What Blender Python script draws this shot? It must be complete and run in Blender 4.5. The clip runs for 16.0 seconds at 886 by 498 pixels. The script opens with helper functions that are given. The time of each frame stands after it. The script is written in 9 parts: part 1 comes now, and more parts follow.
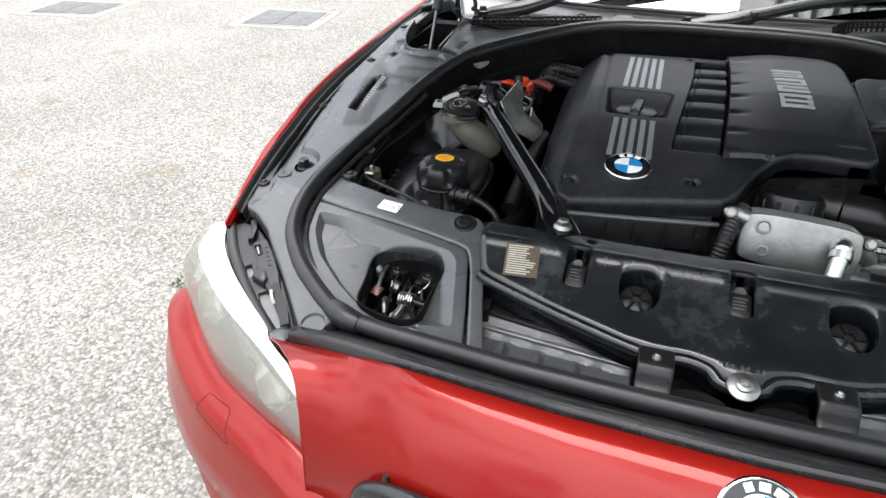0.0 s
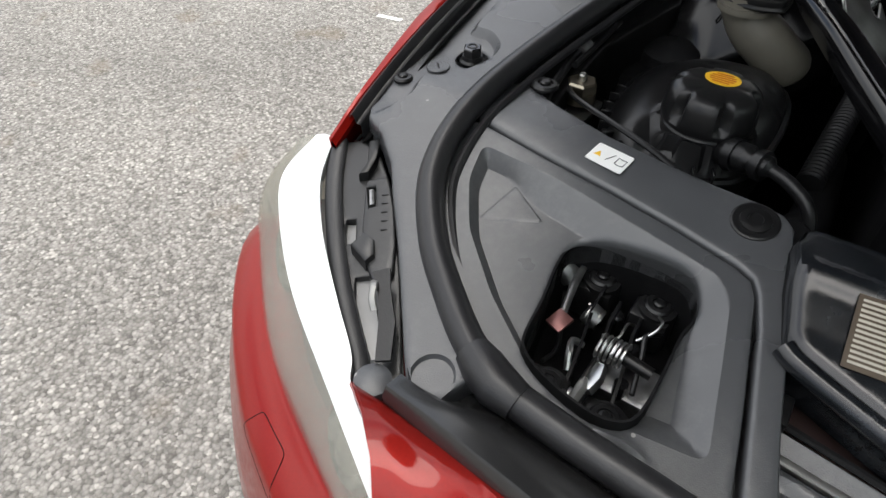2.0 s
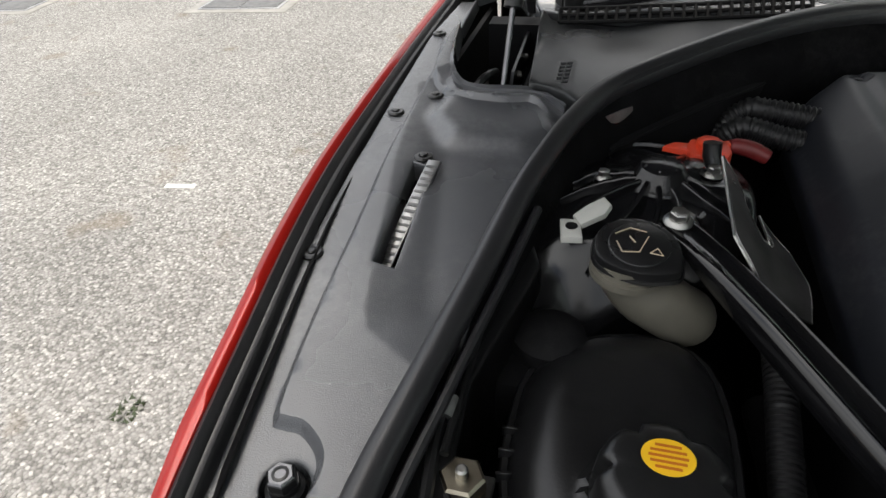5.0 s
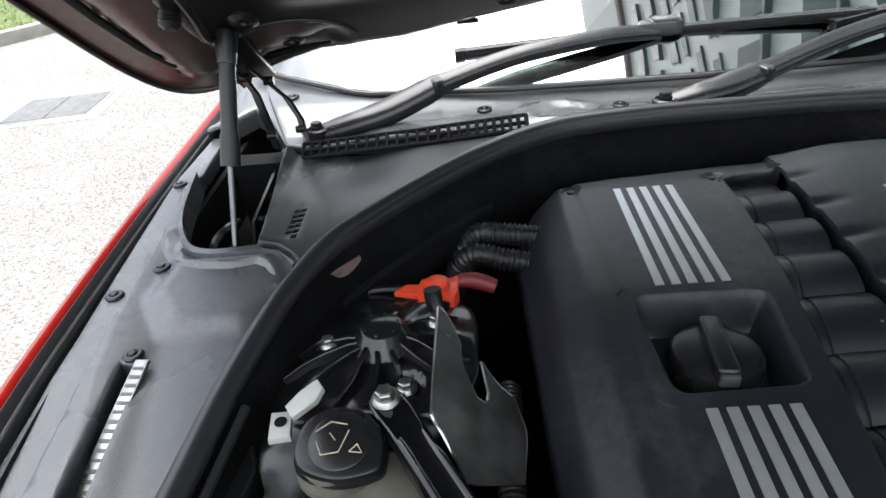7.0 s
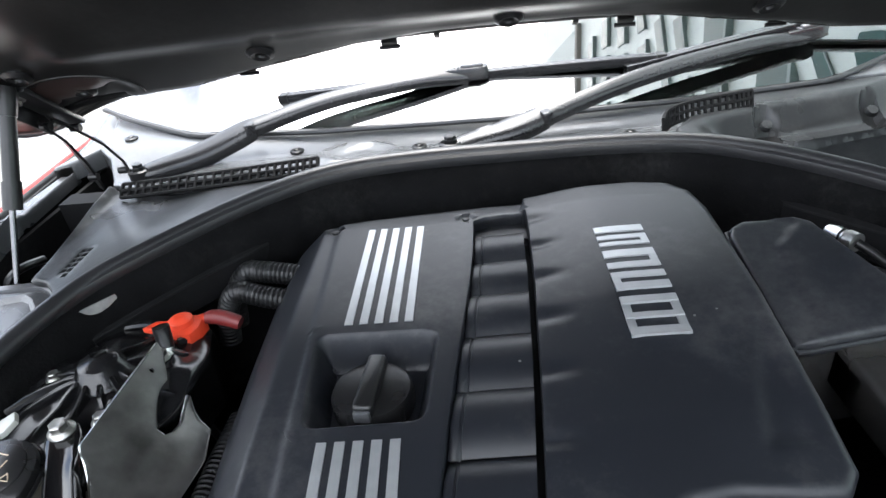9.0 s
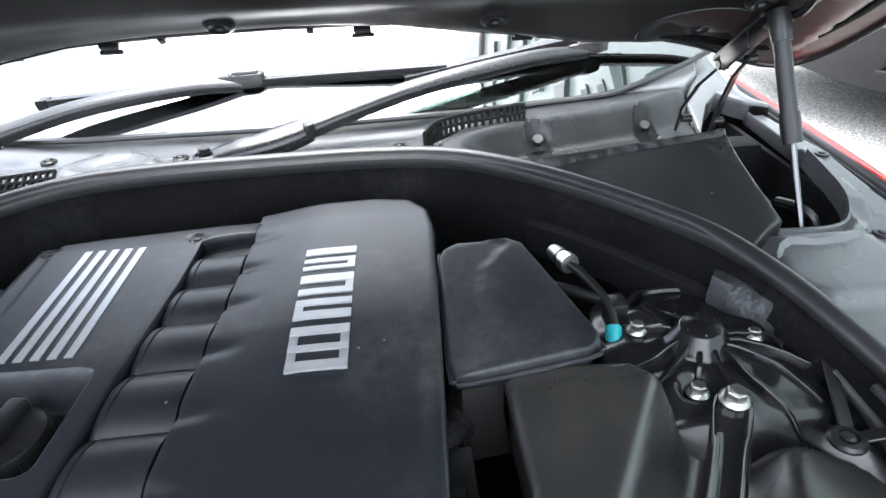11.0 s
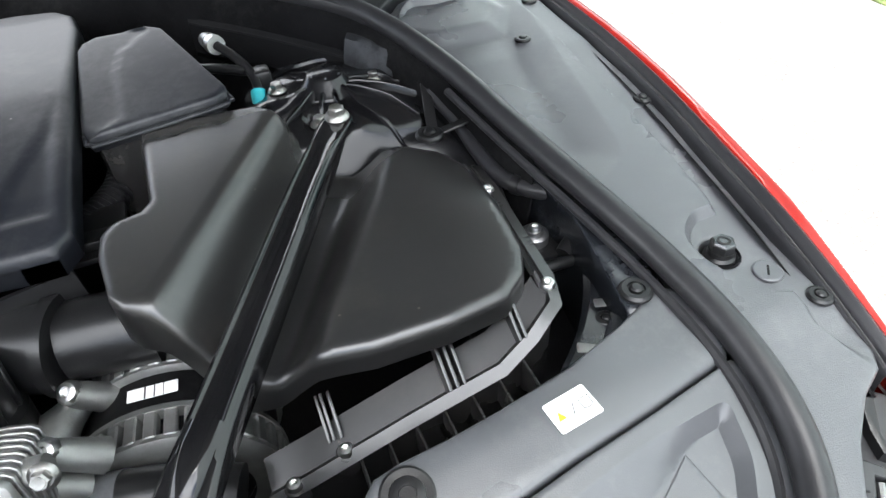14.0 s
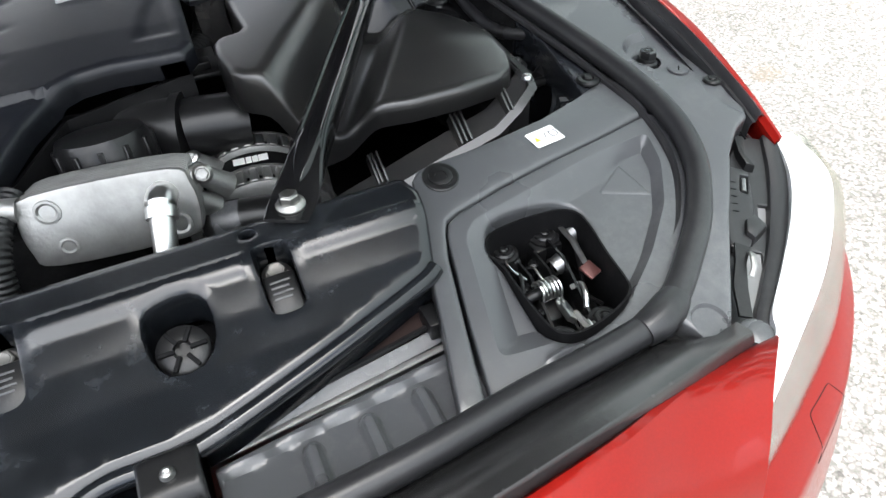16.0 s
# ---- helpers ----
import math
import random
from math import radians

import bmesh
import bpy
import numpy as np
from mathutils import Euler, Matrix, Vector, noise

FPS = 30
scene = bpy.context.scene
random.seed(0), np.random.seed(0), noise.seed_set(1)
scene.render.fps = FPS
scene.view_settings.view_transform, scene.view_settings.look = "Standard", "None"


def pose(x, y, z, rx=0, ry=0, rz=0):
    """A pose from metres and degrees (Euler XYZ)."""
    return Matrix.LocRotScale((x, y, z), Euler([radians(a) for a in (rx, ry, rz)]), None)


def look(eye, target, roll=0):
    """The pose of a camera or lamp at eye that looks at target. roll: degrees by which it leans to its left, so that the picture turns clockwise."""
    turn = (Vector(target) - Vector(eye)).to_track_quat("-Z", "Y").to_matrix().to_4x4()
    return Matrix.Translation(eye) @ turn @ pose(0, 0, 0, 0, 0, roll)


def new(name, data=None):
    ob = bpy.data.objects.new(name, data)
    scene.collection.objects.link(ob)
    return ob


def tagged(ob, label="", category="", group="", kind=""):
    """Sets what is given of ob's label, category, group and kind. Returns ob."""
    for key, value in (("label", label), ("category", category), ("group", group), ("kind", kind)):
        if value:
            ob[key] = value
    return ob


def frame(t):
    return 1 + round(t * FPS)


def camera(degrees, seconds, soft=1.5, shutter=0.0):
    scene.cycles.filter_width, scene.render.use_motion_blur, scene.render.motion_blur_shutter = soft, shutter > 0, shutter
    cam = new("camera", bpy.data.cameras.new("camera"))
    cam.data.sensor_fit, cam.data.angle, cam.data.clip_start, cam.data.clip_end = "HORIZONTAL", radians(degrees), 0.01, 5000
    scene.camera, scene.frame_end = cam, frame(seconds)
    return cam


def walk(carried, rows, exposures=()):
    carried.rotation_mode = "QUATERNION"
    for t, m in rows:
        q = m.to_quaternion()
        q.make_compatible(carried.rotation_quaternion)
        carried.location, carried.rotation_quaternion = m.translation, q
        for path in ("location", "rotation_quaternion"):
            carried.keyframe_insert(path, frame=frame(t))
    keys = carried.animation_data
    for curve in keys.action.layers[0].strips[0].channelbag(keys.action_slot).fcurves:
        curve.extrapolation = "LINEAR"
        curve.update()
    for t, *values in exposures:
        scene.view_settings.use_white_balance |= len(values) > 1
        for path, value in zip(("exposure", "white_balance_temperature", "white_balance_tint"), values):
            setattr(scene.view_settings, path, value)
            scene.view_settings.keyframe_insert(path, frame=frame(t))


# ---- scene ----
cam = camera(71.8, 16.0)
PATH = [
    (0, (-0.175, -0.951, 1.321), (-0.685, 0.636, 0.216), -0.0),
    (0.5, (-0.291, -0.845, 1.263), (-0.908, 0.623, 0.052), 0.7),
    (1, (-0.333, -0.755, 1.21), (-1.094, 0.559, -0.092), -0.7),
    (1.5, (-0.342, -0.677, 1.176), (-1.257, 0.486, -0.169), -1.5),
    (2, (-0.378, -0.613, 1.151), (-1.214, 0.569, -0.228), -0.1),
    (2.5, (-0.444, -0.561, 1.13), (-1.226, 0.595, -0.303), -0.8),
    (3, (-0.49, -0.492, 1.131), (-1.213, 0.709, -0.295), -2.3),
    (3.5, (-0.512, -0.425, 1.15), (-1.165, 0.883, -0.215), -3.3),
    (4, (-0.527, -0.374, 1.167), (-1.113, 1.007, -0.155), -3.3),
    (4.5, (-0.528, -0.331, 1.184), (-1.055, 1.119, -0.089), -4.2),
    (4.7, (-0.529, -0.314, 1.195), (-1.034, 1.172, -0.045), -3.9),
    (6.8, (-0.401, -0.173, 1.273), (-0.531, 1.504, 0.191), -5.9),
    (7, (-0.374, -0.178, 1.28), (-0.467, 1.508, 0.208), -5.8),
    (7.5, (-0.297, -0.191, 1.287), (-0.418, 1.497, 0.222), -6.4),
    (8, (-0.199, -0.197, 1.298), (-0.372, 1.496, 0.248), -7.0),
    (8.2, (-0.158, -0.207, 1.301), (-0.341, 1.492, 0.262), -7.2),
    (10.3, (0.089, -0.172, 1.29), (0.094, 1.549, 0.271), -4.3),
    (10.5, (0.126, -0.165, 1.286), (0.136, 1.556, 0.267), -4.1),
    (11, (0.205, -0.163, 1.282), (0.274, 1.548, 0.249), -3.5),
    (11.5, (0.261, -0.168, 1.278), (0.417, 1.531, 0.236), -3.9),
    (12, (0.312, -0.186, 1.273), (0.614, 1.473, 0.199), -2.3),
    (12.5, (0.332, -0.222, 1.262), (0.704, 1.396, 0.146), -2.2),
    (13, (0.342, -0.276, 1.245), (0.782, 1.268, 0.054), -2.6),
    (13.5, (0.347, -0.324, 1.224), (0.801, 1.154, -0.044), -3.4),
    (14, (0.351, -0.364, 1.21), (0.88, 1.024, -0.129), -3.2),
    (14.5, (0.329, -0.417, 1.196), (0.952, 0.878, -0.195), -2.9),
    (15, (0.303, -0.499, 1.196), (0.989, 0.765, -0.193), -2.9),
    (15.5, (0.264, -0.57, 1.2), (0.944, 0.721, -0.167), -3.4),
    (16, (0.193, -0.629, 1.199), (0.773, 0.711, -0.168), -2.7),
]
EXPOSURES = [(0.0, 1.2, 6500, 10), (1.0, 0.72, 6600, 10), (3.0, 0.45, 6700, 10), (4.7, 0.62, 6800, 10), (6.8, 1.38, 6400, 10), (8.0, 1.85, 6300, 10), (11.0, 2.55, 6120, 10), (12.5, 2.55, 6200, 10), (14.0, 2.5, 6450, 10), (15.0, 2.22, 6500, 10), (16.0, 1.8, 6450, 10)]
walk(cam, [(t, look(*p)) for t, *p in PATH], EXPOSURES)

# ---- world, sun ----
world = bpy.data.worlds.new("sky")
scene.world = world
world.use_nodes = True
_n = world.node_tree.nodes
_sky = _n.new("ShaderNodeTexSky")
_sky.sky_type = "NISHITA"
_sky.sun_disc = False
_sky.sun_elevation, _sky.sun_rotation = radians(78), radians(17)
_sky.air_density, _sky.dust_density, _sky.ozone_density = 1.0, 4.0, 1.0
_mixw = _n.new("ShaderNodeMix")
_mixw.data_type = "RGBA"
_tc = _n.new("ShaderNodeTexCoord")
_cl = _n.new("ShaderNodeTexNoise")
_cl.inputs["Scale"].default_value = 2.4
_cl.inputs["Detail"].default_value = 8
_clr = _n.new("ShaderNodeValToRGB")
_clr.color_ramp.elements[0].position = 0.38
_clr.color_ramp.elements[1].position = 0.56
world.node_tree.links.new(_tc.outputs["Generated"], _cl.inputs["Vector"])
world.node_tree.links.new(_cl.outputs["Fac"], _clr.inputs["Fac"])
world.node_tree.links.new(_clr.outputs["Color"], _mixw.inputs["Factor"])
world.node_tree.links.new(_sky.outputs["Color"], _mixw.inputs["A"])
# overcast cloud deck: brightest overhead, a third of that at the horizon
_sep = _n.new("ShaderNodeSeparateXYZ")
_deck = _n.new("ShaderNodeMapRange")
_deck.inputs["To Min"].default_value, _deck.inputs["To Max"].default_value = 0.38, 1.42
_tint = _n.new("ShaderNodeVectorMath")
_tint.operation = "SCALE"
_tint.inputs[0].default_value = (11.5, 11.8, 12.2)
world.node_tree.links.new(_tc.outputs["Generated"], _sep.inputs[0])
world.node_tree.links.new(_sep.outputs["Z"], _deck.inputs["Value"])
world.node_tree.links.new(_deck.outputs["Result"], _tint.inputs["Scale"])
world.node_tree.links.new(_tint.outputs["Vector"], _mixw.inputs["B"])
world.node_tree.links.new(_mixw.outputs["Result"], _n["Background"].inputs["Color"])
_n["Background"].inputs["Strength"].default_value = 0.13
sun = new("sun", bpy.data.lights.new("sun", "SUN"))
sun.data.energy, sun.data.angle, sun.data.color = 2.7, radians(55), (1.0, 0.96, 0.9)
sun.matrix_world = look((0.6, 1.9, 9.3), (0, 0, 0))


# ---- materials ----
def mat(name, base, rough=0.5, metal=0.0, var=0.12, scale=30.0, bump=0.0, bscale=600.0, dust=0.0, dscale=90.0, coat=0.0, spec=0.5, per_object=0.0, rvar=0.1, specks=0.0, sscale=45.0, dcol=(0.45, 0.44, 0.42)):
    m = bpy.data.materials.new(name)
    m.use_nodes = True
    nt = m.node_tree
    b = nt.nodes["Principled BSDF"]
    L = nt.links.new
    tc = nt.nodes.new("ShaderNodeTexCoord")
    n1 = nt.nodes.new("ShaderNodeTexNoise")
    n1.inputs["Scale"].default_value, n1.inputs["Detail"].default_value = scale, 6
    L(tc.outputs["Object"], n1.inputs["Vector"])
    mr = nt.nodes.new("ShaderNodeMapRange")
    mr.inputs["From Min"].default_value, mr.inputs["From Max"].default_value = 0.3, 0.7
    mr.inputs["To Min"].default_value, mr.inputs["To Max"].default_value = 1 - var, 1 + var
    L(n1.outputs["Fac"], mr.inputs["Value"])
    mul = nt.nodes.new("ShaderNodeVectorMath")
    mul.operation = "SCALE"
    mul.inputs[0].default_value = base[:3]
    L(mr.outputs["Result"], mul.inputs["Scale"])
    col = mul.outputs["Vector"]
    if per_object:
        oi = nt.nodes.new("ShaderNodeObjectInfo")
        mo = nt.nodes.new("ShaderNodeMapRange")
        mo.inputs["To Min"].default_value, mo.inputs["To Max"].default_value = 1 - per_object, 1 + per_object
        L(oi.outputs["Random"], mo.inputs["Value"])
        m2 = nt.nodes.new("ShaderNodeVectorMath")
        m2.operation = "SCALE"
        L(col, m2.inputs[0])
        L(mo.outputs["Result"], m2.inputs["Scale"])
        col = m2.outputs["Vector"]
    mrr = nt.nodes.new("ShaderNodeMapRange")
    mrr.inputs["From Min"].default_value, mrr.inputs["From Max"].default_value = 0.3, 0.7
    mrr.inputs["To Min"].default_value, mrr.inputs["To Max"].default_value = max(0.02, rough - rvar * rough), min(1, rough + rvar * rough)
    n2 = nt.nodes.new("ShaderNodeTexNoise")
    n2.inputs["Scale"].default_value, n2.inputs["Detail"].default_value = scale * 0.33, 5
    L(tc.outputs["Object"], n2.inputs["Vector"])
    L(n2.outputs["Fac"], mrr.inputs["Value"])
    rgh = mrr.outputs["Result"]
    if dust:
        nd = nt.nodes.new("ShaderNodeTexNoise")
        nd.inputs["Scale"].default_value, nd.inputs["Detail"].default_value, nd.inputs["Roughness"].default_value = dscale, 8, 0.75
        L(tc.outputs["Object"], nd.inputs["Vector"])
        nl = nt.nodes.new("ShaderNodeTexNoise")
        nl.inputs["Scale"].default_value, nl.inputs["Detail"].default_value = 7, 3
        L(tc.outputs["Object"], nl.inputs["Vector"])
        ad = nt.nodes.new("ShaderNodeMath")
        ad.operation = "MULTIPLY"
        L(nd.outputs["Fac"], ad.inputs[0])
        L(nl.outputs["Fac"], ad.inputs[1])
        rp = nt.nodes.new("ShaderNodeMapRange")
        rp.inputs["From Min"].default_value, rp.inputs["From Max"].default_value = 0.25, 0.47
        rp.inputs["To Max"].default_value = dust
        L(ad.outputs["Value"], rp.inputs["Value"])
        mx = nt.nodes.new("ShaderNodeMix")
        mx.data_type = "RGBA"
        mx.inputs["B"].default_value = (*dcol, 1)
        L(rp.outputs["Result"], mx.inputs["Factor"])
        L(col, mx.inputs["A"])
        col = mx.outputs["Result"]
    if specks:
        vs = nt.nodes.new("ShaderNodeTexVoronoi")
        vs.inputs["Scale"].default_value = sscale
        L(tc.outputs["Object"], vs.inputs["Vector"])
        sc = nt.nodes.new("ShaderNodeSeparateColor")
        L(vs.outputs["Color"], sc.inputs["Color"])
        size = nt.nodes.new("ShaderNodeMapRange")
        size.inputs["From Min"].default_value, size.inputs["From Max"].default_value = 0.72, 1.0
        size.inputs["To Min"].default_value, size.inputs["To Max"].default_value = 0.0, 0.065
        L(sc.outputs["Red"], size.inputs["Value"])
        lt = nt.nodes.new("ShaderNodeMath")
        lt.operation = "LESS_THAN"
        L(vs.outputs["Distance"], lt.inputs[0])
        L(size.outputs["Result"], lt.inputs[1])
        ml = nt.nodes.new("ShaderNodeMath")
        ml.operation = "MULTIPLY"
        ml.inputs[1].default_value = specks
        L(lt.outputs["Value"], ml.inputs[0])
        mz = nt.nodes.new("ShaderNodeMix")
        mz.data_type = "RGBA"
        mz.inputs["B"].default_value = (*dcol, 1)
        L(ml.outputs["Value"], mz.inputs["Factor"])
        L(col, mz.inputs["A"])
        col = mz.outputs["Result"]
    L(col, b.inputs["Base Color"])
    L(rgh, b.inputs["Roughness"])
    b.inputs["Metallic"].default_value = metal
    b.inputs["Specular IOR Level"].default_value = spec
    b.inputs["Coat Weight"].default_value = coat
    b.inputs["Coat Roughness"].default_value = 0.04
    if bump:
        nb = nt.nodes.new("ShaderNodeTexNoise")
        nb.inputs["Scale"].default_value, nb.inputs["Detail"].default_value = bscale, 3
        L(tc.outputs["Object"], nb.inputs["Vector"])
        bp = nt.nodes.new("ShaderNodeBump")
        bp.inputs["Strength"].default_value, bp.inputs["Distance"].default_value = bump, 0.002
        L(nb.outputs["Fac"], bp.inputs["Height"])
        L(bp.outputs["Normal"], b.inputs["Normal"])
    return m


TRIM = mat("grained_grey_plastic", (0.064, 0.066, 0.071), 0.28, var=0.08, scale=14, bump=0.2, bscale=900, dust=0.09, rvar=0.10, spec=0.75, specks=0.6, sscale=26)
SCUTTLE = mat("scuttle_plastic", (0.017, 0.018, 0.019), 0.30, var=0.1, scale=14, bump=0.1, bscale=900, dust=0.05, rvar=0.18, spec=0.3, specks=0.4, sscale=30)
# Lighter counterpart of SCUTTLE: sky reflection and glare are put into its base colour.
CENTRE = mat("sky_lit_scuttle_plastic", (0.075, 0.078, 0.082), 0.22, var=0.08, scale=12, bump=0.06, bscale=900, dust=0.06, rvar=0.2, spec=0.7)
WIPERBLACK = mat("satin_black_wiper", (0.012, 0.012, 0.013), 0.24, var=0.15, scale=30, dust=0.02, spec=0.5)
DARKROD = mat("dark_piston_rod", (0.13, 0.13, 0.135), 0.25, 1.0, var=0.1, scale=60)
BRACE = mat("gloss_black_tube", (0.005, 0.005, 0.0055), 0.11, var=0.2, scale=20, bump=0.02, bscale=60, dust=0.03, spec=0.5, rvar=0.3)
DARKLABEL = mat("dark_gold_label", (0.075, 0.055, 0.038), 0.4, var=0.1, scale=60)
TRIM_IN = mat("smooth_grey_plastic", (0.063, 0.065, 0.069), 0.29, var=0.08, scale=18, bump=0.1, bscale=1100, dust=0.09, rvar=0.10, spec=0.75, specks=0.6, sscale=28)
COVER = mat("engine_cover_plastic", (0.0085, 0.0096, 0.0130), 0.41, var=0.1, scale=7, bump=0.07, bscale=1000, dust=0.06, dscale=60, spec=0.36, specks=0.3, sscale=42)
AIRBOX = mat("airbox_plastic", (0.017, 0.0168, 0.0168), 0.27, var=0.10, scale=9, bump=0.04, bscale=1200, dust=0.06, dscale=38, spec=0.8, specks=0.3, sscale=36, dcol=(0.30, 0.26, 0.21))
BLACK = mat("black_plastic", (0.009, 0.009, 0.0095), 0.30, var=0.2, scale=25, bump=0.08, bscale=500, dust=0.012, spec=0.4)
# Dark plastic, kept far below BLACK so its colour also carries shade in recesses.
DEEP = mat("dark_plastic_cavity_shade", (0.0032, 0.0032, 0.0037), 0.7, var=0.25, scale=20, dust=0.02, spec=0.15)
RUBBER = mat("rubber_seal", (0.015, 0.015, 0.0165), 0.36, var=0.1, scale=40, bump=0.08, bscale=700, dust=0.03, spec=0.5)
FELT = mat("insulation_felt", (0.0042, 0.0042, 0.0045), 0.9, var=0.35, scale=30, bump=0.5, bscale=260, dust=0.025, spec=0.05)
# Bluish dust film is partly dust, partly sky sheen put into the colour.
GLOSSBLACK = mat("black_enamel_steel", (0.0085, 0.0098, 0.0118), 0.19, var=0.25, scale=20, bump=0.010, bscale=60, dust=0.13, dscale=42, spec=0.62, rvar=0.4, specks=0.5, sscale=38, dcol=(0.28, 0.30, 0.33))
EDGETRIM = mat("satin_black_edge_trim", (0.018, 0.018, 0.0185), 0.22, var=0.12, scale=25, bump=0.05, bscale=500, dust=0.05, spec=0.75, rvar=0.2)
TOWER = mat("black_cast_tower", (0.0065, 0.0065, 0.0072), 0.20, var=0.15, scale=25, bump=0.05, bscale=200, dust=0.015, spec=0.42)
STEEL = mat("zinc_steel", (0.32, 0.315, 0.30), 0.38, 1.0, var=0.15, scale=120, bump=0.05, bscale=500)
DULLSTEEL = mat("dull_steel", (0.33, 0.33, 0.33), 0.42, 1.0, var=0.25, scale=70, bump=0.1, bscale=300)
ALU = mat("cast_aluminium", (0.34, 0.34, 0.33), 0.48, 0.9, var=0.18, scale=40, bump=0.2, bscale=260, dust=0.15, dcol=(0.2, 0.18, 0.15))
ALUSHINY = mat("bright_aluminium", (0.72, 0.72, 0.71), 0.3, 1.0, var=0.12, scale=60)
SILVER = mat("silver_paint", (0.36, 0.37, 0.38), 0.40, 0.65, var=0.05, scale=80)
CREAM = mat("cream_polyethylene", (0.115, 0.107, 0.086), 0.5, var=0.12, scale=30, dust=0.04)
WHITEP = mat("white_plastic", (0.42, 0.42, 0.39), 0.45, var=0.06, scale=30)
PAPER = mat("white_sticker", (0.82, 0.82, 0.80), 0.4, var=0.03, scale=60)
LABELINK = mat("cream_print", (0.45, 0.42, 0.35), 0.5)
INK = mat("dark_print", (0.03, 0.03, 0.03), 0.5)
GOLDINK = mat("pale_gold_print", (0.42, 0.33, 0.24), 0.5)
YELLOW = mat("yellow_sticker", (0.78, 0.46, 0.02), 0.4, var=0.04, scale=60)
ORANGEINK = mat("orange_print", (0.45, 0.12, 0.01), 0.5)
REDCAP = mat("orange_red_plastic", (0.66, 0.055, 0.02), 0.4, var=0.08, scale=40)
REDSLEEVE = mat("dark_red_rubber", (0.13, 0.012, 0.012), 0.5, var=0.1, scale=50)
REDTAB = mat("reddish_steel", (0.16, 0.07, 0.065), 0.3, 0.6, var=0.2, scale=60)
TEAL = mat("teal_tape", (0.02, 0.32, 0.36), 0.5, var=0.12, scale=90)
BLUE = mat("blue_enamel", (0.02, 0.24, 0.55), 0.15, coat=0.6)
WHITEENAMEL = mat("white_enamel", (0.85, 0.85, 0.82), 0.15, coat=0.6)
CHROME = mat("chrome", (0.8, 0.8, 0.8), 0.07, 1.0, var=0.02)
RED = mat("red_metallic_paint", (0.245, 0.008, 0.005), 0.36, 0.30, var=0.05, scale=500, coat=0.55, spec=0.08)
HOODUNDER = mat("dark_primer", (0.007, 0.0068, 0.0068), 0.34, var=0.15, scale=15, spec=0.35, dust=0.03)
# On the bonnet flange this brown is red paint plus reflected ground.
HOODFLANGE = mat("ground_toned_flange_brown_rail", (0.075, 0.050, 0.046), 0.30, 0.6, var=0.08, scale=20, spec=0.4)
# White base imitates sky reflected on the upward face of the lens.
LAMPSKY = mat("lamp_upper_sky_reflection", (0.80, 0.82, 0.82), 0.12, var=0.03, scale=15, coat=0.7)
def hazed_lens():
    """Weathered clear lens: a pale scuffed haze over a see-through body."""
    m = mat("hazed_lens", (0.42, 0.42, 0.39), 0.18, var=0.14, scale=9, coat=0.8, spec=0.5)
    nt = m.node_tree
    tr, mx = nt.nodes.new("ShaderNodeBsdfTransparent"), nt.nodes.new("ShaderNodeMixShader")
    tr.inputs["Color"].default_value = (0.92, 0.91, 0.86, 1)
    mx.inputs["Fac"].default_value = 0.36
    nt.links.new(tr.outputs[0], mx.inputs[1])
    nt.links.new(nt.nodes["Principled BSDF"].outputs[0], mx.inputs[2])
    nt.links.new(mx.outputs[0], nt.nodes["Material Output"].inputs[0])
    return m


HAZE = hazed_lens()
REFLECTOR = mat("satin_reflector", (0.58, 0.57, 0.54), 0.3, 0.6, var=0.2, scale=12)
BRACKET = mat("bracket_plastic", (0.022, 0.022, 0.023), 0.32, var=0.12, scale=30, bump=0.06, bscale=600, dust=0.04, specks=0.3, sscale=40)
LAMPGREY = mat("lamp_inner_grey", (0.2, 0.2, 0.2), 0.3, var=0.2, scale=15, coat=0.3)
RIBBED = mat("corrugated_hose", (0.010, 0.010, 0.0105), 0.42, var=0.15, scale=60, spec=0.4)
FOIL = mat("heat_foil", (0.045, 0.047, 0.051), 0.42, 0.75, var=0.5, scale=35, bump=0.9, bscale=110)
SHIELD = mat("heat_shield_sheet", (0.14, 0.137, 0.133), 0.36, 0.85, var=0.45, scale=22, bump=0.15, bscale=60, dust=0.1, dcol=(0.05, 0.045, 0.04))
VANGREY = mat("grey_van_bumper", (0.013, 0.013, 0.0145), 0.36, var=0.08, scale=8, bump=0.05, bscale=200)
VANWHITE = mat("white_van_paint", (0.70, 0.70, 0.69), 0.2, coat=0.6, var=0.03)
TYRE = mat("tyre_rubber", (0.022, 0.022, 0.022), 0.7, var=0.15, scale=30, bump=0.2, bscale=200)
CONCRETE = mat("kerb_concrete", (0.26, 0.25, 0.23), 0.85, var=0.18, scale=8, bump=0.4, bscale=120)
MANHOLE = mat("cast_iron_cover", (0.13, 0.13, 0.13), 0.7, 0.3, var=0.2, scale=25, bump=0.5, bscale=60)
WEED = mat("dark_weed", (0.030, 0.042, 0.014), 0.6, var=0.3, scale=9)
BRASS = mat("pale_brass", (0.30, 0.27, 0.21), 0.32, 1.0, var=0.1, scale=60)
LEAF = mat("grass_blades", (0.10, 0.17, 0.035), 0.6, var=0.3, scale=6)
SOIL = mat("verge_soil", (0.085, 0.115, 0.03), 0.9, var=0.35, scale=9, bump=0.5, bscale=90)
FACADE = mat("pale_green_facade", (0.56, 0.64, 0.62), 0.5, var=0.06, scale=0.6)
FIN = mat("grey_facade_fin", (0.16, 0.22, 0.22), 0.5, var=0.1, scale=1)


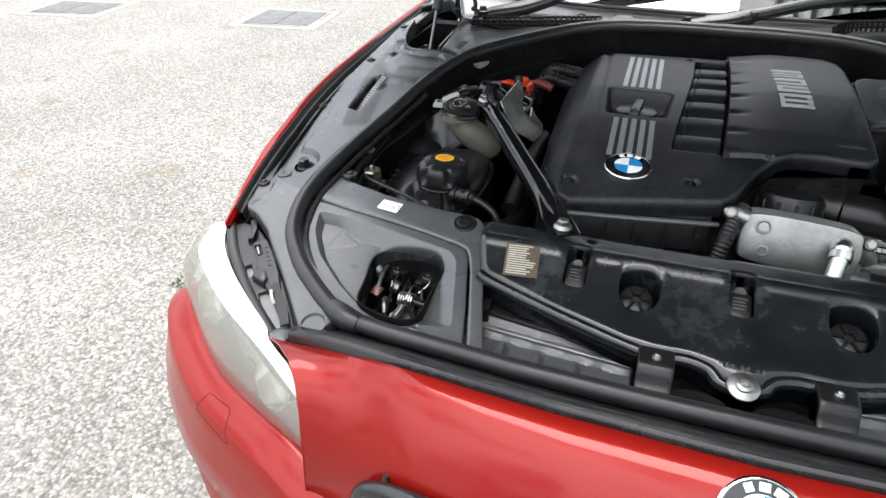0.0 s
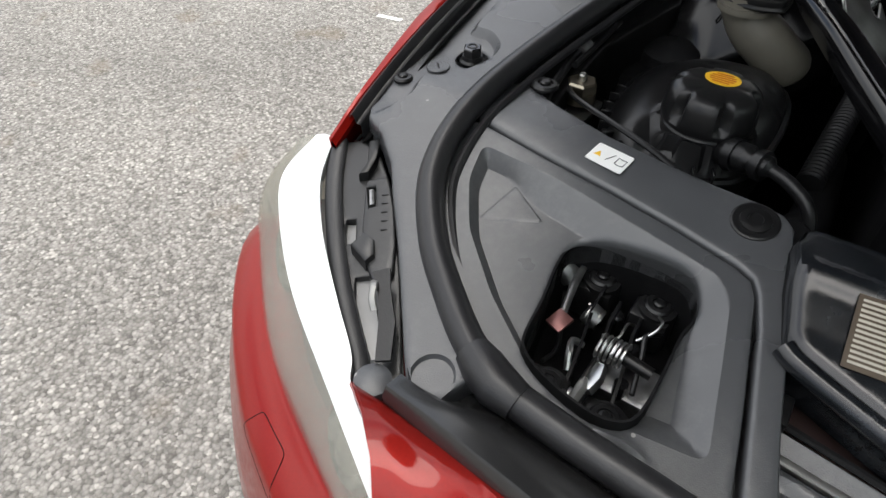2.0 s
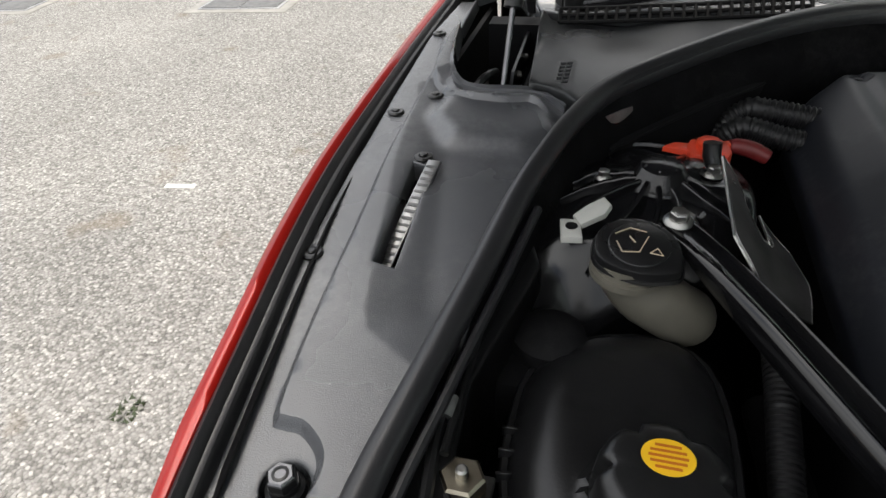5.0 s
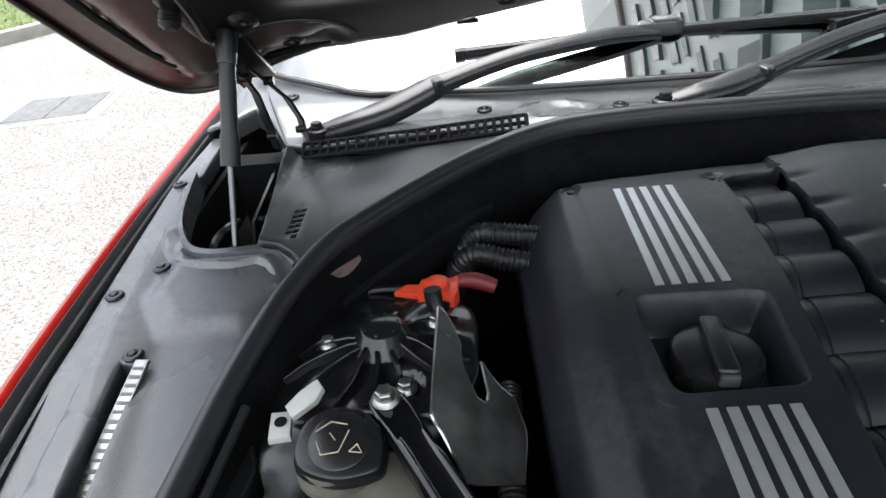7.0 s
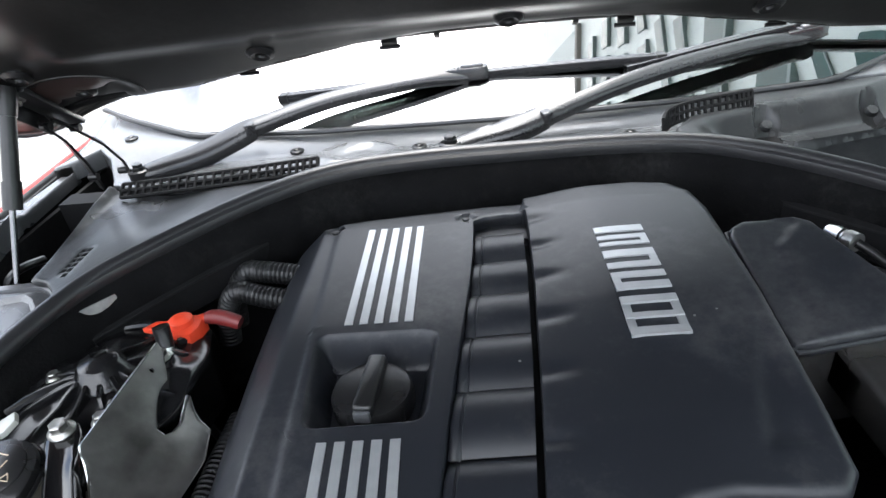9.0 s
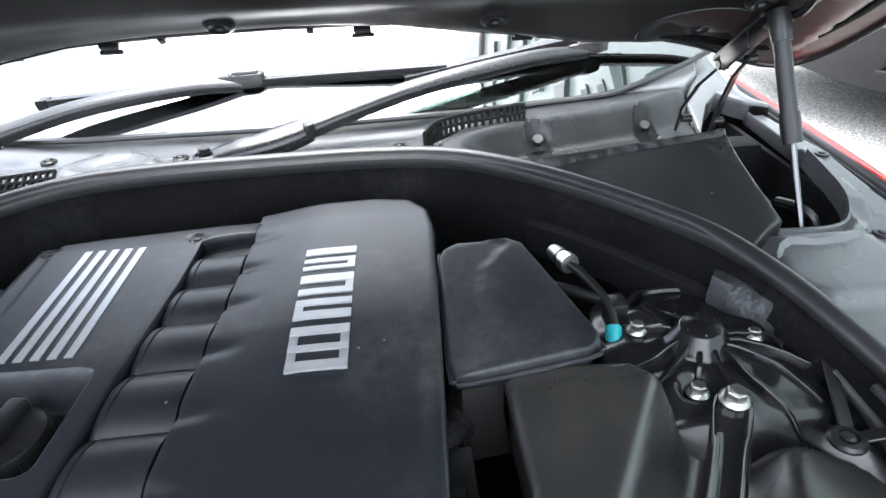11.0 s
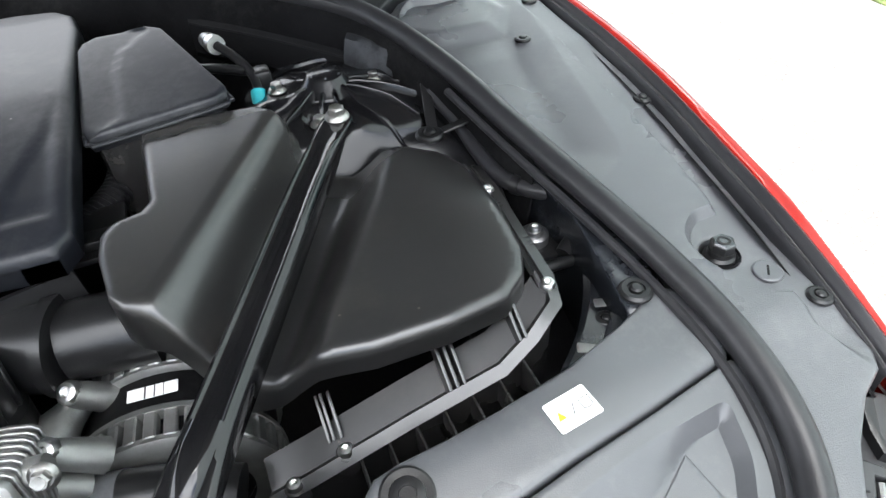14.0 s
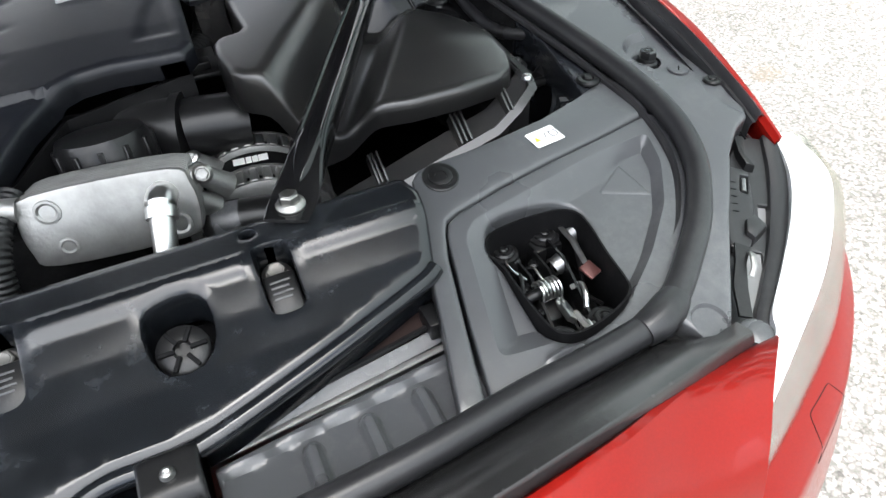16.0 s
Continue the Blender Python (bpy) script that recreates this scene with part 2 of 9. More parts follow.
def glass_mix(name, tint, gloss, rough):
    m = bpy.data.materials.new(name)
    m.use_nodes = True
    nt = m.node_tree
    nt.nodes.remove(nt.nodes["Principled BSDF"])
    tr, gl, mx = nt.nodes.new("ShaderNodeBsdfTransparent"), nt.nodes.new("ShaderNodeBsdfGlossy"), nt.nodes.new("ShaderNodeMixShader")
    tr.inputs["Color"].default_value = (*tint, 1)
    gl.inputs["Roughness"].default_value = rough
    fr = nt.nodes.new("ShaderNodeFresnel")
    fr.inputs["IOR"].default_value = 1.5
    mr = nt.nodes.new("ShaderNodeMapRange")
    mr.inputs["To Min"].default_value, mr.inputs["To Max"].default_value = gloss, 1.0
    nt.links.new(fr.outputs["Fac"], mr.inputs["Value"])
    nt.links.new(mr.outputs["Result"], mx.inputs["Fac"])
    nt.links.new(tr.outputs[0], mx.inputs[1])
    nt.links.new(gl.outputs[0], mx.inputs[2])
    nt.links.new(mx.outputs[0], nt.nodes["Material Output"].inputs[0])
    return m


GLASS = glass_mix("coated_windscreen_glass", (0.30, 0.36, 0.35), 0.25, 0.01)
BUILDGLASS = mat("green_window_glass", (0.02, 0.07, 0.065), 0.35, spec=0.25)


def ground_material():
    m = bpy.data.materials.new("worn_aggregate_asphalt")
    m.use_nodes = True
    nt = m.node_tree
    b, L = nt.nodes["Principled BSDF"], nt.links.new
    tc = nt.nodes.new("ShaderNodeTexCoord")
    vo = nt.nodes.new("ShaderNodeTexVoronoi")
    vo.inputs["Scale"].default_value = 105
    vo.inputs["Randomness"].default_value = 1.0
    wob = nt.nodes.new("ShaderNodeTexNoise")
    wob.inputs["Scale"].default_value, wob.inputs["Detail"].default_value = 90, 2
    mixv = nt.nodes.new("ShaderNodeVectorMath")
    mixv.operation = "MULTIPLY_ADD"
    mixv.inputs[1].default_value = (0.008, 0.008, 0.0)
    L(tc.outputs["Object"], wob.inputs["Vector"])
    L(wob.outputs["Color"], mixv.inputs[0])
    L(tc.outputs["Object"], mixv.inputs[2])
    L(mixv.outputs["Vector"], vo.inputs["Vector"])
    sep = nt.nodes.new("ShaderNodeSeparateColor")
    L(vo.outputs["Color"], sep.inputs["Color"])
    ramp = nt.nodes.new("ShaderNodeValToRGB")
    e = ramp.color_ramp.elements
    e[0].position, e[0].color = 0.0, (0.135, 0.128, 0.118, 1)
    e[1].position, e[1].color = 1.0, (0.46, 0.44, 0.41, 1)
    for p, c in ((0.2, (0.205, 0.195, 0.18, 1)), (0.55, (0.27, 0.26, 0.243, 1)), (0.85, (0.33, 0.318, 0.298, 1))):
        x = e.new(p)
        x.color = c
    L(sep.outputs["Red"], ramp.inputs["Fac"])
    edge = nt.nodes.new("ShaderNodeMapRange")
    edge.inputs["From Min"].default_value, edge.inputs["From Max"].default_value = 0.35, 0.75
    edge.inputs["To Min"].default_value, edge.inputs["To Max"].default_value = 1.0, 0.62
    L(vo.outputs["Distance"], edge.inputs["Value"])
    big = nt.nodes.new("ShaderNodeTexNoise")
    big.inputs["Scale"].default_value, big.inputs["Detail"].default_value = 1.1, 7
    L(tc.outputs["Object"], big.inputs["Vector"])
    mr = nt.nodes.new("ShaderNodeMapRange")
    mr.inputs["From Min"].default_value, mr.inputs["From Max"].default_value = 0.3, 0.7
    mr.inputs["To Min"].default_value, mr.inputs["To Max"].default_value = 0.84, 1.14
    L(big.outputs["Fac"], mr.inputs["Value"])
    mm = nt.nodes.new("ShaderNodeMath")
    mm.operation = "MULTIPLY"
    L(edge.outputs["Result"], mm.inputs[0])
    L(mr.outputs["Result"], mm.inputs[1])
    sc = nt.nodes.new("ShaderNodeVectorMath")
    sc.operation = "SCALE"
    L(ramp.outputs["Color"], sc.inputs[0])
    L(mm.outputs["Value"], sc.inputs["Scale"])
    st = nt.nodes.new("ShaderNodeTexNoise")
    st.inputs["Scale"].default_value, st.inputs["Detail"].default_value = 3.7, 9
    L(tc.outputs["Object"], st.inputs["Vector"])
    sr = nt.nodes.new("ShaderNodeMapRange")
    sr.inputs["From Min"].default_value, sr.inputs["From Max"].default_value = 0.62, 0.72
    sr.inputs["To Max"].default_value = 0.5
    L(st.outputs["Fac"], sr.inputs["Value"])
    mx = nt.nodes.new("ShaderNodeMix")
    mx.data_type = "RGBA"
    mx.inputs["B"].default_value = (0.15, 0.115, 0.08, 1)
    L(sr.outputs["Result"], mx.inputs["Factor"])
    L(sc.outputs["Vector"], mx.inputs["A"])
    tn = nt.nodes.new("ShaderNodeTexNoise")
    tn.inputs["Scale"].default_value, tn.inputs["Detail"].default_value, tn.inputs["Roughness"].default_value = 2.1, 12, 0.72
    L(tc.outputs["Object"], tn.inputs["Vector"])
    tr = nt.nodes.new("ShaderNodeMapRange")
    tr.inputs["From Min"].default_value, tr.inputs["From Max"].default_value = 0.655, 0.70
    tr.inputs["To Max"].default_value = 0.7
    L(tn.outputs["Fac"], tr.inputs["Value"])
    tm = nt.nodes.new("ShaderNodeMix")
    tm.data_type = "RGBA"
    tm.inputs["B"].default_value = (0.035, 0.034, 0.032, 1)
    L(tr.outputs["Result"], tm.inputs["Factor"])
    L(mx.outputs["Result"], tm.inputs["A"])
    L(tm.outputs["Result"], b.inputs["Base Color"])
    b.inputs["Roughness"].default_value = 0.85
    bp = nt.nodes.new("ShaderNodeBump")
    bp.inputs["Strength"].default_value, bp.inputs["Distance"].default_value = 0.8, 0.006
    bp.invert = True
    L(vo.outputs["Distance"], bp.inputs["Height"])
    L(bp.outputs["Normal"], b.inputs["Normal"])
    return m


ASPHALT = ground_material()


# ---- mesh tools ----
def V(*a):
    return Vector(a)


def thing(name, label, category, group="", kind=""):
    return tagged(new(name), label, category, group, kind)


def finish(me, mtl, angle=38):
    me.materials.append(mtl)
    me.polygons.foreach_set("use_smooth", [True] * len(me.polygons))
    me.set_sharp_from_angle(angle=radians(angle))
    me.update()


def part(name, bm, mtl, parent=None, label="", angle=38, m=None):
    me = bpy.data.meshes.new(name)
    bm.normal_update()
    bm.to_mesh(me)
    bm.free()
    finish(me, mtl, angle)
    ob = new(name, me)
    ob.parent = parent
    if m is not None:
        ob.matrix_basis = m
    if label:
        ob["label"] = label
    return ob


def place(name, me, m, parent, label=""):
    ob = new(name, me)
    ob.parent = parent
    ob.matrix_basis = m
    if label:
        ob["label"] = label
    return ob


def bm_from(verts, faces):
    bm = bmesh.new()
    vs = [bm.verts.new(v) for v in verts]
    for f in faces:
        try:
            bm.faces.new([vs[i] for i in f])
        except ValueError:
            pass
    return bm


def mesh_from(name, bm, mtl, angle=38):
    me = bpy.data.meshes.new(name)
    bm.normal_update()
    bm.to_mesh(me)
    bm.free()
    finish(me, mtl, angle)
    return me


def merge(*bms):
    out = bmesh.new()
    for b in bms:
        me = bpy.data.meshes.new("tmp")
        b.to_mesh(me)
        b.free()
        out.from_mesh(me)
        bpy.data.meshes.remove(me)
    return out


def moved(bm, m):
    bm.transform(m)
    if m.determinant() < 0:
        bmesh.ops.reverse_faces(bm, faces=bm.faces)
    return bm


def spline(pts, n=6, closed=False):
    P = [np.array(p, float) for p in pts]
    k = len(P)
    out = []
    for i in range(k if closed else k - 1):
        p1, p2 = P[i], P[(i + 1) % k]
        p0 = P[i - 1] if (closed or i > 0) else 2 * p1 - p2
        p3 = P[(i + 2) % k] if (closed or i + 2 < k) else 2 * p2 - p1
        for j in range(n):
            t = j / n
            out.append(0.5 * (2 * p1 + (p2 - p0) * t + (2 * p0 - 5 * p1 + 4 * p2 - p3) * t * t + (3 * p1 - p0 - 3 * p2 + p3) * t ** 3))
    if not closed:
        out.append(P[-1])
    return [tuple(p) for p in out]


def mirror(pts):
    return [(-p[0], *p[1:]) for p in pts]


def tube(pts, r, n=12, closed=False, squash=1.0, up=(0, 0, 1), cap=True):
    P = [Vector(p) for p in pts]
    k = len(P)
    rs = r if isinstance(r, (list, tuple)) else [r] * k
    verts, faces = [], []
    T0 = (P[1] - P[0]).normalized()
    u = Vector(up)
    u = (u - T0 * u.dot(T0))
    if u.length < 1e-4:
        u = T0.orthogonal()
    u.normalize()
    for i in range(k):
        a, b = P[i - 1] if (i or closed) else P[i], P[(i + 1) % k] if (i + 1 < k or closed) else P[i]
        T = (b - a).normalized()
        u = (u - T * u.dot(T)).normalized()
        w = T.cross(u)
        for j in range(n):
            an = 2 * math.pi * j / n
            verts.append(P[i] + w * (math.cos(an) * rs[i]) + u * (math.sin(an) * rs[i] * squash))
    for i in range(k if closed else k - 1):
        for j in range(n):
            a, b = i * n + j, i * n + (j + 1) % n
            c, d = ((i + 1) % k) * n + (j + 1) % n, ((i + 1) % k) * n + j
            faces.append((a, b, c, d))
    if cap and not closed:
        faces.append(tuple(reversed(range(n))))
        faces.append(tuple(range((k - 1) * n, k * n)))
    return bm_from(verts, faces)


def revolve(profile, n=24):
    verts, faces = [], []
    idx = []
    for r, z in profile:
        if r < 1e-6:
            idx.append([len(verts)] * n)
            verts.append((0, 0, z))
        else:
            idx.append(list(range(len(verts), len(verts) + n)))
            verts += [(r * math.cos(2 * math.pi * j / n), r * math.sin(2 * math.pi * j / n), z) for j in range(n)]
    for a, b in zip(idx, idx[1:]):
        for j in range(n):
            f = []
            for q in (a[j], a[(j + 1) % n], b[(j + 1) % n], b[j]):
                if q not in f:
                    f.append(q)
            if len(f) > 2:
                faces.append(f)
    bm = bm_from(verts, faces)
    bmesh.ops.recalc_face_normals(bm, faces=bm.faces)
    return bm


def box(x0, x1, y0, y1, z0, z1, bev=0.002, seg=2):
    bm = bmesh.new()
    bmesh.ops.create_cube(bm, size=1)
    bm.transform(Matrix.Translation(((x0 + x1) / 2, (y0 + y1) / 2, (z0 + z1) / 2)) @ Matrix.Diagonal((x1 - x0, y1 - y0, z1 - z0, 1)))
    if bev:
        bmesh.ops.bevel(bm, geom=bm.edges[:] + bm.verts[:], offset=bev, segments=seg, profile=0.5, affect="EDGES")
    return bm


def prism(poly, z0, z1, bev=0.0, seg=2):
    k = len(poly)
    zz = lambda z, p: z(p[0], p[1]) if callable(z) else z
    bm = bm_from([(p[0], p[1], zz(z0, p)) for p in poly] + [(p[0], p[1], zz(z1, p)) for p in poly],
                 [tuple(reversed(range(k))), tuple(range(k, 2 * k))] + [(i, (i + 1) % k, k + (i + 1) % k, k + i) for i in range(k)])
    bmesh.ops.recalc_face_normals(bm, faces=bm.faces)
    if bev:
        ed = [e for e in bm.edges if all(v.co.z > (zz(z0, v.co) + 1e-5) for v in e.verts)]
        bmesh.ops.bevel(bm, geom=ed, offset=bev, segments=seg, profile=0.5, affect="EDGES")
    return bm


def loft(rings, closed_ring=False, cap=False):
    n = len(rings[0])
    verts = [v for r in rings for v in r]
    faces = []
    for i in range(len(rings) - 1):
        for j in range(n if closed_ring else n - 1):
            faces.append((i * n + j, i * n + (j + 1) % n, (i + 1) * n + (j + 1) % n, (i + 1) * n + j))
    if cap:
        faces.append(tuple(reversed(range(n))))
        faces.append(tuple(range((len(rings) - 1) * n, len(rings) * n)))
    bm = bm_from(verts, faces)
    if closed_ring:
        bmesh.ops.recalc_face_normals(bm, faces=bm.faces)
    return bm


def thicken(bm, t):
    """Gives a loft sheet a real thickness."""
    bm.normal_update()
    bmesh.ops.solidify(bm, geom=bm.faces[:], thickness=t)
    return bm


def inside(P, poly):
    poly = np.asarray(poly)[:, :2]
    x, y = P[:, 0], P[:, 1]
    r = np.zeros(len(P), bool)
    j = len(poly) - 1
    for i in range(len(poly)):
        xi, yi, xj, yj = *poly[i], *poly[j]
        c = (yi > y) != (yj > y)
        r ^= c & (x < (xj - xi) * (y - yi) / ((yj - yi) or 1e-12) + xi)
        j = i
    return r


def dist(P, line, closed=True):
    a = np.asarray(line)[:, :2]
    b = np.roll(a, -1, 0)
    if not closed:
        a, b = a[:-1], b[:-1]
    best = np.full(len(P), 9.0)
    for p, q in zip(a, b):
        d = q - p
        t = np.clip(((P - p) @ d) / max(d @ d, 1e-12), 0, 1)
        best = np.minimum(best, np.hypot(*(P - p - t[:, None] * d).T))
    return best


def sdist(P, poly):
    """Distance to a closed outline, minus inside."""
    d = dist(P, poly)
    return np.where(inside(P, poly), -d, d)


def smooth(a, b, v):
    t = np.clip((v - a) / (b - a), 0, 1)
    return t * t * (3 - 2 * t)


def resample(poly, step):
    out = []
    k = len(poly)
    for i in range(k):
        p, q = np.array(poly[i][:2], float), np.array(poly[(i + 1) % k][:2], float)
        m = max(1, int(np.hypot(*(q - p)) / step + 0.5))
        out += [tuple(p + (q - p) * j / m) for j in range(m)]
    return out


from mathutils.bvhtree import BVHTree
from mathutils.geometry import delaunay_2d_cdt


def sheet(outer, holes, zf, step=0.008, thick=0.003, r=0.004, rings=(), skirt=None, rh=None):
    """A moulded sheet: outline with holes, height zf(P), rounded rims of radius r, wall of depth skirt (or thick)."""
    outer = resample(outer, step)
    holes = [resample(h, step) for h in holes]
    pts, edges = [], []
    for loop in (outer, *holes):
        s = len(pts)
        pts += loop
        edges += [(s + i, s + (i + 1) % len(loop)) for i in range(len(loop))]
    nb = len(pts)
    O = np.array(outer)
    lo, hi = O.min(0), O.max(0)
    gx, gy = np.meshgrid(np.arange(lo[0], hi[0], step), np.arange(lo[1], hi[1], step * 0.87))
    gx = gx + (np.arange(gx.shape[0]) % 2)[:, None] * step / 2
    G = np.stack([gx.ravel(), gy.ravel()], 1)
    alld = lambda Q: np.minimum.reduce([dist(Q, l) for l in (outer, *holes)])
    keepin = inside(G, outer)
    for h in holes:
        keepin &= ~inside(G, h)
    G = G[keepin]
    G = G[alld(G) > max(step * 0.45, r * 1.05)]
    allp = list(pts)

    def crease(A, o, gap):
        """Adds a line parallel to the loop A, kept as edges of the mesh."""
        tan = np.roll(A, -1, 0) - np.roll(A, 1, 0)
        nrm = np.stack([-tan[:, 1], tan[:, 0]], 1) / np.maximum(np.hypot(*tan.T), 1e-9)[:, None]
        Q = A + nrm * o
        ok = inside(Q, outer)
        for h in holes:
            ok &= ~inside(Q, h)
        ok &= alld(Q) > gap
        if o:
            ok &= dist(Q, A) > abs(o) * 0.93
        s, idx = len(allp), np.cumsum(ok) - 1
        allp.extend(tuple(q) for q in Q[ok])
        k = len(A)
        edges.extend((s + int(idx[i]), s + int(idx[(i + 1) % k])) for i in range(k) if ok[i] and ok[(i + 1) % k] and np.hypot(*(Q[i] - Q[(i + 1) % k])) < step * 3)

    for loop in (outer, *holes):
        for f in (0.12, 0.4, 1.0):
            for sgn in (1, -1):
                crease(np.array(loop), r * f * sgn, r * f * 0.8)
    for loop, offs in rings:
        A = np.array(resample(loop, step * 0.8))
        for o in offs:
            crease(A, o, r)
    allp += [tuple(q) for q in G]
    vo, eo, fo, ov, oe, of = delaunay_2d_cdt([Vector(p[:2]) for p in allp], edges, [], 0, 1e-5)
    P = np.array([tuple(v) for v in vo])
    T = np.array([tuple(f) for f in fo if len(f) == 3])
    C = P[T].mean(1)
    ok = inside(C, outer)
    for h in holes:
        ok &= ~inside(C, h)
    T = T[ok]
    d = alld(P)
    z = zf(P)
    if rh and holes:
        dh = np.minimum.reduce([dist(P, l) for l in holes])
        d = dist(P, outer)
        rd = np.clip(rh - dh, 0, rh)
        z = z - (rh - np.sqrt(np.maximum(rh * rh - rd * rd, 0)))
    rd = np.clip(r - d, 0, r)
    z = z - (r - np.sqrt(np.maximum(r * r - rd * rd, 0)))
    ab, bc, ca = T[:, [0, 1]], T[:, [1, 2]], T[:, [2, 0]]
    n = len(P)
    dep = skirt(P) if callable(skirt) else np.full(n, skirt or thick)
    verts = [(P[i, 0], P[i, 1], z[i]) for i in range(n)] + [(P[i, 0], P[i, 1], z[i] - thick) for i in range(n)]
    low = [(P[i, 0], P[i, 1], z[i] - dep[i]) for i in range(n)]
    E = {}
    for e in np.concatenate([ab, bc, ca]):
        k = (min(e), max(e))
        E[k] = None if k in E else tuple(e)
    rim = [e for e in E.values() if e]
    faces = [tuple(t) for t in T] + [(t[2] + n, t[1] + n, t[0] + n) for t in T]
    if skirt is None:
        faces += [(b, a, a + n, b + n) for a, b in rim]
    else:
        verts += low
        faces += [(b, a, a + 2 * n, b + 2 * n) for a, b in rim] + [(a + n, b + n, b + 2 * n, a + 2 * n) for a, b in rim]
    me = bpy.data.meshes.new("tmp")
    me.from_pydata(verts, [], faces)
    bm = bmesh.new()
    bm.from_mesh(me)
    bpy.data.meshes.remove(me)
    bmesh.ops.delete(bm, geom=[v for v in bm.verts if not v.link_faces], context="VERTS")
    return bm


def prof(ys, zs):
    return lambda y: np.interp(y, ys, zs)


def circle(x, y, r, n=20):
    return [(x + r * math.cos(2 * math.pi * i / n), y + r * math.sin(2 * math.pi * i / n)) for i in range(n)]


def at(p, nrm=(0, 0, 1), turn=0.0, s=1.0):
    q = Vector(nrm).to_track_quat("Z", "Y").to_matrix().to_4x4()
    return Matrix.Translation(p) @ q @ Matrix.Rotation(radians(turn), 4, "Z") @ Matrix.Scale(s, 4)


def rounded(poly, r, n=5):
    """Outline with its corners rounded off."""
    out = []
    k = len(poly)
    for i in range(k):
        p, a, b = Vector(poly[i]), Vector(poly[i - 1]), Vector(poly[(i + 1) % k])
        u, v = p + (a - p).normalized() * r, p + (b - p).normalized() * r
        for j in range(n + 1):
            t = j / n
            out.append(tuple((1 - t) ** 2 * u + 2 * t * (1 - t) * p + t * t * v))
    return out


def side(pts, s):
    return [(p[0] * s, *p[1:]) for p in pts]


# ---- shared fasteners ----
def hexa(r, z0, z1):
    return prism([(r * math.cos(radians(60 * i)), r * math.sin(radians(60 * i))) for i in range(6)], z0, z1, r * 0.12, 1)


BOLT = mesh_from("bolt", merge(revolve([(0, 0), (0.0135, 0), (0.0135, 0.0015), (0.0115, 0.004), (0.0095, 0.0055), (0, 0.0055)], 20), hexa(0.0088, 0.0055, 0.0125), revolve([(0.0058, 0.0125), (0.0055, 0.0129), (0, 0.0123)], 12)), STEEL, 30)
RIVET = mesh_from("push_rivet", merge(revolve([(0, -0.001), (0.0115, -0.001), (0.0115, 0.001), (0.0095, 0.0026), (0.0062, 0.0028), (0.0060, 0.0012), (0.0048, 0.0012), (0.0046, 0.0036), (0.0030, 0.0046), (0, 0.0046)], 22)), BLACK, 30)
BIGRIVET = mesh_from("panel_clip", merge(revolve([(0, -0.001), (0.0235, -0.001), (0.0235, 0.0012), (0.0215, 0.0022), (0.0155, 0.0016), (0.0150, 0.0045), (0.0105, 0.006), (0.0075, 0.006), (0.0070, 0.004), (0, 0.004)], 28)), BLACK, 30)
SCREW = mesh_from("torx_screw", revolve([(0, 0), (0.0068, 0), (0.0068, 0.0015), (0.0052, 0.0046), (0.0030, 0.0052), (0.0028, 0.0022), (0, 0.0022)], 16), ALUSHINY, 30)

# ---- ground ----
def ground_sheet():
    xs = [-900, -300, -80, -25, -10, -7, -5, -3.5, -2.5, -1.5, 0, 1.5, 3, 4.5, 7, 12, 30, 80, 300, 900]
    bm = bm_from([(x, y, 0) for y in xs for x in xs], [(j * 20 + i, j * 20 + i + 1, (j + 1) * 20 + i + 1, (j + 1) * 20 + i) for j in range(19) for i in range(19)])
    return bm


ground = part("ground", ground_sheet(), ASPHALT)
tagged(ground, "light grey worn aggregate asphalt of a parking road", "ground", kind="structure")


def blades(name, area, n, label, hmin=0.03, hmax=0.08, seed=3):
    rnd = random.Random(seed)
    verts, faces = [], []
    while n:
        x, y = rnd.uniform(area[0], area[1]), rnd.uniform(area[2], area[3])
        if rnd.random() > 0.5 + 0.5 * noise.noise((x * 3, y * 3, seed)):
            n -= 1
            continue
        h, a, w, l = rnd.uniform(hmin, hmax), rnd.uniform(0, 6.28), rnd.uniform(0.004, 0.010), rnd.uniform(0.005, 0.03)
        dx, dy = math.cos(a), math.sin(a)
        k = len(verts)
        z0 = area[4]
        verts += [(x - dy * w, y + dx * w, z0), (x + dy * w, y - dx * w, z0), (x + dx * l * 0.5, y + dy * l * 0.5, z0 + h * 0.6), (x + dx * l, y + dy * l, z0 + h)]
        faces += [(k, k + 1, k + 2), (k, k + 2, k + 3)]
        n -= 1
    me = bpy.data.meshes.new(name)
    me.from_pydata(verts, [], faces)
    me.materials.append(LEAF)
    return tagged(new(name, me), label, "grass", kind="stuff")


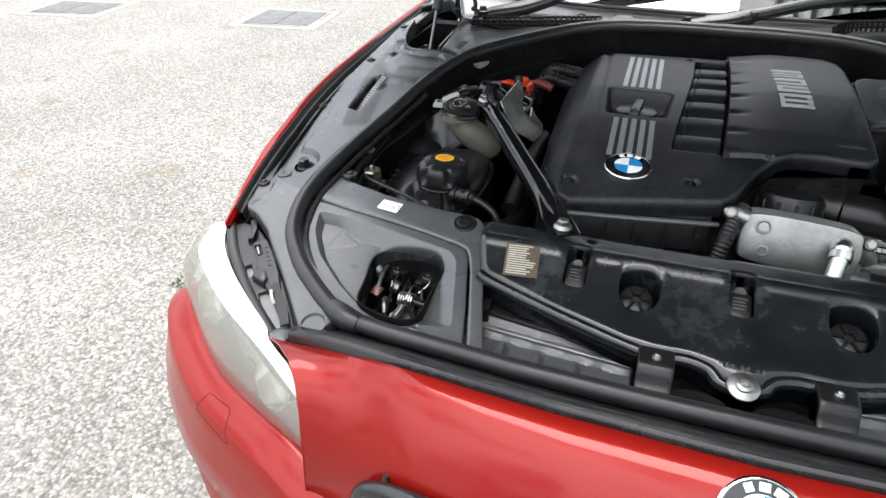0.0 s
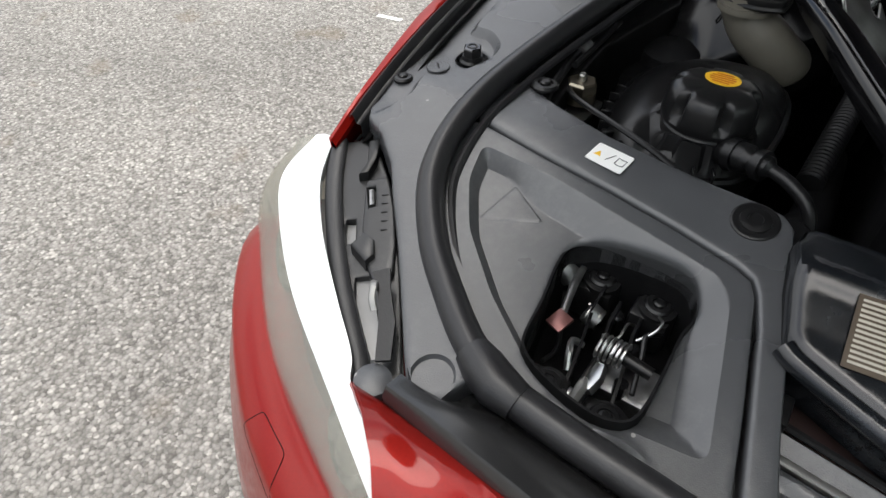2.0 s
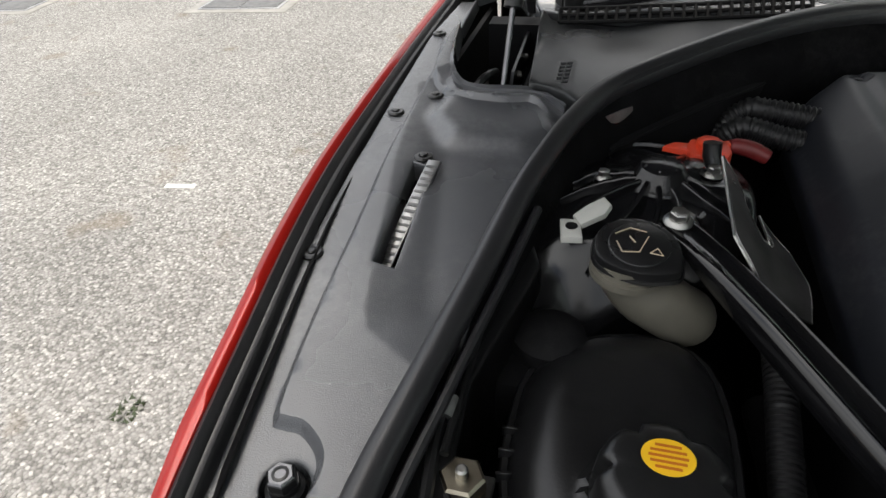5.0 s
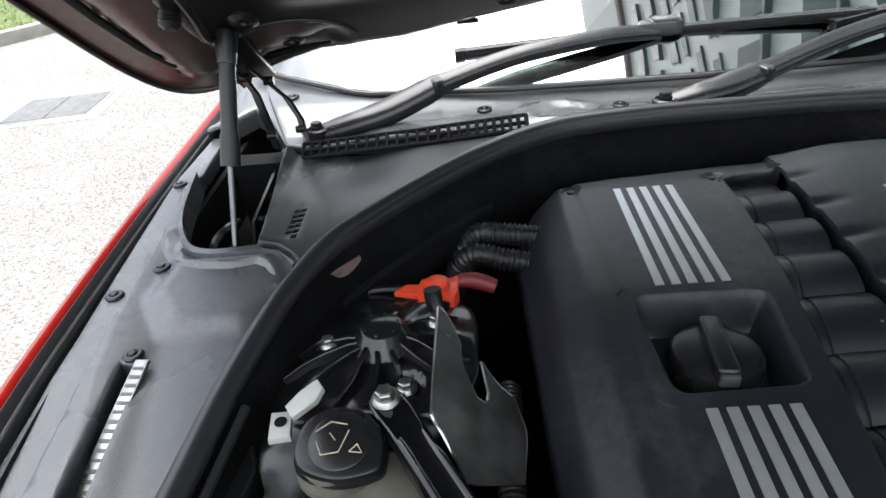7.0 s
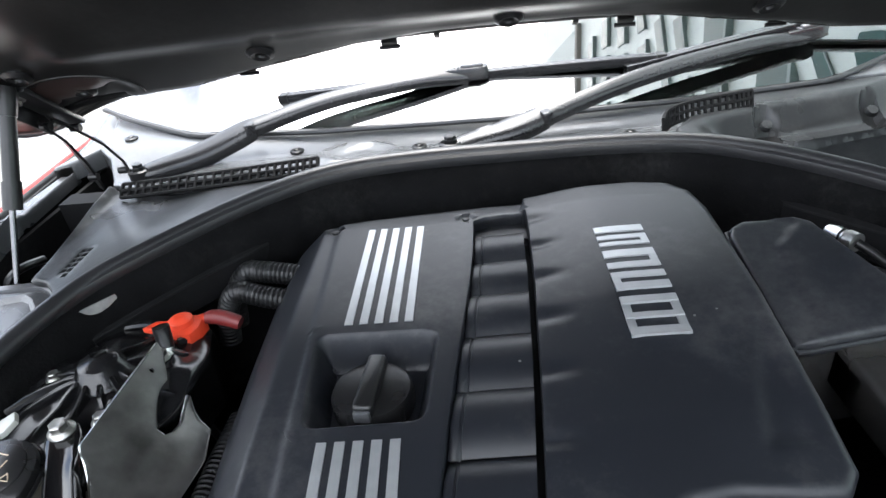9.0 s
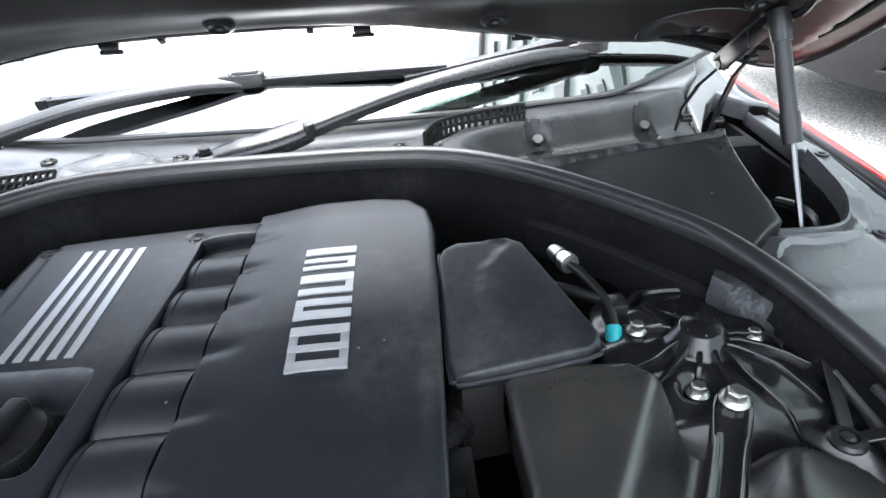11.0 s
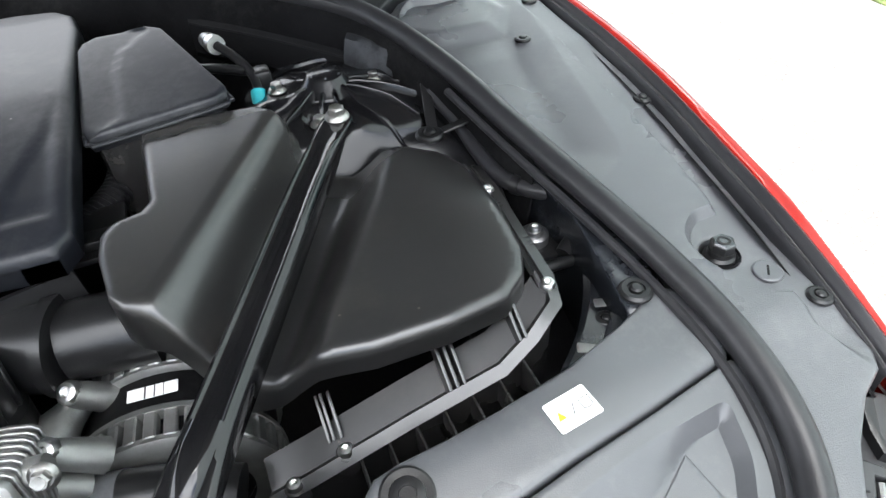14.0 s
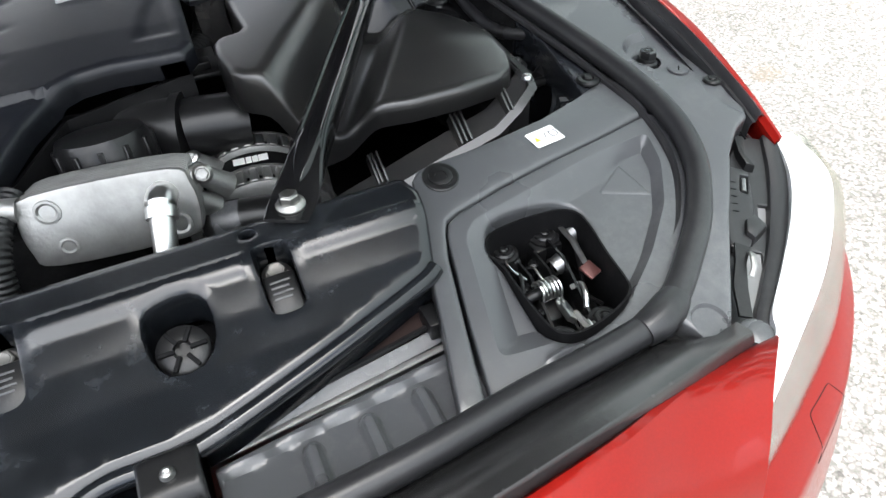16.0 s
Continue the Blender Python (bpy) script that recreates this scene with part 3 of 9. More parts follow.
def kerbside():
    d = Vector((0.51, 0.86, 0)).normalized()
    nrm = Vector((-d.y, d.x, 0))
    o = Vector((-5.2, 6.45, 0))
    for i in range(-4, 8):
        a = o + d * (i * 0.92)
        q = [a + nrm * u for u in (0, 0.16)]
        b = a + d * 0.905
        poly = [tuple(a.xy), tuple(b.xy), tuple((b + nrm * 0.16).xy), tuple((a + nrm * 0.16).xy)]
        k = part("kerb_stone", prism(poly, -0.02, 0.13, 0.015), CONCRETE)
        tagged(k, "weathered grey concrete kerb stone along the road", "kerb", "kerb stones along the verge", "structure")
    a, b = o + nrm * 0.16 - d * 4, o + nrm * 0.16 + d * 8
    poly = [tuple(a.xy), tuple(b.xy), tuple((b + nrm * 5).xy), tuple((a + nrm * 5).xy)]
    tagged(part("verge", prism(poly, -0.02, 0.11), SOIL), "low grass verge behind the kerb", "verge", kind="structure")
    g = blades("grass", (-2.5, 7.0, 0.05, 3.6, 0.10), 24000, "short green grass on the verge")
    g.matrix_world = Matrix(((d.x, nrm.x, 0, o.x), (d.y, nrm.y, 0, o.y), (0, 0, 1, 0), (0, 0, 0, 1)))


kerbside()
verge_right = part("verge", prism([(3.45, 1.2), (6.5, 1.0), (6.5, 2.45), (3.9, 2.33), (3.5, 2.2)], 0.001, 0.006), SOIL)
tagged(verge_right, "patchy bare verge with sparse grass beside the van", "verge", kind="structure")
blades("grass", (3.45, 6.4, 1.2, 2.35, 0.005), 5000, "sparse green grass growing beside the van", 0.01, 0.05, 8)


def manhole(cx, cy, w, d, rot):
    th = thing("manhole_cover", "dark cast iron manhole cover set in the asphalt", "manhole cover", "manhole covers in the road")
    part("surround", merge(box(-w / 2 - 0.1, w / 2 + 0.1, -d / 2 - 0.1, d / 2 + 0.1, -0.02, 0.004, 0.002)), CONCRETE, th, "pale concrete surround")
    part("frame", box(-w / 2 - 0.02, w / 2 + 0.02, -d / 2 - 0.02, d / 2 + 0.02, -0.02, 0.009, 0.002), DULLSTEEL, th)
    for i in range(2):
        part("plate", box(-w / 2 + i * w / 2 + 0.004, -w / 2 + (i + 1) * w / 2 - 0.004, -d / 2, d / 2, -0.02, 0.013, 0.002), MANHOLE, th)
    th.matrix_basis = pose(cx, cy, 0, 0, 0, rot)


manhole(-3.28, 4.1, 0.60, 0.50, 6)
manhole(-5.4, 3.85, 0.65, 0.45, 8)
paper = part("paper_scrap", box(-0.062, 0.062, -0.014, 0.014, 0, 0.002, 0.0006), PAPER, m=pose(-2.145, 1.47, 0.001, 0, 0, 8))
tagged(paper, "small strip of white paper lying on the asphalt", "litter")
weed = blades("weed", (-1.64, -1.58, 0.42, 0.49, 0.0), 60, "small dark green weed growing out of the asphalt", 0.005, 0.014, 5)
weed.data.materials[0] = WEED

# ---- car: outer body ----
car = thing("car", "red saloon car with its bonnet open, engine bay in view", "car")
zs = prof([-0.6, -0.45, -0.395, -0.265, -0.17, -0.1, 0.25, 0.43, 0.64], [0.74, 0.782, 0.793, 0.82, 0.844, 0.848, 0.898, 0.908, 0.925])
SEAL_SIDE = [(0.486, -0.400, 0.800), (0.518, -0.383, 0.803), (0.553, -0.357, 0.808), (0.593, -0.322, 0.816), (0.632, -0.271, 0.828), (0.648, -0.22, 0.842), (0.652, -0.16, 0.853), (0.648, -0.09, 0.861),
             (0.636, -0.02, 0.872), (0.615, 0.1, 0.888), (0.598, 0.2, 0.903), (0.58, 0.27, 0.914), (0.562, 0.33, 0.921), (0.532, 0.40, 0.928), (0.486, 0.45, 0.936), (0.40, 0.525, 0.948), (0.32, 0.578, 0.957),
             (0.24, 0.612, 0.962), (0.13, 0.625, 0.964)]
SEAL_FRONT = [(0.486, -0.400, 0.800), (0.42, -0.406, 0.797), (0.35, -0.411, 0.797), (0.25, -0.425, 0.803), (0.12, -0.432, 0.806)]

def soft(ys, vs):
    q = spline(list(zip(ys, vs)), 8)
    return prof([a for a, b in q], [b for a, b in q])


FX = soft([-0.265, -0.2, -0.1, 0, 0.1, 0.2, 0.3, 0.5, 0.7, 1.3], [0.757, 0.764, 0.774, 0.785, 0.797, 0.808, 0.815, 0.822, 0.826, 0.832])
FZ = soft([-0.265, -0.2, -0.1, 0, 0.1, 0.2, 0.3, 0.5, 0.7, 1.3], [0.819, 0.842, 0.866, 0.88, 0.891, 0.897, 0.901, 0.908, 0.914, 0.93])


def fender(s):
    rings = []
    for y in np.concatenate([np.linspace(-0.265, 0.2, 34), np.linspace(0.225, 1.3, 36)]):
        x, z = float(FX(y)), float(FZ(y))
        k = 0.06 + 0.94 * float(smooth(-0.30, 0.12, np.array([y]))[0])
        sec = [(-0.003, -0.012), (-0.003, -0.004), (0.0, 0.0), (0.006 * min(1, k * 3 + 0.2), 0.0025 * k), (0.012 * min(1, k * 1.6 + 0.1), 0.0005), (0.018 * k, -0.007), (0.026 * k, -0.028), (0.034 * k, -0.085), (0.042 * k, -0.19), (0.04 * k, -0.34), (0.03 * k, -0.55)]
        rings.append([(s * (x + a), float(y), z + (b if b > -0.02 else b * k - 0.02 * (1 - k))) for a, b in sec])
    f = part("front_wing", loft([r + [(q[0] - s * (0.0012 if 1 < i < 5 else 0.002), q[1], q[2] - (0.002 if i else 0.0))for i, q in reversed(list(enumerate(r)))] for r in rings], True, True), RED, car, "glossy red metallic front wing")
    # rubber edge strip beside the wing
    band = loft([[(s * (FX(y) + u), y, FZ(y) + w) for u, w in ((-0.0005, -0.004), (-0.002, 0.0), (-0.0055, 0.0025), (-0.009, 0.0), (-0.0105, -0.006), (-0.0125, -0.0065), (-0.0155, -0.0055), (-0.0175, -0.009), (-0.0185, -0.034))] for y in np.linspace(-0.235, 0.95, 60)])
    part("wing_seal", thicken(band, 0.001), RUBBER, f, "black rubber edge seal", 60)
    # Near-black sheet below the seal; its colour stands in for shade in the gap.
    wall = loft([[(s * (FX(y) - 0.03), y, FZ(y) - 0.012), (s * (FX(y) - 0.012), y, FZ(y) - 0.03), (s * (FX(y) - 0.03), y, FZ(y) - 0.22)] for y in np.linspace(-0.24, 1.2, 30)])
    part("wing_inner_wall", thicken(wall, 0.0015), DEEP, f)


# lip of the nose: y and height along x
LIPX = [0, 0.2, 0.3, 0.4, 0.5, 0.55, 0.576]
LY, LZ = prof(LIPX, [-0.508, -0.50, -0.49, -0.477, -0.461, -0.452, -0.447]), prof(LIPX, [0.828, 0.826, 0.823, 0.818, 0.808, 0.795, 0.783])


NOSE_MID = [(0.010, -0.022), (0.002, -0.006), (0, 0), (-0.008, 0.0015), (-0.03, -0.008), (-0.06, -0.03), (-0.088, -0.066), (-0.112, -0.115), (-0.128, -0.17), (-0.135, -0.24), (-0.12, -0.33)]
NOSE_END = [(0.566, -0.438, 0.765), (0.573, -0.444, 0.777), (0.576, -0.447, 0.783), (0.569, -0.452, 0.789), (0.547, -0.467, 0.797), (0.522, -0.488, 0.796), (0.503, -0.510, 0.782), (0.491, -0.530, 0.752), (0.485, -0.544, 0.712), (0.486, -0.550, 0.65), (0.495, -0.54, 0.55)]


def nose():
    rings = []
    for f in np.linspace(-1, 1, 65):
        a = abs(f)
        w = smooth(0.62, 1.0, np.array([a]))[0]
        ring = []
        for (b, d), (ex, ey, ez) in zip(NOSE_MID, NOSE_END):
            xa = a * ex
            y, z = float(LY(min(a * 0.576, 0.576))) + b, float(LZ(min(a * 0.576, 0.576))) + d
            ring.append((math.copysign(xa, f), y * (1 - w) + ey * w, z * (1 - w) + ez * w))
        rings.append(ring)
    return loft(rings)


nose_ob = part("nose_panel", thicken(nose(), 0.002), RED, car, "glossy red metallic nose panel with the grilles")


for _s in (-1, 1):
    part("nose_return", thicken(loft([[Vector((_s * q[0], q[1], q[2])) + Vector((-_s * u * 0.35, u * 0.15, -u)) for u in (0.001, 0.018, 0.04)] for q in NOSE_END[1:]]), 0.0015), RED, nose_ob)


def nose_point(x, u, lift=0.0):
    """A place on the nose skin: u runs from the lip (0) downward."""
    a = abs(x)
    b, d = np.interp(u, range(7), [0, -0.03, -0.06, -0.088, -0.112, -0.128, -0.135]), np.interp(u, range(7), [0, -0.008, -0.03, -0.066, -0.115, -0.17, -0.24])
    return Vector((x, float(LY(a)) + b, float(LZ(a)) + d))


def roundel(parent, c, nrm, R, label):
    m = at(c, nrm)
    base = part("roundel", revolve([(0, 0), (R, 0), (R, 0.002), (R * 0.97, 0.0032), (R * 0.93, 0.0034), (R * 0.92, 0.0026), (0, 0.0026)], 40), CHROME, parent, label, m=m)
    part("ring", revolve([(R * 0.60, 0.0026), (R * 0.60, 0.0031), (R * 0.915, 0.0031), (R * 0.915, 0.0026)], 40), GLOSSBLACK, base)
    for i in range(4):
        a0 = math.pi / 2 * i
        poly = [(0, 0)] + [(R * 0.585 * math.cos(a0 + math.pi / 2 * j / 8), R * 0.585 * math.sin(a0 + math.pi / 2 * j / 8)) for j in range(9)]
        part("quarter", prism(poly, 0.0026, 0.0033), BLUE if i % 2 == 0 else WHITEENAMEL, base)
    return base


def roundel_marks(base, R):
    for i, (a, w) in enumerate(((-26, 0.20), (0, 0.24), (26, 0.26))):
        p = prism([(-R * w / 2, -R * 0.1), (R * w / 2, -R * 0.1), (R * w / 2, R * 0.1), (-R * w / 2, R * 0.1)], 0.0030, 0.0036)
        part("mark", moved(p, Matrix.Rotation(radians(-a), 4, "Z") @ Matrix.Translation((0, R * 0.76, 0))), WHITEENAMEL, base)


_c = nose_point(0, 1.55)
roundel_marks(roundel(nose_ob, _c + Vector((0, -0.001, 0.002)), (0, -0.52, 0.85), 0.041, "round enamel badge with chrome rim"), 0.041)


def kidney(s):
    path = []
    for k in range(56):
        a = 2 * math.pi * k / 56
        c, d = math.cos(a), math.sin(a)
        x = 0.222 + 0.178 * math.copysign(abs(c) ** 0.5, c)
        z = 0.668 + 0.074 * math.copysign(abs(d) ** 0.6, d)
        path.append((s * x, -0.607 + 0.032 * (x / 0.4) ** 3 - 0.1 * (0.664 - z) * 0.4, z))
    th = part("grille", tube(path, 0.010, 10, True), GLOSSBLACK, car, "black kidney grille with vertical slats")
    for i in range(9):
        x = 0.07 + i * 0.037
        part("slat", moved(box(-0.0035, 0.0035, -0.02, 0.02, -0.07, 0.07, 0.002, 1), pose(s * x, -0.588 + 0.03 * (x / 0.4) ** 3, 0.665, -6)), GLOSSBLACK, th)
    part("backing", box(min(s * 0.05, s * 0.33), max(s * 0.05, s * 0.33), -0.553, -0.545, 0.59, 0.70, 0.003), DEEP, th)


def bumper():
    # one sweep round the front, from side to side: place and drop of the upper edge along the way
    rings = []
    key = spline([(0.775, -0.15, 0.56), (0.815, -0.215, 0.64), (0.836, -0.28, 0.697), (0.79, -0.352, 0.692), (0.70, -0.428, 0.674), (0.61, -0.474, 0.669), (0.53, -0.508, 0.664), (0.44, -0.545, 0.64), (0.25, -0.60, 0.60), (0.0, -0.615, 0.575)], 5)
    path = key + mirror(key[:-1])[::-1]
    for i, p in enumerate(path):
        a, b = np.array(path[max(0, i - 1)]), np.array(path[min(len(path) - 1, i + 1)])
        t = b - a
        n = np.array([t[1], -t[0]])
        n = n / np.hypot(*n)
        if n @ np.array([p[0], p[1] - 0.6]) < 0:
            n = -n
        sec = [(-0.03, -0.004), (-0.004, 0.0), (0.006, -0.004), (0.020, -0.012), (0.0375, -0.024), (0.0405, -0.028), (0.047, -0.058), (0.060, -0.10), (0.068, -0.140), (0.066, -0.146), (0.060, -0.19), (0.046, -0.25), (0.06, -0.28), (0.05, -0.38), (0.0, -0.46)]
        k = min(1.0, max(0.2, (-0.15 - p[1]) / 0.13))
        rings.append([(p[0] + n[0] * u * k, p[1] + n[1] * u * k, p[2] + w) for u, w in sec])
    return loft(rings)


_bm = thicken(bumper(), -0.003)
BUMPER_TREE = BVHTree.FromBMesh(_bm)
bumper_ob = part("bumper", _bm, RED, car, "glossy red front bumper with washer covers")


def washer_cover(s):
    q = [(0.705, -0.478, 0.635), (0.684, -0.457, 0.655), (0.638, -0.477, 0.657), (0.622, -0.505, 0.617)]
    P = [Vector((s * x, y, z)) for x, y, z in q]
    out = spline([tuple(P[i].lerp(P[(i + 1) % 4], f)) for i in range(4) for f in (0.08, 0.36, 0.64, 0.92)], 3, True)
    d = Vector((s * 0.35, -0.55, 0.6)).normalized()
    path = []
    for p in out:
        hit = BUMPER_TREE.ray_cast(Vector(p) + d * 0.3, -d)[0]
        path.append((hit if hit else Vector(p)) - d * 0.0001)
    part("washer_cover", tube(path, 0.0005, 6, True), DEEP, bumper_ob, "shut line of the headlamp washer cover")


def headlight(s):
    inn = [(0.765, -0.252, 0.812), (0.735, -0.305, 0.806), (0.69, -0.352, 0.799), (0.635, -0.396, 0.790), (0.592, -0.428, 0.784), (0.574, -0.449, 0.781), (0.535, -0.472, 0.768)]
    mid = [(0.784, -0.258, 0.811), (0.773, -0.316, 0.804), (0.732, -0.362, 0.800), (0.666, -0.414, 0.790), (0.586, -0.460, 0.776), (0.520, -0.496, 0.752), (0.483, -0.515, 0.725)]
    low = [(0.806, -0.252, 0.782), (0.836, -0.292, 0.722), (0.787, -0.348, 0.698), (0.70, -0.424, 0.680), (0.61, -0.470, 0.670), (0.520, -0.506, 0.660), (0.45, -0.53, 0.650)]
    inn, mid, low = (side(spline(q, 5), s) for q in (inn, mid, low))
    rows = []
    for a, b, c in zip(inn, mid, low):
        a, b, c = Vector(a), Vector(b), Vector(c)
        rows.append((a, b, c))
    # Upward strip of the lens, coloured white in place of its sky reflection.
    top = loft([[a + Vector((0, 0, -0.012)), a, a.lerp(b, 0.5) + Vector((0, 0, 0.002)), b] for a, b, c in rows])
    th = part("headlight", thicken(top, 0.002), LAMPSKY, car, "hazed headlamp, upper edge painted white as reflected sky")
    bulge = lambda b, c, t: b.lerp(c, t) + Vector((s * 0.25, -0.55, 0.35)) * (0.022 * 4 * t * (1 - t))
    front = loft([[b] + [bulge(b, c, t) for t in (0.15, 0.35, 0.6, 0.85)] + [c, c + Vector((0, 0, -0.02))] for a, b, c in rows])
    part("lens", thicken(front, 0.002), HAZE, th, "hazy pale lens")
    back = loft([[bulge(b, c, t) + Vector((-s * 0.020, 0.045, -0.016)) for t in (0, 0.3, 0.6, 1.0)] for a, b, c in rows])
    part("reflector", thicken(back, 0.002), REFLECTOR, th, "pale grey reflector housing")
    n = len(rows)
    bez = loft([[bulge(b, c, t) + Vector((-s * 0.008, 0.018, -0.006)) for t in (0.02, 0.10 + 0.22 * smooth(0.35, 0.75, np.array([i / n]))[0])] for i, (a, b, c) in enumerate(rows) if i > n * 0.3])
    part("bezel", thicken(bez, 0.002), DEEP, th, "dark inner bezel behind the lens")
    for k in range(2):
        a, b, c = rows[int(n * (0.38 + 0.3 * k))]
        part("lamp_barrel", moved(revolve([(0.038, 0.0), (0.040, 0.004), (0.034, 0.006), (0.032, -0.02), (0.02, -0.03), (0, -0.032)], 28), at(bulge(b, c, 0.58) + Vector((-s * 0.012, 0.030, -0.012)), (s * 0.4, -0.8, 0.35))), CHROME, th, "round chrome lamp barrel")
    return th


for _s in (-1, 1):
    fender(_s)
    kidney(_s)
    headlight(_s)
    washer_cover(_s)


# black rubber band between the nose lip and the bonnet seal
def lip_band():
    rings = []
    for x in np.linspace(-0.545, 0.545, 61):
        a = abs(x)
        y0, z0 = float(LY(a)), float(LZ(a))
        e = smooth(0.46, 0.55, np.array([a]))[0]
        ys = np.interp(a, [0, 0.12, 0.25, 0.35, 0.42, 0.486, 0.55], [-0.434, -0.432, -0.425, -0.411, -0.406, -0.40, -0.425])
        zb = np.interp(a, [0, 0.25, 0.35, 0.486, 0.55], [0.806, 0.803, 0.797, 0.797, 0.786])
        sec = [(y0 + 0.009, z0 - 0.03), (y0 + 0.007, z0 - 0.004), (y0 + 0.011, z0 + 0.001), (y0 + 0.022, z0 - 0.002), (y0 * 0.45 + ys * 0.55, (z0 * 0.5 + zb * 0.5) - 0.004 * (1 - e)), (ys - 0.016, zb - 0.006), (ys - 0.012, zb - 0.016), (ys + 0.02, zb - 0.02), (ys + 0.024, zb - 0.05)]
        rings.append([(x, q, w) for q, w in sec])
    return loft(rings)


part("nose_edge_trim", thicken(lip_band(), 0.002), EDGETRIM, car, "black rubber trim along the nose edge", 50)

seal_path = spline(SEAL_SIDE + [(0, 0.627, 0.964)] + mirror(SEAL_SIDE)[::-1], 5)
sealob = part("bonnet_seal", tube(seal_path, 0.0125, 12), RUBBER, car, "thick black rubber bonnet seal round the bay")
front_path = spline(SEAL_FRONT + [(0, -0.434, 0.807)] + mirror(SEAL_FRONT)[::-1], 5)
part("front_seal", tube(front_path, 0.0125, 12), RUBBER, sealob)
for _s in (-1, 1):
    part("seal_joint", tube(side([(0.512, -0.388, 0.8035), (0.50, -0.394, 0.8025), (0.484, -0.401, 0.8015), (0.466, -0.403, 0.799)], _s), [0.0135, 0.016, 0.0165, 0.0135], 14), RUBBER, sealob)
for _s in (-1, 1):
    _p = [Vector(p) for p in spline(side(SEAL_SIDE[:11], _s), 4)]
    _q = [p + Vector((-(_p[min(i + 1, len(_p) - 1)] - _p[max(i - 1, 0)]).y * _s, (_p[min(i + 1, len(_p) - 1)] - _p[max(i - 1, 0)]).x * _s, 0)).normalized() * 0.0185 + Vector((0, 0, -0.010)) for i, p in enumerate(_p)]
    part("seal_foot", tube(_q[2:], 0.0045, 8), RUBBER, sealob)
# flat lip of the seal above the bulkhead
lip2 = [(x, y - 0.013, z - 0.004) for x, y, z in seal_path if y > 0.36]
part("seal_lip", tube(lip2, 0.007, 8, squash=1.4), RUBBER, sealob)

# ---- side covers ----
SC_OUT = [(0.552, -0.415), (0.586, -0.375), (0.62, -0.335), (0.655, -0.297), (0.68, -0.268), (0.711, -0.243), (0.735, -0.232), (0.745, -0.218), (0.754, -0.165), (0.764, -0.108), (0.772, -0.029), (0.780, 0.064), (0.787, 0.167), (0.791, 0.309), (0.797, 0.42), (0.800, 0.60), (0.795, 0.80),
          (0.765, 0.80), (0.752, 0.60), (0.738, 0.50), (0.726, 0.462), (0.708, 0.438), (0.68, 0.426), (0.65, 0.423), (0.617, 0.431), (0.59, 0.415), (0.575, 0.395), (0.562, 0.33), (0.58, 0.27), (0.598, 0.2), (0.615, 0.1), (0.636, -0.02), (0.648, -0.09), (0.652, -0.16), (0.648, -0.22), (0.632, -0.271), (0.593, -0.322),
          (0.553, -0.357), (0.518, -0.383), (0.50, -0.40), (0.513, -0.428), (0.535, -0.434)]


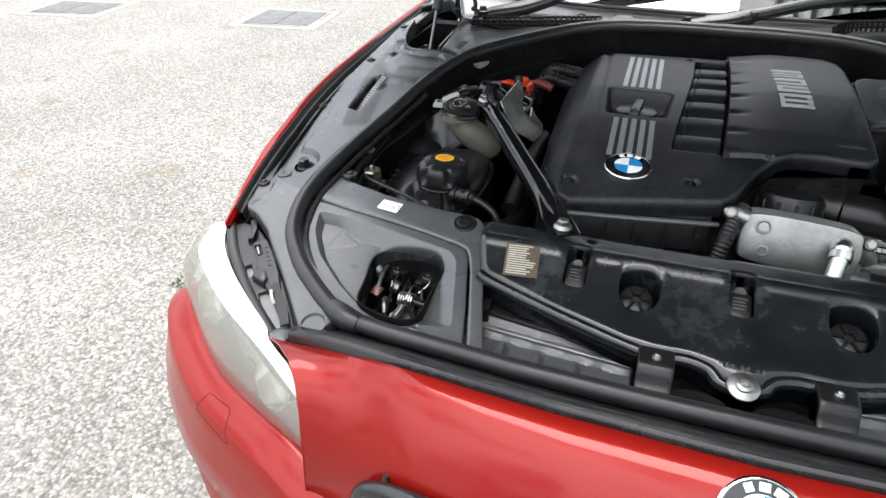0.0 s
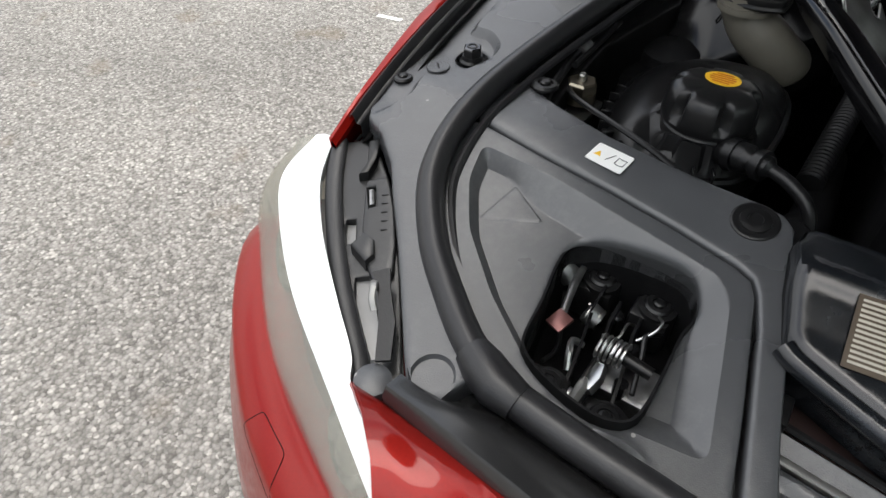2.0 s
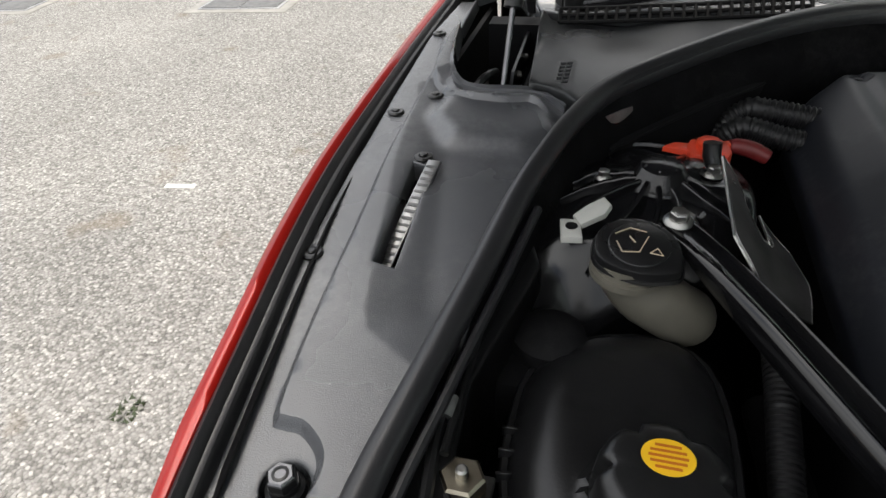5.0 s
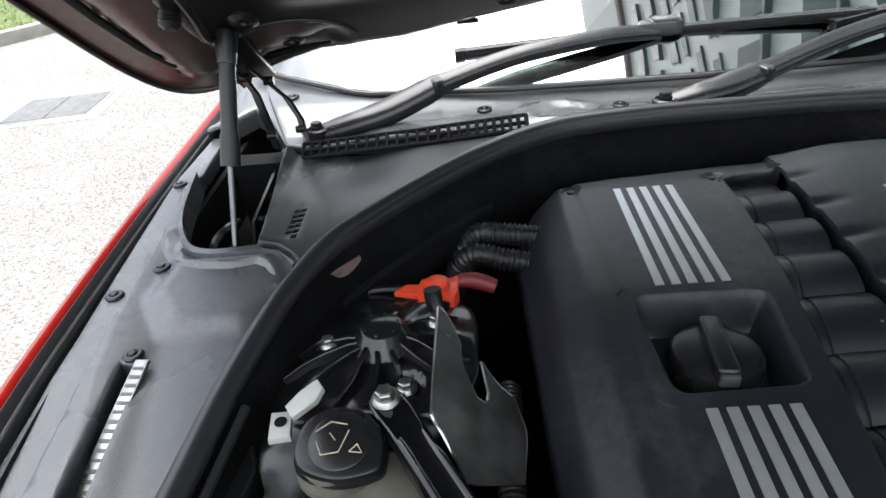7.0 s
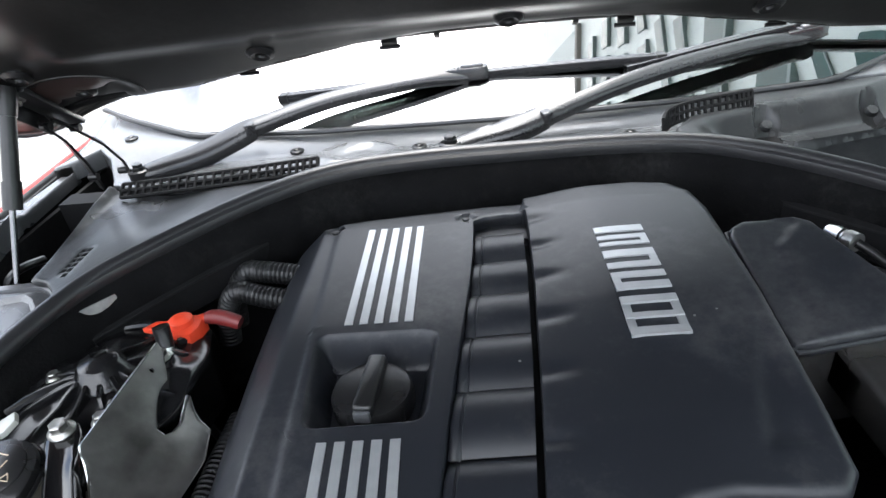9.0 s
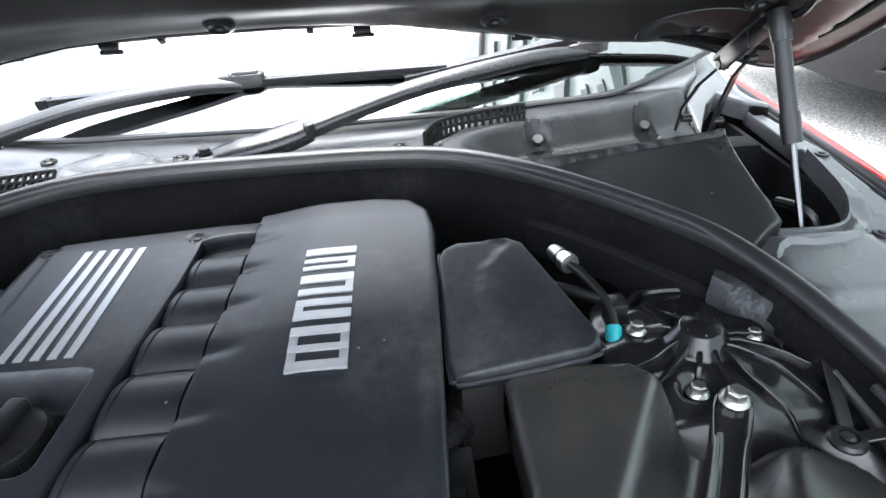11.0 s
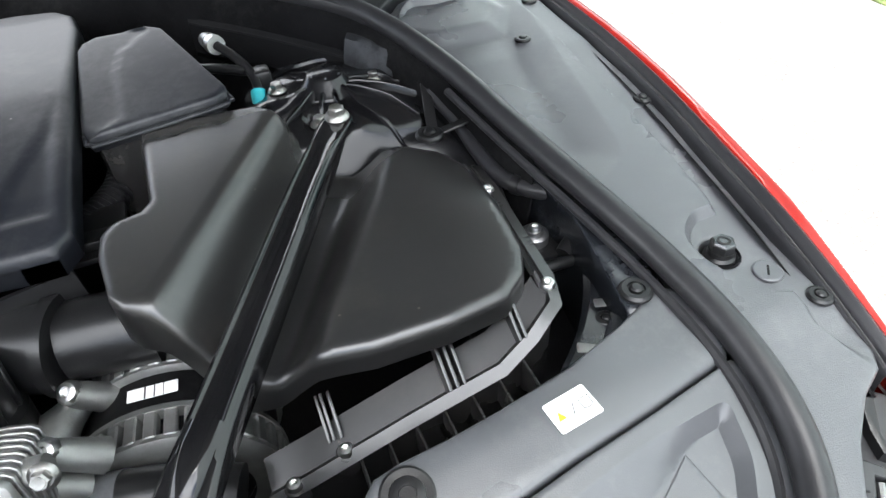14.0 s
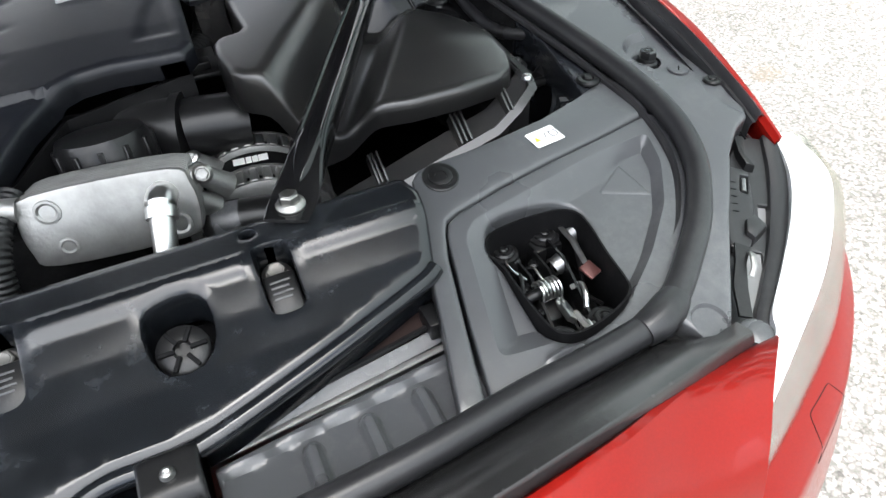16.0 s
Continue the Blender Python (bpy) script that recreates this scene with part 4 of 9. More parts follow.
def side_cover(s):
    fb, pl = np.array((0.705, -0.096)), np.array((0.726, -0.129))
    holes = [circle(fb[0], fb[1], 0.0168)]
    slot = [(0.703, 0.262), (0.722, 0.264), (0.712, 0.105), (0.692, 0.103)]
    if s < 0:
        holes.append(slot)
    # lower outer strip that runs round the bonnet stop
    strip = [(0.772, 0.80), (0.765, 0.45)] + spline([(0.760, 0.295), (0.748, 0.1263), (0.743, 0.0255), (0.736, -0.050), (0.7240, -0.0590), (0.7108, -0.0597), (0.6963, -0.0691), (0.6893, -0.0797), (0.6887, -0.0936), (0.6934, -0.1137), (0.7058, -0.1397), (0.7166, -0.149), (0.7276, -0.1532), (0.7269, -0.1664), (0.7222, -0.1862)], 3) + [(0.747, -0.26), (0.95, -0.26), (0.95, 0.80)]
    facet = [(0.775, 0.46), (0.765, 0.418), (0.741, 0.259), (0.714, 0.121), (0.700, 0.049), (0.691, 0.031), (0.667, 0.017), (0.644, 0.004), (0.55, -0.05), (0.45, 0.40), (0.60, 0.60)]
    disc = circle(0.526, -0.417, 0.0165, 32)
    rim = [(0.752, 0.60), (0.738, 0.50), (0.726, 0.462), (0.708, 0.438), (0.68, 0.426), (0.65, 0.423), (0.617, 0.431), (0.59, 0.415), (0.575, 0.395)]

    def zf(P):
        x, y = P[:, 0], P[:, 1]
        z = zs(y) + 0.004 - 0.008 * smooth(0.05, 0.25, y)
        z = z - 0.0085 * (1 - smooth(-0.0005, 0.0075, sdist(P, strip))) * smooth(-0.24, -0.19, y)
        crest = [(0.565, 0.34), (0.61, 0.30), (0.70, 0.30), (0.735, 0.36), (0.73, 0.47), (0.70, 0.43), (0.60, 0.43)]
        z = z + 0.013 * (1 - smooth(-0.022, 0.004, sdist(P, crest)))
        z = z + 0.004 - 0.20 * np.clip(-sdist(P, facet), 0, 0.05)
        z = z + 0.006 * (1 - smooth(0.021, 0.027, dist(P, rim, False))) * smooth(0.33, 0.36, y)
        z = z - 0.0035 * (1 - smooth(-0.0015, 0.0, sdist(P, disc)))
        return z

    bm = sheet(SC_OUT, holes, zf, 0.0085, 0.003, 0.0035, rings=[(rim + rim[-2:0:-1], (0.021, 0.024, 0.027, -0.021, -0.024, -0.027)), (facet, (0.0, 0.003, -0.003)), (strip, (-0.007, -0.0045, -0.002, 0.0, 0.002, 0.0045, 0.007)), (disc, (0.0, 0.0008, 0.0016, -0.0008, -0.0016))], skirt=0.02)
    if s < 0:
        bm = moved(bm, Matrix.Diagonal((-1, 1, 1, 1)))
    th = part("side_cover", bm, TRIM, car, "grey-black grained plastic side cover of the bay", 30)
    zt = lambda x, y: float(zf(np.array([[x, y]]))[0])
    m = Matrix.Diagonal((s, 1, 1, 1))
    # rubber bump stop in its well
    # The shadow ring round the stop is painted as a near-black lining.
    part("stop_well", moved(revolve([(0.0169, 0.0), (0.0169, -0.014), (0, -0.014)], 24), Matrix.Translation((s * fb[0], fb[1], zt(*fb)))), DEEP, th)
    b = part("bump_stop", moved(merge(revolve([(0, -0.02), (0.0135, -0.02), (0.0135, 0.002), (0.011, 0.004), (0.0105, 0.008), (0, 0.008)], 24), hexa(0.0105, 0.008, 0.0165), revolve([(0.0062, 0.0165), (0.0058, 0.018), (0.004, 0.0183), (0.0035, 0.017), (0, 0.017)], 16)), Matrix.Translation((s * fb[0], fb[1], zt(*fb) - 0.003))), BLACK, th, "black adjustable rubber bonnet stop")
    part("stop_head", moved(hexa(0.0100, 0.0, 0.0012), Matrix.Translation((s * fb[0], fb[1], zt(*fb) + 0.0133))), DARKROD, b, "worn grey head of the stop")
    part("plug", moved(revolve([(0, 0), (0.0125, 0), (0.0125, 0.0016), (0.0115, 0.0024), (0, 0.0024)], 26), Matrix.Translation((s * pl[0], pl[1], zt(*pl))) @ Matrix.Rotation(radians(s * 50), 4, "Z")), TRIM, th, "round slotted plastic plug")
    part("plug_slot", moved(box(-0.006, 0.006, -0.0009, 0.0009, 0.0022, 0.0027, 0), Matrix.Translation((s * pl[0], pl[1], zt(*pl))) @ Matrix.Rotation(radians(s * 50), 4, "Z")), DEEP, th)
    for x, y in ((0.744, -0.166), (0.7745, 0.112), (0.714, 0.2745), (0.739, 0.418), (0.7785, 0.375), (0.788, 0.62)):
        place("push_rivet", RIVET, Matrix.Translation((s * x, y, zt(x, y) + 0.001)) @ Matrix.Scale(0.9, 4), th, "round black plastic push rivet")
    part("screw", moved(revolve([(0, 0), (0.006, 0), (0.006, 0.001), (0.0045, 0.003), (0.002, 0.003), (0.0018, 0.001), (0, 0.001)], 14), Matrix.Translation((s * 0.512, -0.394, zt(0.515, -0.40) + 0.001))), DEEP, th)
    # rim standing up round the strut pit
    rr = spline([(s * x, y, zt(x, y) + 0.006) for x, y in rim], 4)
    part("pit_rim", thicken(loft([[Vector(p) + Vector((0, -0.004, -0.012)), Vector(p) + Vector((0, -0.001, 0.0)), Vector(p) + Vector((0, 0.003, 0.001)), Vector(p) + Vector((0, 0.004, -0.03))] for p in rr]), 0.002), TRIM, th)
    if s < 0:
        c = Vector((-0.706, 0.184, zt(0.706, 0.184) - 0.012))
        plate = part("stamped_plate", moved(box(-0.007, 0.007, -0.082, 0.082, -0.002, 0.002, 0.0005), Matrix.Translation(c) @ Matrix.Rotation(radians(-6), 4, "Z") @ Matrix.Rotation(radians(16), 4, "X")), DULLSTEEL, th, "silver identification plate under the slot")
        rnd = random.Random(5)
        for i in range(17):
            y = -0.072 + i * 0.009
            part("stamp", moved(box(-0.0055, 0.0055, -rnd.uniform(0.001, 0.0022), 0.0016, 0.0018, 0.0026, 0), Matrix.Translation(c) @ Matrix.Rotation(radians(-6), 4, "Z") @ Matrix.Rotation(radians(16), 4, "X") @ Matrix.Translation((0, y, 0))), MANHOLE, plate)
    return th


for _s in (-1, 1):
    side_cover(_s)

# ---- corner covers with the latch openings ----
CC_REAR = [(0.640, -0.104), (0.631, -0.106), (0.585, -0.124), (0.527, -0.142), (0.463, -0.153), (0.426, -0.158), (0.388, -0.161), (0.370, -0.165), (0.359, -0.176), (0.352, -0.202), (0.337, -0.256), (0.318, -0.334), (0.298, -0.405)]
CC_GAP = [(0.642, -0.181), (0.564, -0.194), (0.50, -0.203), (0.438, -0.214), (0.385, -0.226), (0.371, -0.232), (0.364, -0.244), (0.356, -0.27), (0.341, -0.33), (0.324, -0.408)]
CC_SEAL = [(0.486, -0.398), (0.518, -0.381), (0.553, -0.355), (0.593, -0.320), (0.630, -0.271), (0.646, -0.22), (0.650, -0.185)]


def corner_cover(s):
    zc = lambda y: zs(y) - 0.001
    strip = CC_REAR + [(0.320, -0.408)] + [(x - 0.0016 if i > 6 else x, y + 0.0016) for i, (x, y) in enumerate(CC_GAP)][::-1][1:] + [(0.652, -0.16), (0.648, -0.11)]
    bm = sheet(strip, [], lambda P: zc(P[:, 1]), 0.009, 0.003, 0.004, skirt=0.028)
    flip = (lambda b: moved(b, Matrix.Diagonal((-1, 1, 1, 1)))) if s < 0 else (lambda b: b)
    th = part("corner_cover", flip(bm), TRIM_IN, car, "grey-black plastic corner cover with a latch opening", 30)
    plate = [(x + 0.0012 if i > 6 else x, y - 0.0012) for i, (x, y) in enumerate(CC_GAP)][::-1] + [(0.650, -0.19)] + CC_SEAL[::-1] + [(0.42, -0.404), (0.36, -0.409)]
    plate = plate[::-1]
    rec = [(0.620, -0.206), (0.55, -0.211), (0.44, -0.231), (0.392, -0.240), (0.378, -0.256), (0.367, -0.30), (0.350, -0.372), (0.40, -0.378), (0.485, -0.366), (0.53, -0.335), (0.58, -0.29), (0.610, -0.245)]
    rec = rounded(rec, 0.010, 4)
    hole = spline([(0.394, -0.267), (0.404, -0.247), (0.424, -0.240), (0.461, -0.239), (0.488, -0.243), (0.502, -0.255), (0.5025, -0.277), (0.494, -0.318), (0.489, -0.352), (0.482, -0.366), (0.462, -0.3765), (0.430, -0.384), (0.409, -0.382), (0.398, -0.368), (0.397, -0.324), (0.398, -0.290)], 3, True)
    tri = [(0.534, -0.246), (0.575, -0.222), (0.585, -0.267)]
    lip = [(0.372, -0.396), (0.385, -0.383), (0.40, -0.380), (0.42, -0.384), (0.44, -0.40)]

    def zf(P):
        d = sdist(P, rec)
        z = zc(P[:, 1]) - 0.014 * np.clip(-d / (0.009 + 0.014 * smooth(0.055, 0.095, dist(P, CC_SEAL, False))), 0, 1)
        z = z + 0.0008 * (1 - smooth(-0.0012, 0.0, sdist(P, tri)))
        z = z + 0.010 * (1 - smooth(-0.015, 0.0, sdist(P, lip)))
        return z

    bm = sheet(plate, [hole], zf, 0.0045, 0.003, 0.003, skirt=0.022, rings=[(rec, (0.0, 0.0015, 0.0075, 0.009, 0.0105, 0.0215, 0.023, 0.0245, -0.0015, -0.0075, -0.009, -0.0105, -0.0215, -0.023, -0.0245)), (tri, (0.0, 0.001, -0.001))])
    part("recessed_panel", flip(bm), TRIM_IN, th, "moulded recessed panel", 30)
    zt = lambda x, y: float(zc(y))
    place("panel_clip", BIGRIVET, at((s * 0.387, -0.183, zt(0, -0.183) + 0.0005), (0, -0.24, 0.97)) @ Matrix.Diagonal((0.78, 0.78, 0.6, 1)), th, "large round plastic clip")
    place("panel_clip", RIVET, at((s * 0.614, -0.103, zs(-0.103) + 0.001), s=1.2), th, "round black plastic clip")
    c = Vector((s * 0.5125, -0.173, zt(0, -0.173) + 0.0005))
    lab = part("warning_sticker", moved(prism(rounded([(-0.018, -0.0115), (0.018, -0.0125), (0.0175, 0.0115), (-0.018, 0.012)], 0.002, 3), 0, 0.0008), Matrix.Translation(c) @ Matrix.Rotation(radians(s * 9), 4, "Z") @ Matrix.Rotation(radians(8), 4, "X")), PAPER, th, "small white warning sticker")
    M = Matrix.Translation(c) @ Matrix.Rotation(radians(s * 9), 4, "Z") @ Matrix.Rotation(radians(8), 4, "X")
    part("warning_triangle", moved(prism([(-0.0145, -0.0035), (-0.0075, -0.0035), (-0.011, 0.003)], 0.0008, 0.0010), M), YELLOW, lab)
    part("symbol_stroke", moved(tube([(-0.002, -0.005, 0.001), (0.003, 0.005, 0.001)], 0.0004, 5), M), INK, lab)
    part("book_symbol", moved(tube([(0.007, -0.004, 0.001), (0.007, 0.004, 0.001), (0.011, 0.003, 0.001), (0.015, 0.004, 0.001), (0.015, -0.004, 0.001), (0.011, -0.005, 0.001)], 0.0004, 5, True), M), INK, lab)
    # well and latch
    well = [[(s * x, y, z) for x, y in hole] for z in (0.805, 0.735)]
    # Lining this dark puts the shade of the opening into its colour.
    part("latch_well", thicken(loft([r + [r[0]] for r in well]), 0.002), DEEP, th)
    return th


for _s in (-1, 1):
    corner_cover(_s)


def latch(s):
    X = lambda *p: (s * p[0], p[1], p[2])
    T = lambda *p: Matrix.Translation(X(*p))
    th = part("bonnet_latch", box(min(s * 0.39, s * 0.52), max(s * 0.39, s * 0.52), -0.39, -0.225, 0.722, 0.732, 0.004), DEEP, car, "black bonnet latch mechanism with steel springs and pawls")
    for x, y in ((0.424, -0.246), (0.474, -0.243), (0.463, -0.363), (0.417, -0.366)):
        part("latch_boss", moved(merge(revolve([(0, -0.04), (0.016, -0.04), (0.0155, -0.001), (0.011, 0.0), (0, 0.0)], 20), box(-0.019, 0.014, -0.016, 0.016, -0.04, -0.004, 0.004)), T(x, y, 0.776)), BLACK, th)
        place("latch_bolt", RIVET, T(x, y, 0.7765), th, "dark latch bolt")
    # cheek plates
    for k, (x, z) in enumerate(((0.462, 0.786), (0.447, 0.776), (0.427, 0.774))):
        part("frame_plate", thicken(loft([[X(x + 0.006, -0.255, z - 0.004), X(x + 0.006, -0.255, 0.735)], [X(x + 0.004, -0.285, z), X(x + 0.004, -0.285, 0.735)], [X(x - 0.004, -0.325, z - 0.004), X(x - 0.004, -0.325, 0.735)], [X(x - 0.010, -0.37, z - 0.018), X(x - 0.010, -0.37, 0.735)]]), 0.0025), BLACK if k else TOWER, th)
    part("cross_pin", tube([X(0.404, -0.310, 0.772), X(0.441, -0.308, 0.776)], 0.0052, 12), BLACK, th)
    part("pin_head", moved(revolve([(0, 0), (0.0085, 0), (0.0085, 0.006), (0.0065, 0.0085), (0, 0.0085)], 18), T(0.4365, -0.309, 0.775) @ Matrix.Rotation(radians(s * 55), 4, "Y")), BLACK, th, "round black pivot pin")
    part("pivot_collar", moved(revolve([(0.004, 0.0), (0.0095, 0), (0.0095, 0.010), (0.004, 0.010)], 18), T(0.459, -0.286, 0.774) @ Matrix.Rotation(radians(s * 60), 4, "Y")), DULLSTEEL, th)
    turns = [X(0.456 + i * 0.00035, -0.286 + 0.0082 * math.cos(i * 0.5), 0.775 + 0.0082 * math.sin(i * 0.5)) for i in range(40)]
    part("spring", tube(turns, 0.0012, 6), STEEL, th, "coil spring round the pivot")
    coil = [X(0.4255 + i * 0.00036, -0.309 + 0.0098 * math.cos(i * 0.6), 0.776 + 0.0098 * math.sin(i * 0.6)) for i in range(64)]
    part("spring", tube(coil, 0.0013, 6), ALUSHINY, th, "bright coil spring")
    coil = [X(0.4535 - i * 0.0003, -0.372 + i * 0.0004 + 0.0075 * math.cos(i * 0.6), 0.772 + 0.0075 * math.sin(i * 0.6)) for i in range(48)]
    part("spring", tube(coil, 0.0012, 6), ALUSHINY, th, "bright coil spring")
    part("spring_leg", tube(spline([X(0.419, -0.262, 0.781), X(0.414, -0.270, 0.785), X(0.416, -0.281, 0.783), X(0.425, -0.290, 0.776)], 4), 0.0012, 6), ALUSHINY, th)
    part("spring_leg", tube(spline([X(0.432, -0.277, 0.777), X(0.436, -0.284, 0.782), X(0.437, -0.299, 0.779), X(0.444, -0.306, 0.772)], 4), 0.0012, 6), DULLSTEEL, th)
    part("pawl", moved(prism([(-0.006, -0.014), (0.001, -0.016), (0.006, -0.004), (0.005, 0.010), (-0.002, 0.014), (-0.006, 0.004)], -0.003, 0.003, 0.001), T(0.436, -0.340, 0.779) @ Matrix.Rotation(radians(s * 35), 4, "Y") @ Matrix.Rotation(radians(-s * 8), 4, "Z")), ALUSHINY, th, "worn bright steel pawl")
    part("catch_hook", moved(prism([(-0.004, -0.014), (0.003, -0.014), (0.005, 0.004), (0.001, 0.014), (-0.004, 0.012)], -0.0025, 0.0025, 0.001), T(0.441, -0.360, 0.780) @ Matrix.Rotation(radians(s * 50), 4, "Y")), ALU, th, "worn bright steel hook")
    part("release_lever", tube([X(0.491, -0.246, 0.782), X(0.488, -0.272, 0.786), X(0.482, -0.303, 0.784)], [0.003, 0.0036, 0.003], 8, squash=0.45), DULLSTEEL, th)
    part("lever_tab", moved(box(-0.0075, 0.0075, -0.008, 0.008, -0.0015, 0.0015, 0.0005), T(0.480, -0.313, 0.785) @ Matrix.Rotation(radians(s * 20), 4, "Z") @ Matrix.Rotation(radians(15), 4, "X")), REDTAB, th, "reddish grey steel lever tab")
    part("hook_wire", tube(spline([X(0.457, -0.317, 0.776), X(0.464, -0.322, 0.782), X(0.461, -0.334, 0.782), X(0.457, -0.343, 0.774)], 4), 0.0026, 8), ALUSHINY, th)
    part("striker_bushing", moved(revolve([(0, 0), (0.010, 0), (0.010, 0.014), (0.007, 0.015), (0.006, 0.012), (0, 0.012)], 18), T(0.497, -0.252, 0.770) @ Matrix.Rotation(radians(s * 50), 4, "Y")), DULLSTEEL, th, "dull round striker bushing")
    part("cable", tube(spline([X(0.478, -0.34, 0.765), X(0.476, -0.318, 0.76), X(0.487, -0.29, 0.765), X(0.495, -0.27, 0.77)], 5), 0.002, 8), BLACK, th)
    part("cable", tube(spline([X(0.412, -0.27, 0.772), X(0.420, -0.285, 0.780), X(0.416, -0.30, 0.772), X(0.41, -0.33, 0.766)], 5), 0.0022, 8), BLACK, th)
    for x, y, r in ((0.425, -0.29, 0.006), (0.449, -0.265, 0.006), (0.42, -0.325, 0.0055), (0.452, -0.352, 0.005)):
        part("stud", moved(revolve([(0, -0.02), (r, -0.02), (r, 0.0), (r * 0.7, 0.002), (0, 0.002)], 14), T(x, y, 0.766)), TOWER, th)


for _s in (-1, 1):
    latch(_s)


# ---- headlamp brackets ----
def lamp_bracket(s):
    X = lambda *p: (s * p[0], p[1], p[2])
    inn = [(0.738, -0.234), (0.711, -0.246), (0.678, -0.271), (0.65, -0.302), (0.617, -0.338), (0.584, -0.378), (0.556, -0.414)]
    out = [(0.762, -0.252), (0.730, -0.297), (0.690, -0.341), (0.650, -0.379), (0.614, -0.408), (0.590, -0.427), (0.574, -0.446)]
    poly = inn + [(0.553, -0.436)] + out[::-1]
    hs = [[(0.690, -0.322), (0.683, -0.317), (0.667, -0.337), (0.673, -0.344)], [(0.642, -0.366), (0.632, -0.358), (0.596, -0.392), (0.580, -0.414), (0.588, -0.422), (0.612, -0.402)]]
    flip = (lambda b: moved(b, Matrix.Diagonal((-1, 1, 1, 1)))) if s < 0 else (lambda b: b)
    zb = lambda y: float(zs(y)) - 0.018
    th = part("lamp_bracket", flip(sheet(poly, hs, lambda P: zs(P[:, 1]) - 0.018, 0.006, 0.003, 0.002, skirt=0.015)), BRACKET, car, "black plastic headlamp mounting bracket")
    part("lamp_housing", thicken(loft([[X(x0, y0, z), X(x1, y1, z - 0.004)] for (x0, y0, z), (x1, y1) in zip(((0.70, -0.28, 0.788), (0.66, -0.31, 0.783), (0.60, -0.36, 0.775), (0.55, -0.42, 0.766)), ((0.735, -0.31), (0.69, -0.36), (0.635, -0.40), (0.58, -0.445)))]), 0.003), LAMPGREY, th, "pale grey lamp housing under the bracket")
    rim = spline([X(x - 0.002, y + 0.001, zb(y) + 0.007) for x, y in out], 4)
    part("bracket_rim", thicken(loft([[Vector(q) + Vector((s * u, u * -0.8, w)) for u, w in ((-0.0075, -0.009), (-0.006, -0.001), (-0.003, 0.001), (0.003, 0.001), (0.006, -0.001), (0.0065, -0.010))] for q in rim]), 0.001), RUBBER, th, "rubber rim along the lamp")
    raised = [(0.699, -0.282), (0.684, -0.268), (0.655, -0.296), (0.630, -0.326), (0.613, -0.352), (0.622, -0.367), (0.642, -0.352), (0.666, -0.328)]
    part("clip_block", flip(sheet(rounded(raised, 0.004, 3), [[(0.693, -0.288), (0.687, -0.283), (0.671, -0.301), (0.676, -0.307)]], lambda P: zs(P[:, 1]) - 0.011, 0.006, 0.003, 0.002, skirt=0.010)), BRACKET, th, "raised clip piece")
    part("guide_pin", tube([X(0.688, -0.288, zb(-0.288) + 0.004), X(0.676, -0.302, zb(-0.30) + 0.004)], 0.0028, 8), DULLSTEEL, th)
    part("clip_hook", flip(prism([(0.661, -0.349), (0.638, -0.357), (0.636, -0.347), (0.646, -0.335), (0.659, -0.333)], 0.775, lambda x, y: zb(y) + 0.013, 0.003)), BRACKET, th)
    part("clip_hook", flip(prism([(0.727, -0.243), (0.712, -0.264), (0.709, -0.281), (0.702, -0.275), (0.706, -0.258), (0.718, -0.236)], 0.79, lambda x, y: zb(y) + 0.010, 0.002)), BLACK, th)
    part("tongue", thicken(loft([[X(0.622, -0.366, 0.797), X(0.612, -0.355, 0.799)], [X(0.606, -0.378, 0.794), X(0.598, -0.372, 0.796)], [X(0.588, -0.40, 0.789), X(0.578, -0.392, 0.791)], [X(0.572, -0.424, 0.783), X(0.562, -0.418, 0.785)]]), 0.003), BLACK, th)
    part("spring_clip", tube(spline([X(0.617, -0.371, 0.796), X(0.611, -0.377, 0.801), X(0.606, -0.386, 0.797), X(0.60, -0.391, 0.791)], 4), 0.003, 8, squash=0.5), ALU, th, "thin bright metal clip")
    part("end_cap", moved(revolve([(0, -0.01), (0.015, -0.01), (0.014, 0.002), (0.010, 0.004), (0, 0.005)], 18), Matrix.Translation(X(0.565, -0.436, 0.780))), TRIM, th)
    for i in range(5):
        part("embossed_mark", moved(box(-0.0028, 0.0028, -0.0006, 0.0006, 0, 0.0008, 0), Matrix.Translation(X(0.672 - i * 0.006, -0.288 - i * 0.008, float(zs(-0.288 - i * 0.008)) - 0.011)) @ Matrix.Rotation(radians(-s * 40), 4, "Z")), BLACK, th)


for _s in (-1, 1):
    lamp_bracket(_s)

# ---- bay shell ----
# Shell coloured near black in place of the shade deep in the bay.
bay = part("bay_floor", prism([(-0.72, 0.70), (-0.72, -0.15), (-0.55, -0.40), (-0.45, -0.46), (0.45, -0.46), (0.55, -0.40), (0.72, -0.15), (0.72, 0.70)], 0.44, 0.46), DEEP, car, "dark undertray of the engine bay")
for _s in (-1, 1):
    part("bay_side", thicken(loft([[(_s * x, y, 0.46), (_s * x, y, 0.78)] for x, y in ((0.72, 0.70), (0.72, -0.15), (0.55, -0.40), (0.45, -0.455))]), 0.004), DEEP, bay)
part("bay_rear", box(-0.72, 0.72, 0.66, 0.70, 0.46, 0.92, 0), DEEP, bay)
part("radiator", box(-0.45, 0.45, -0.33, -0.29, 0.46, 0.755, 0.005), DULLSTEEL, bay, "dull metal radiator core")


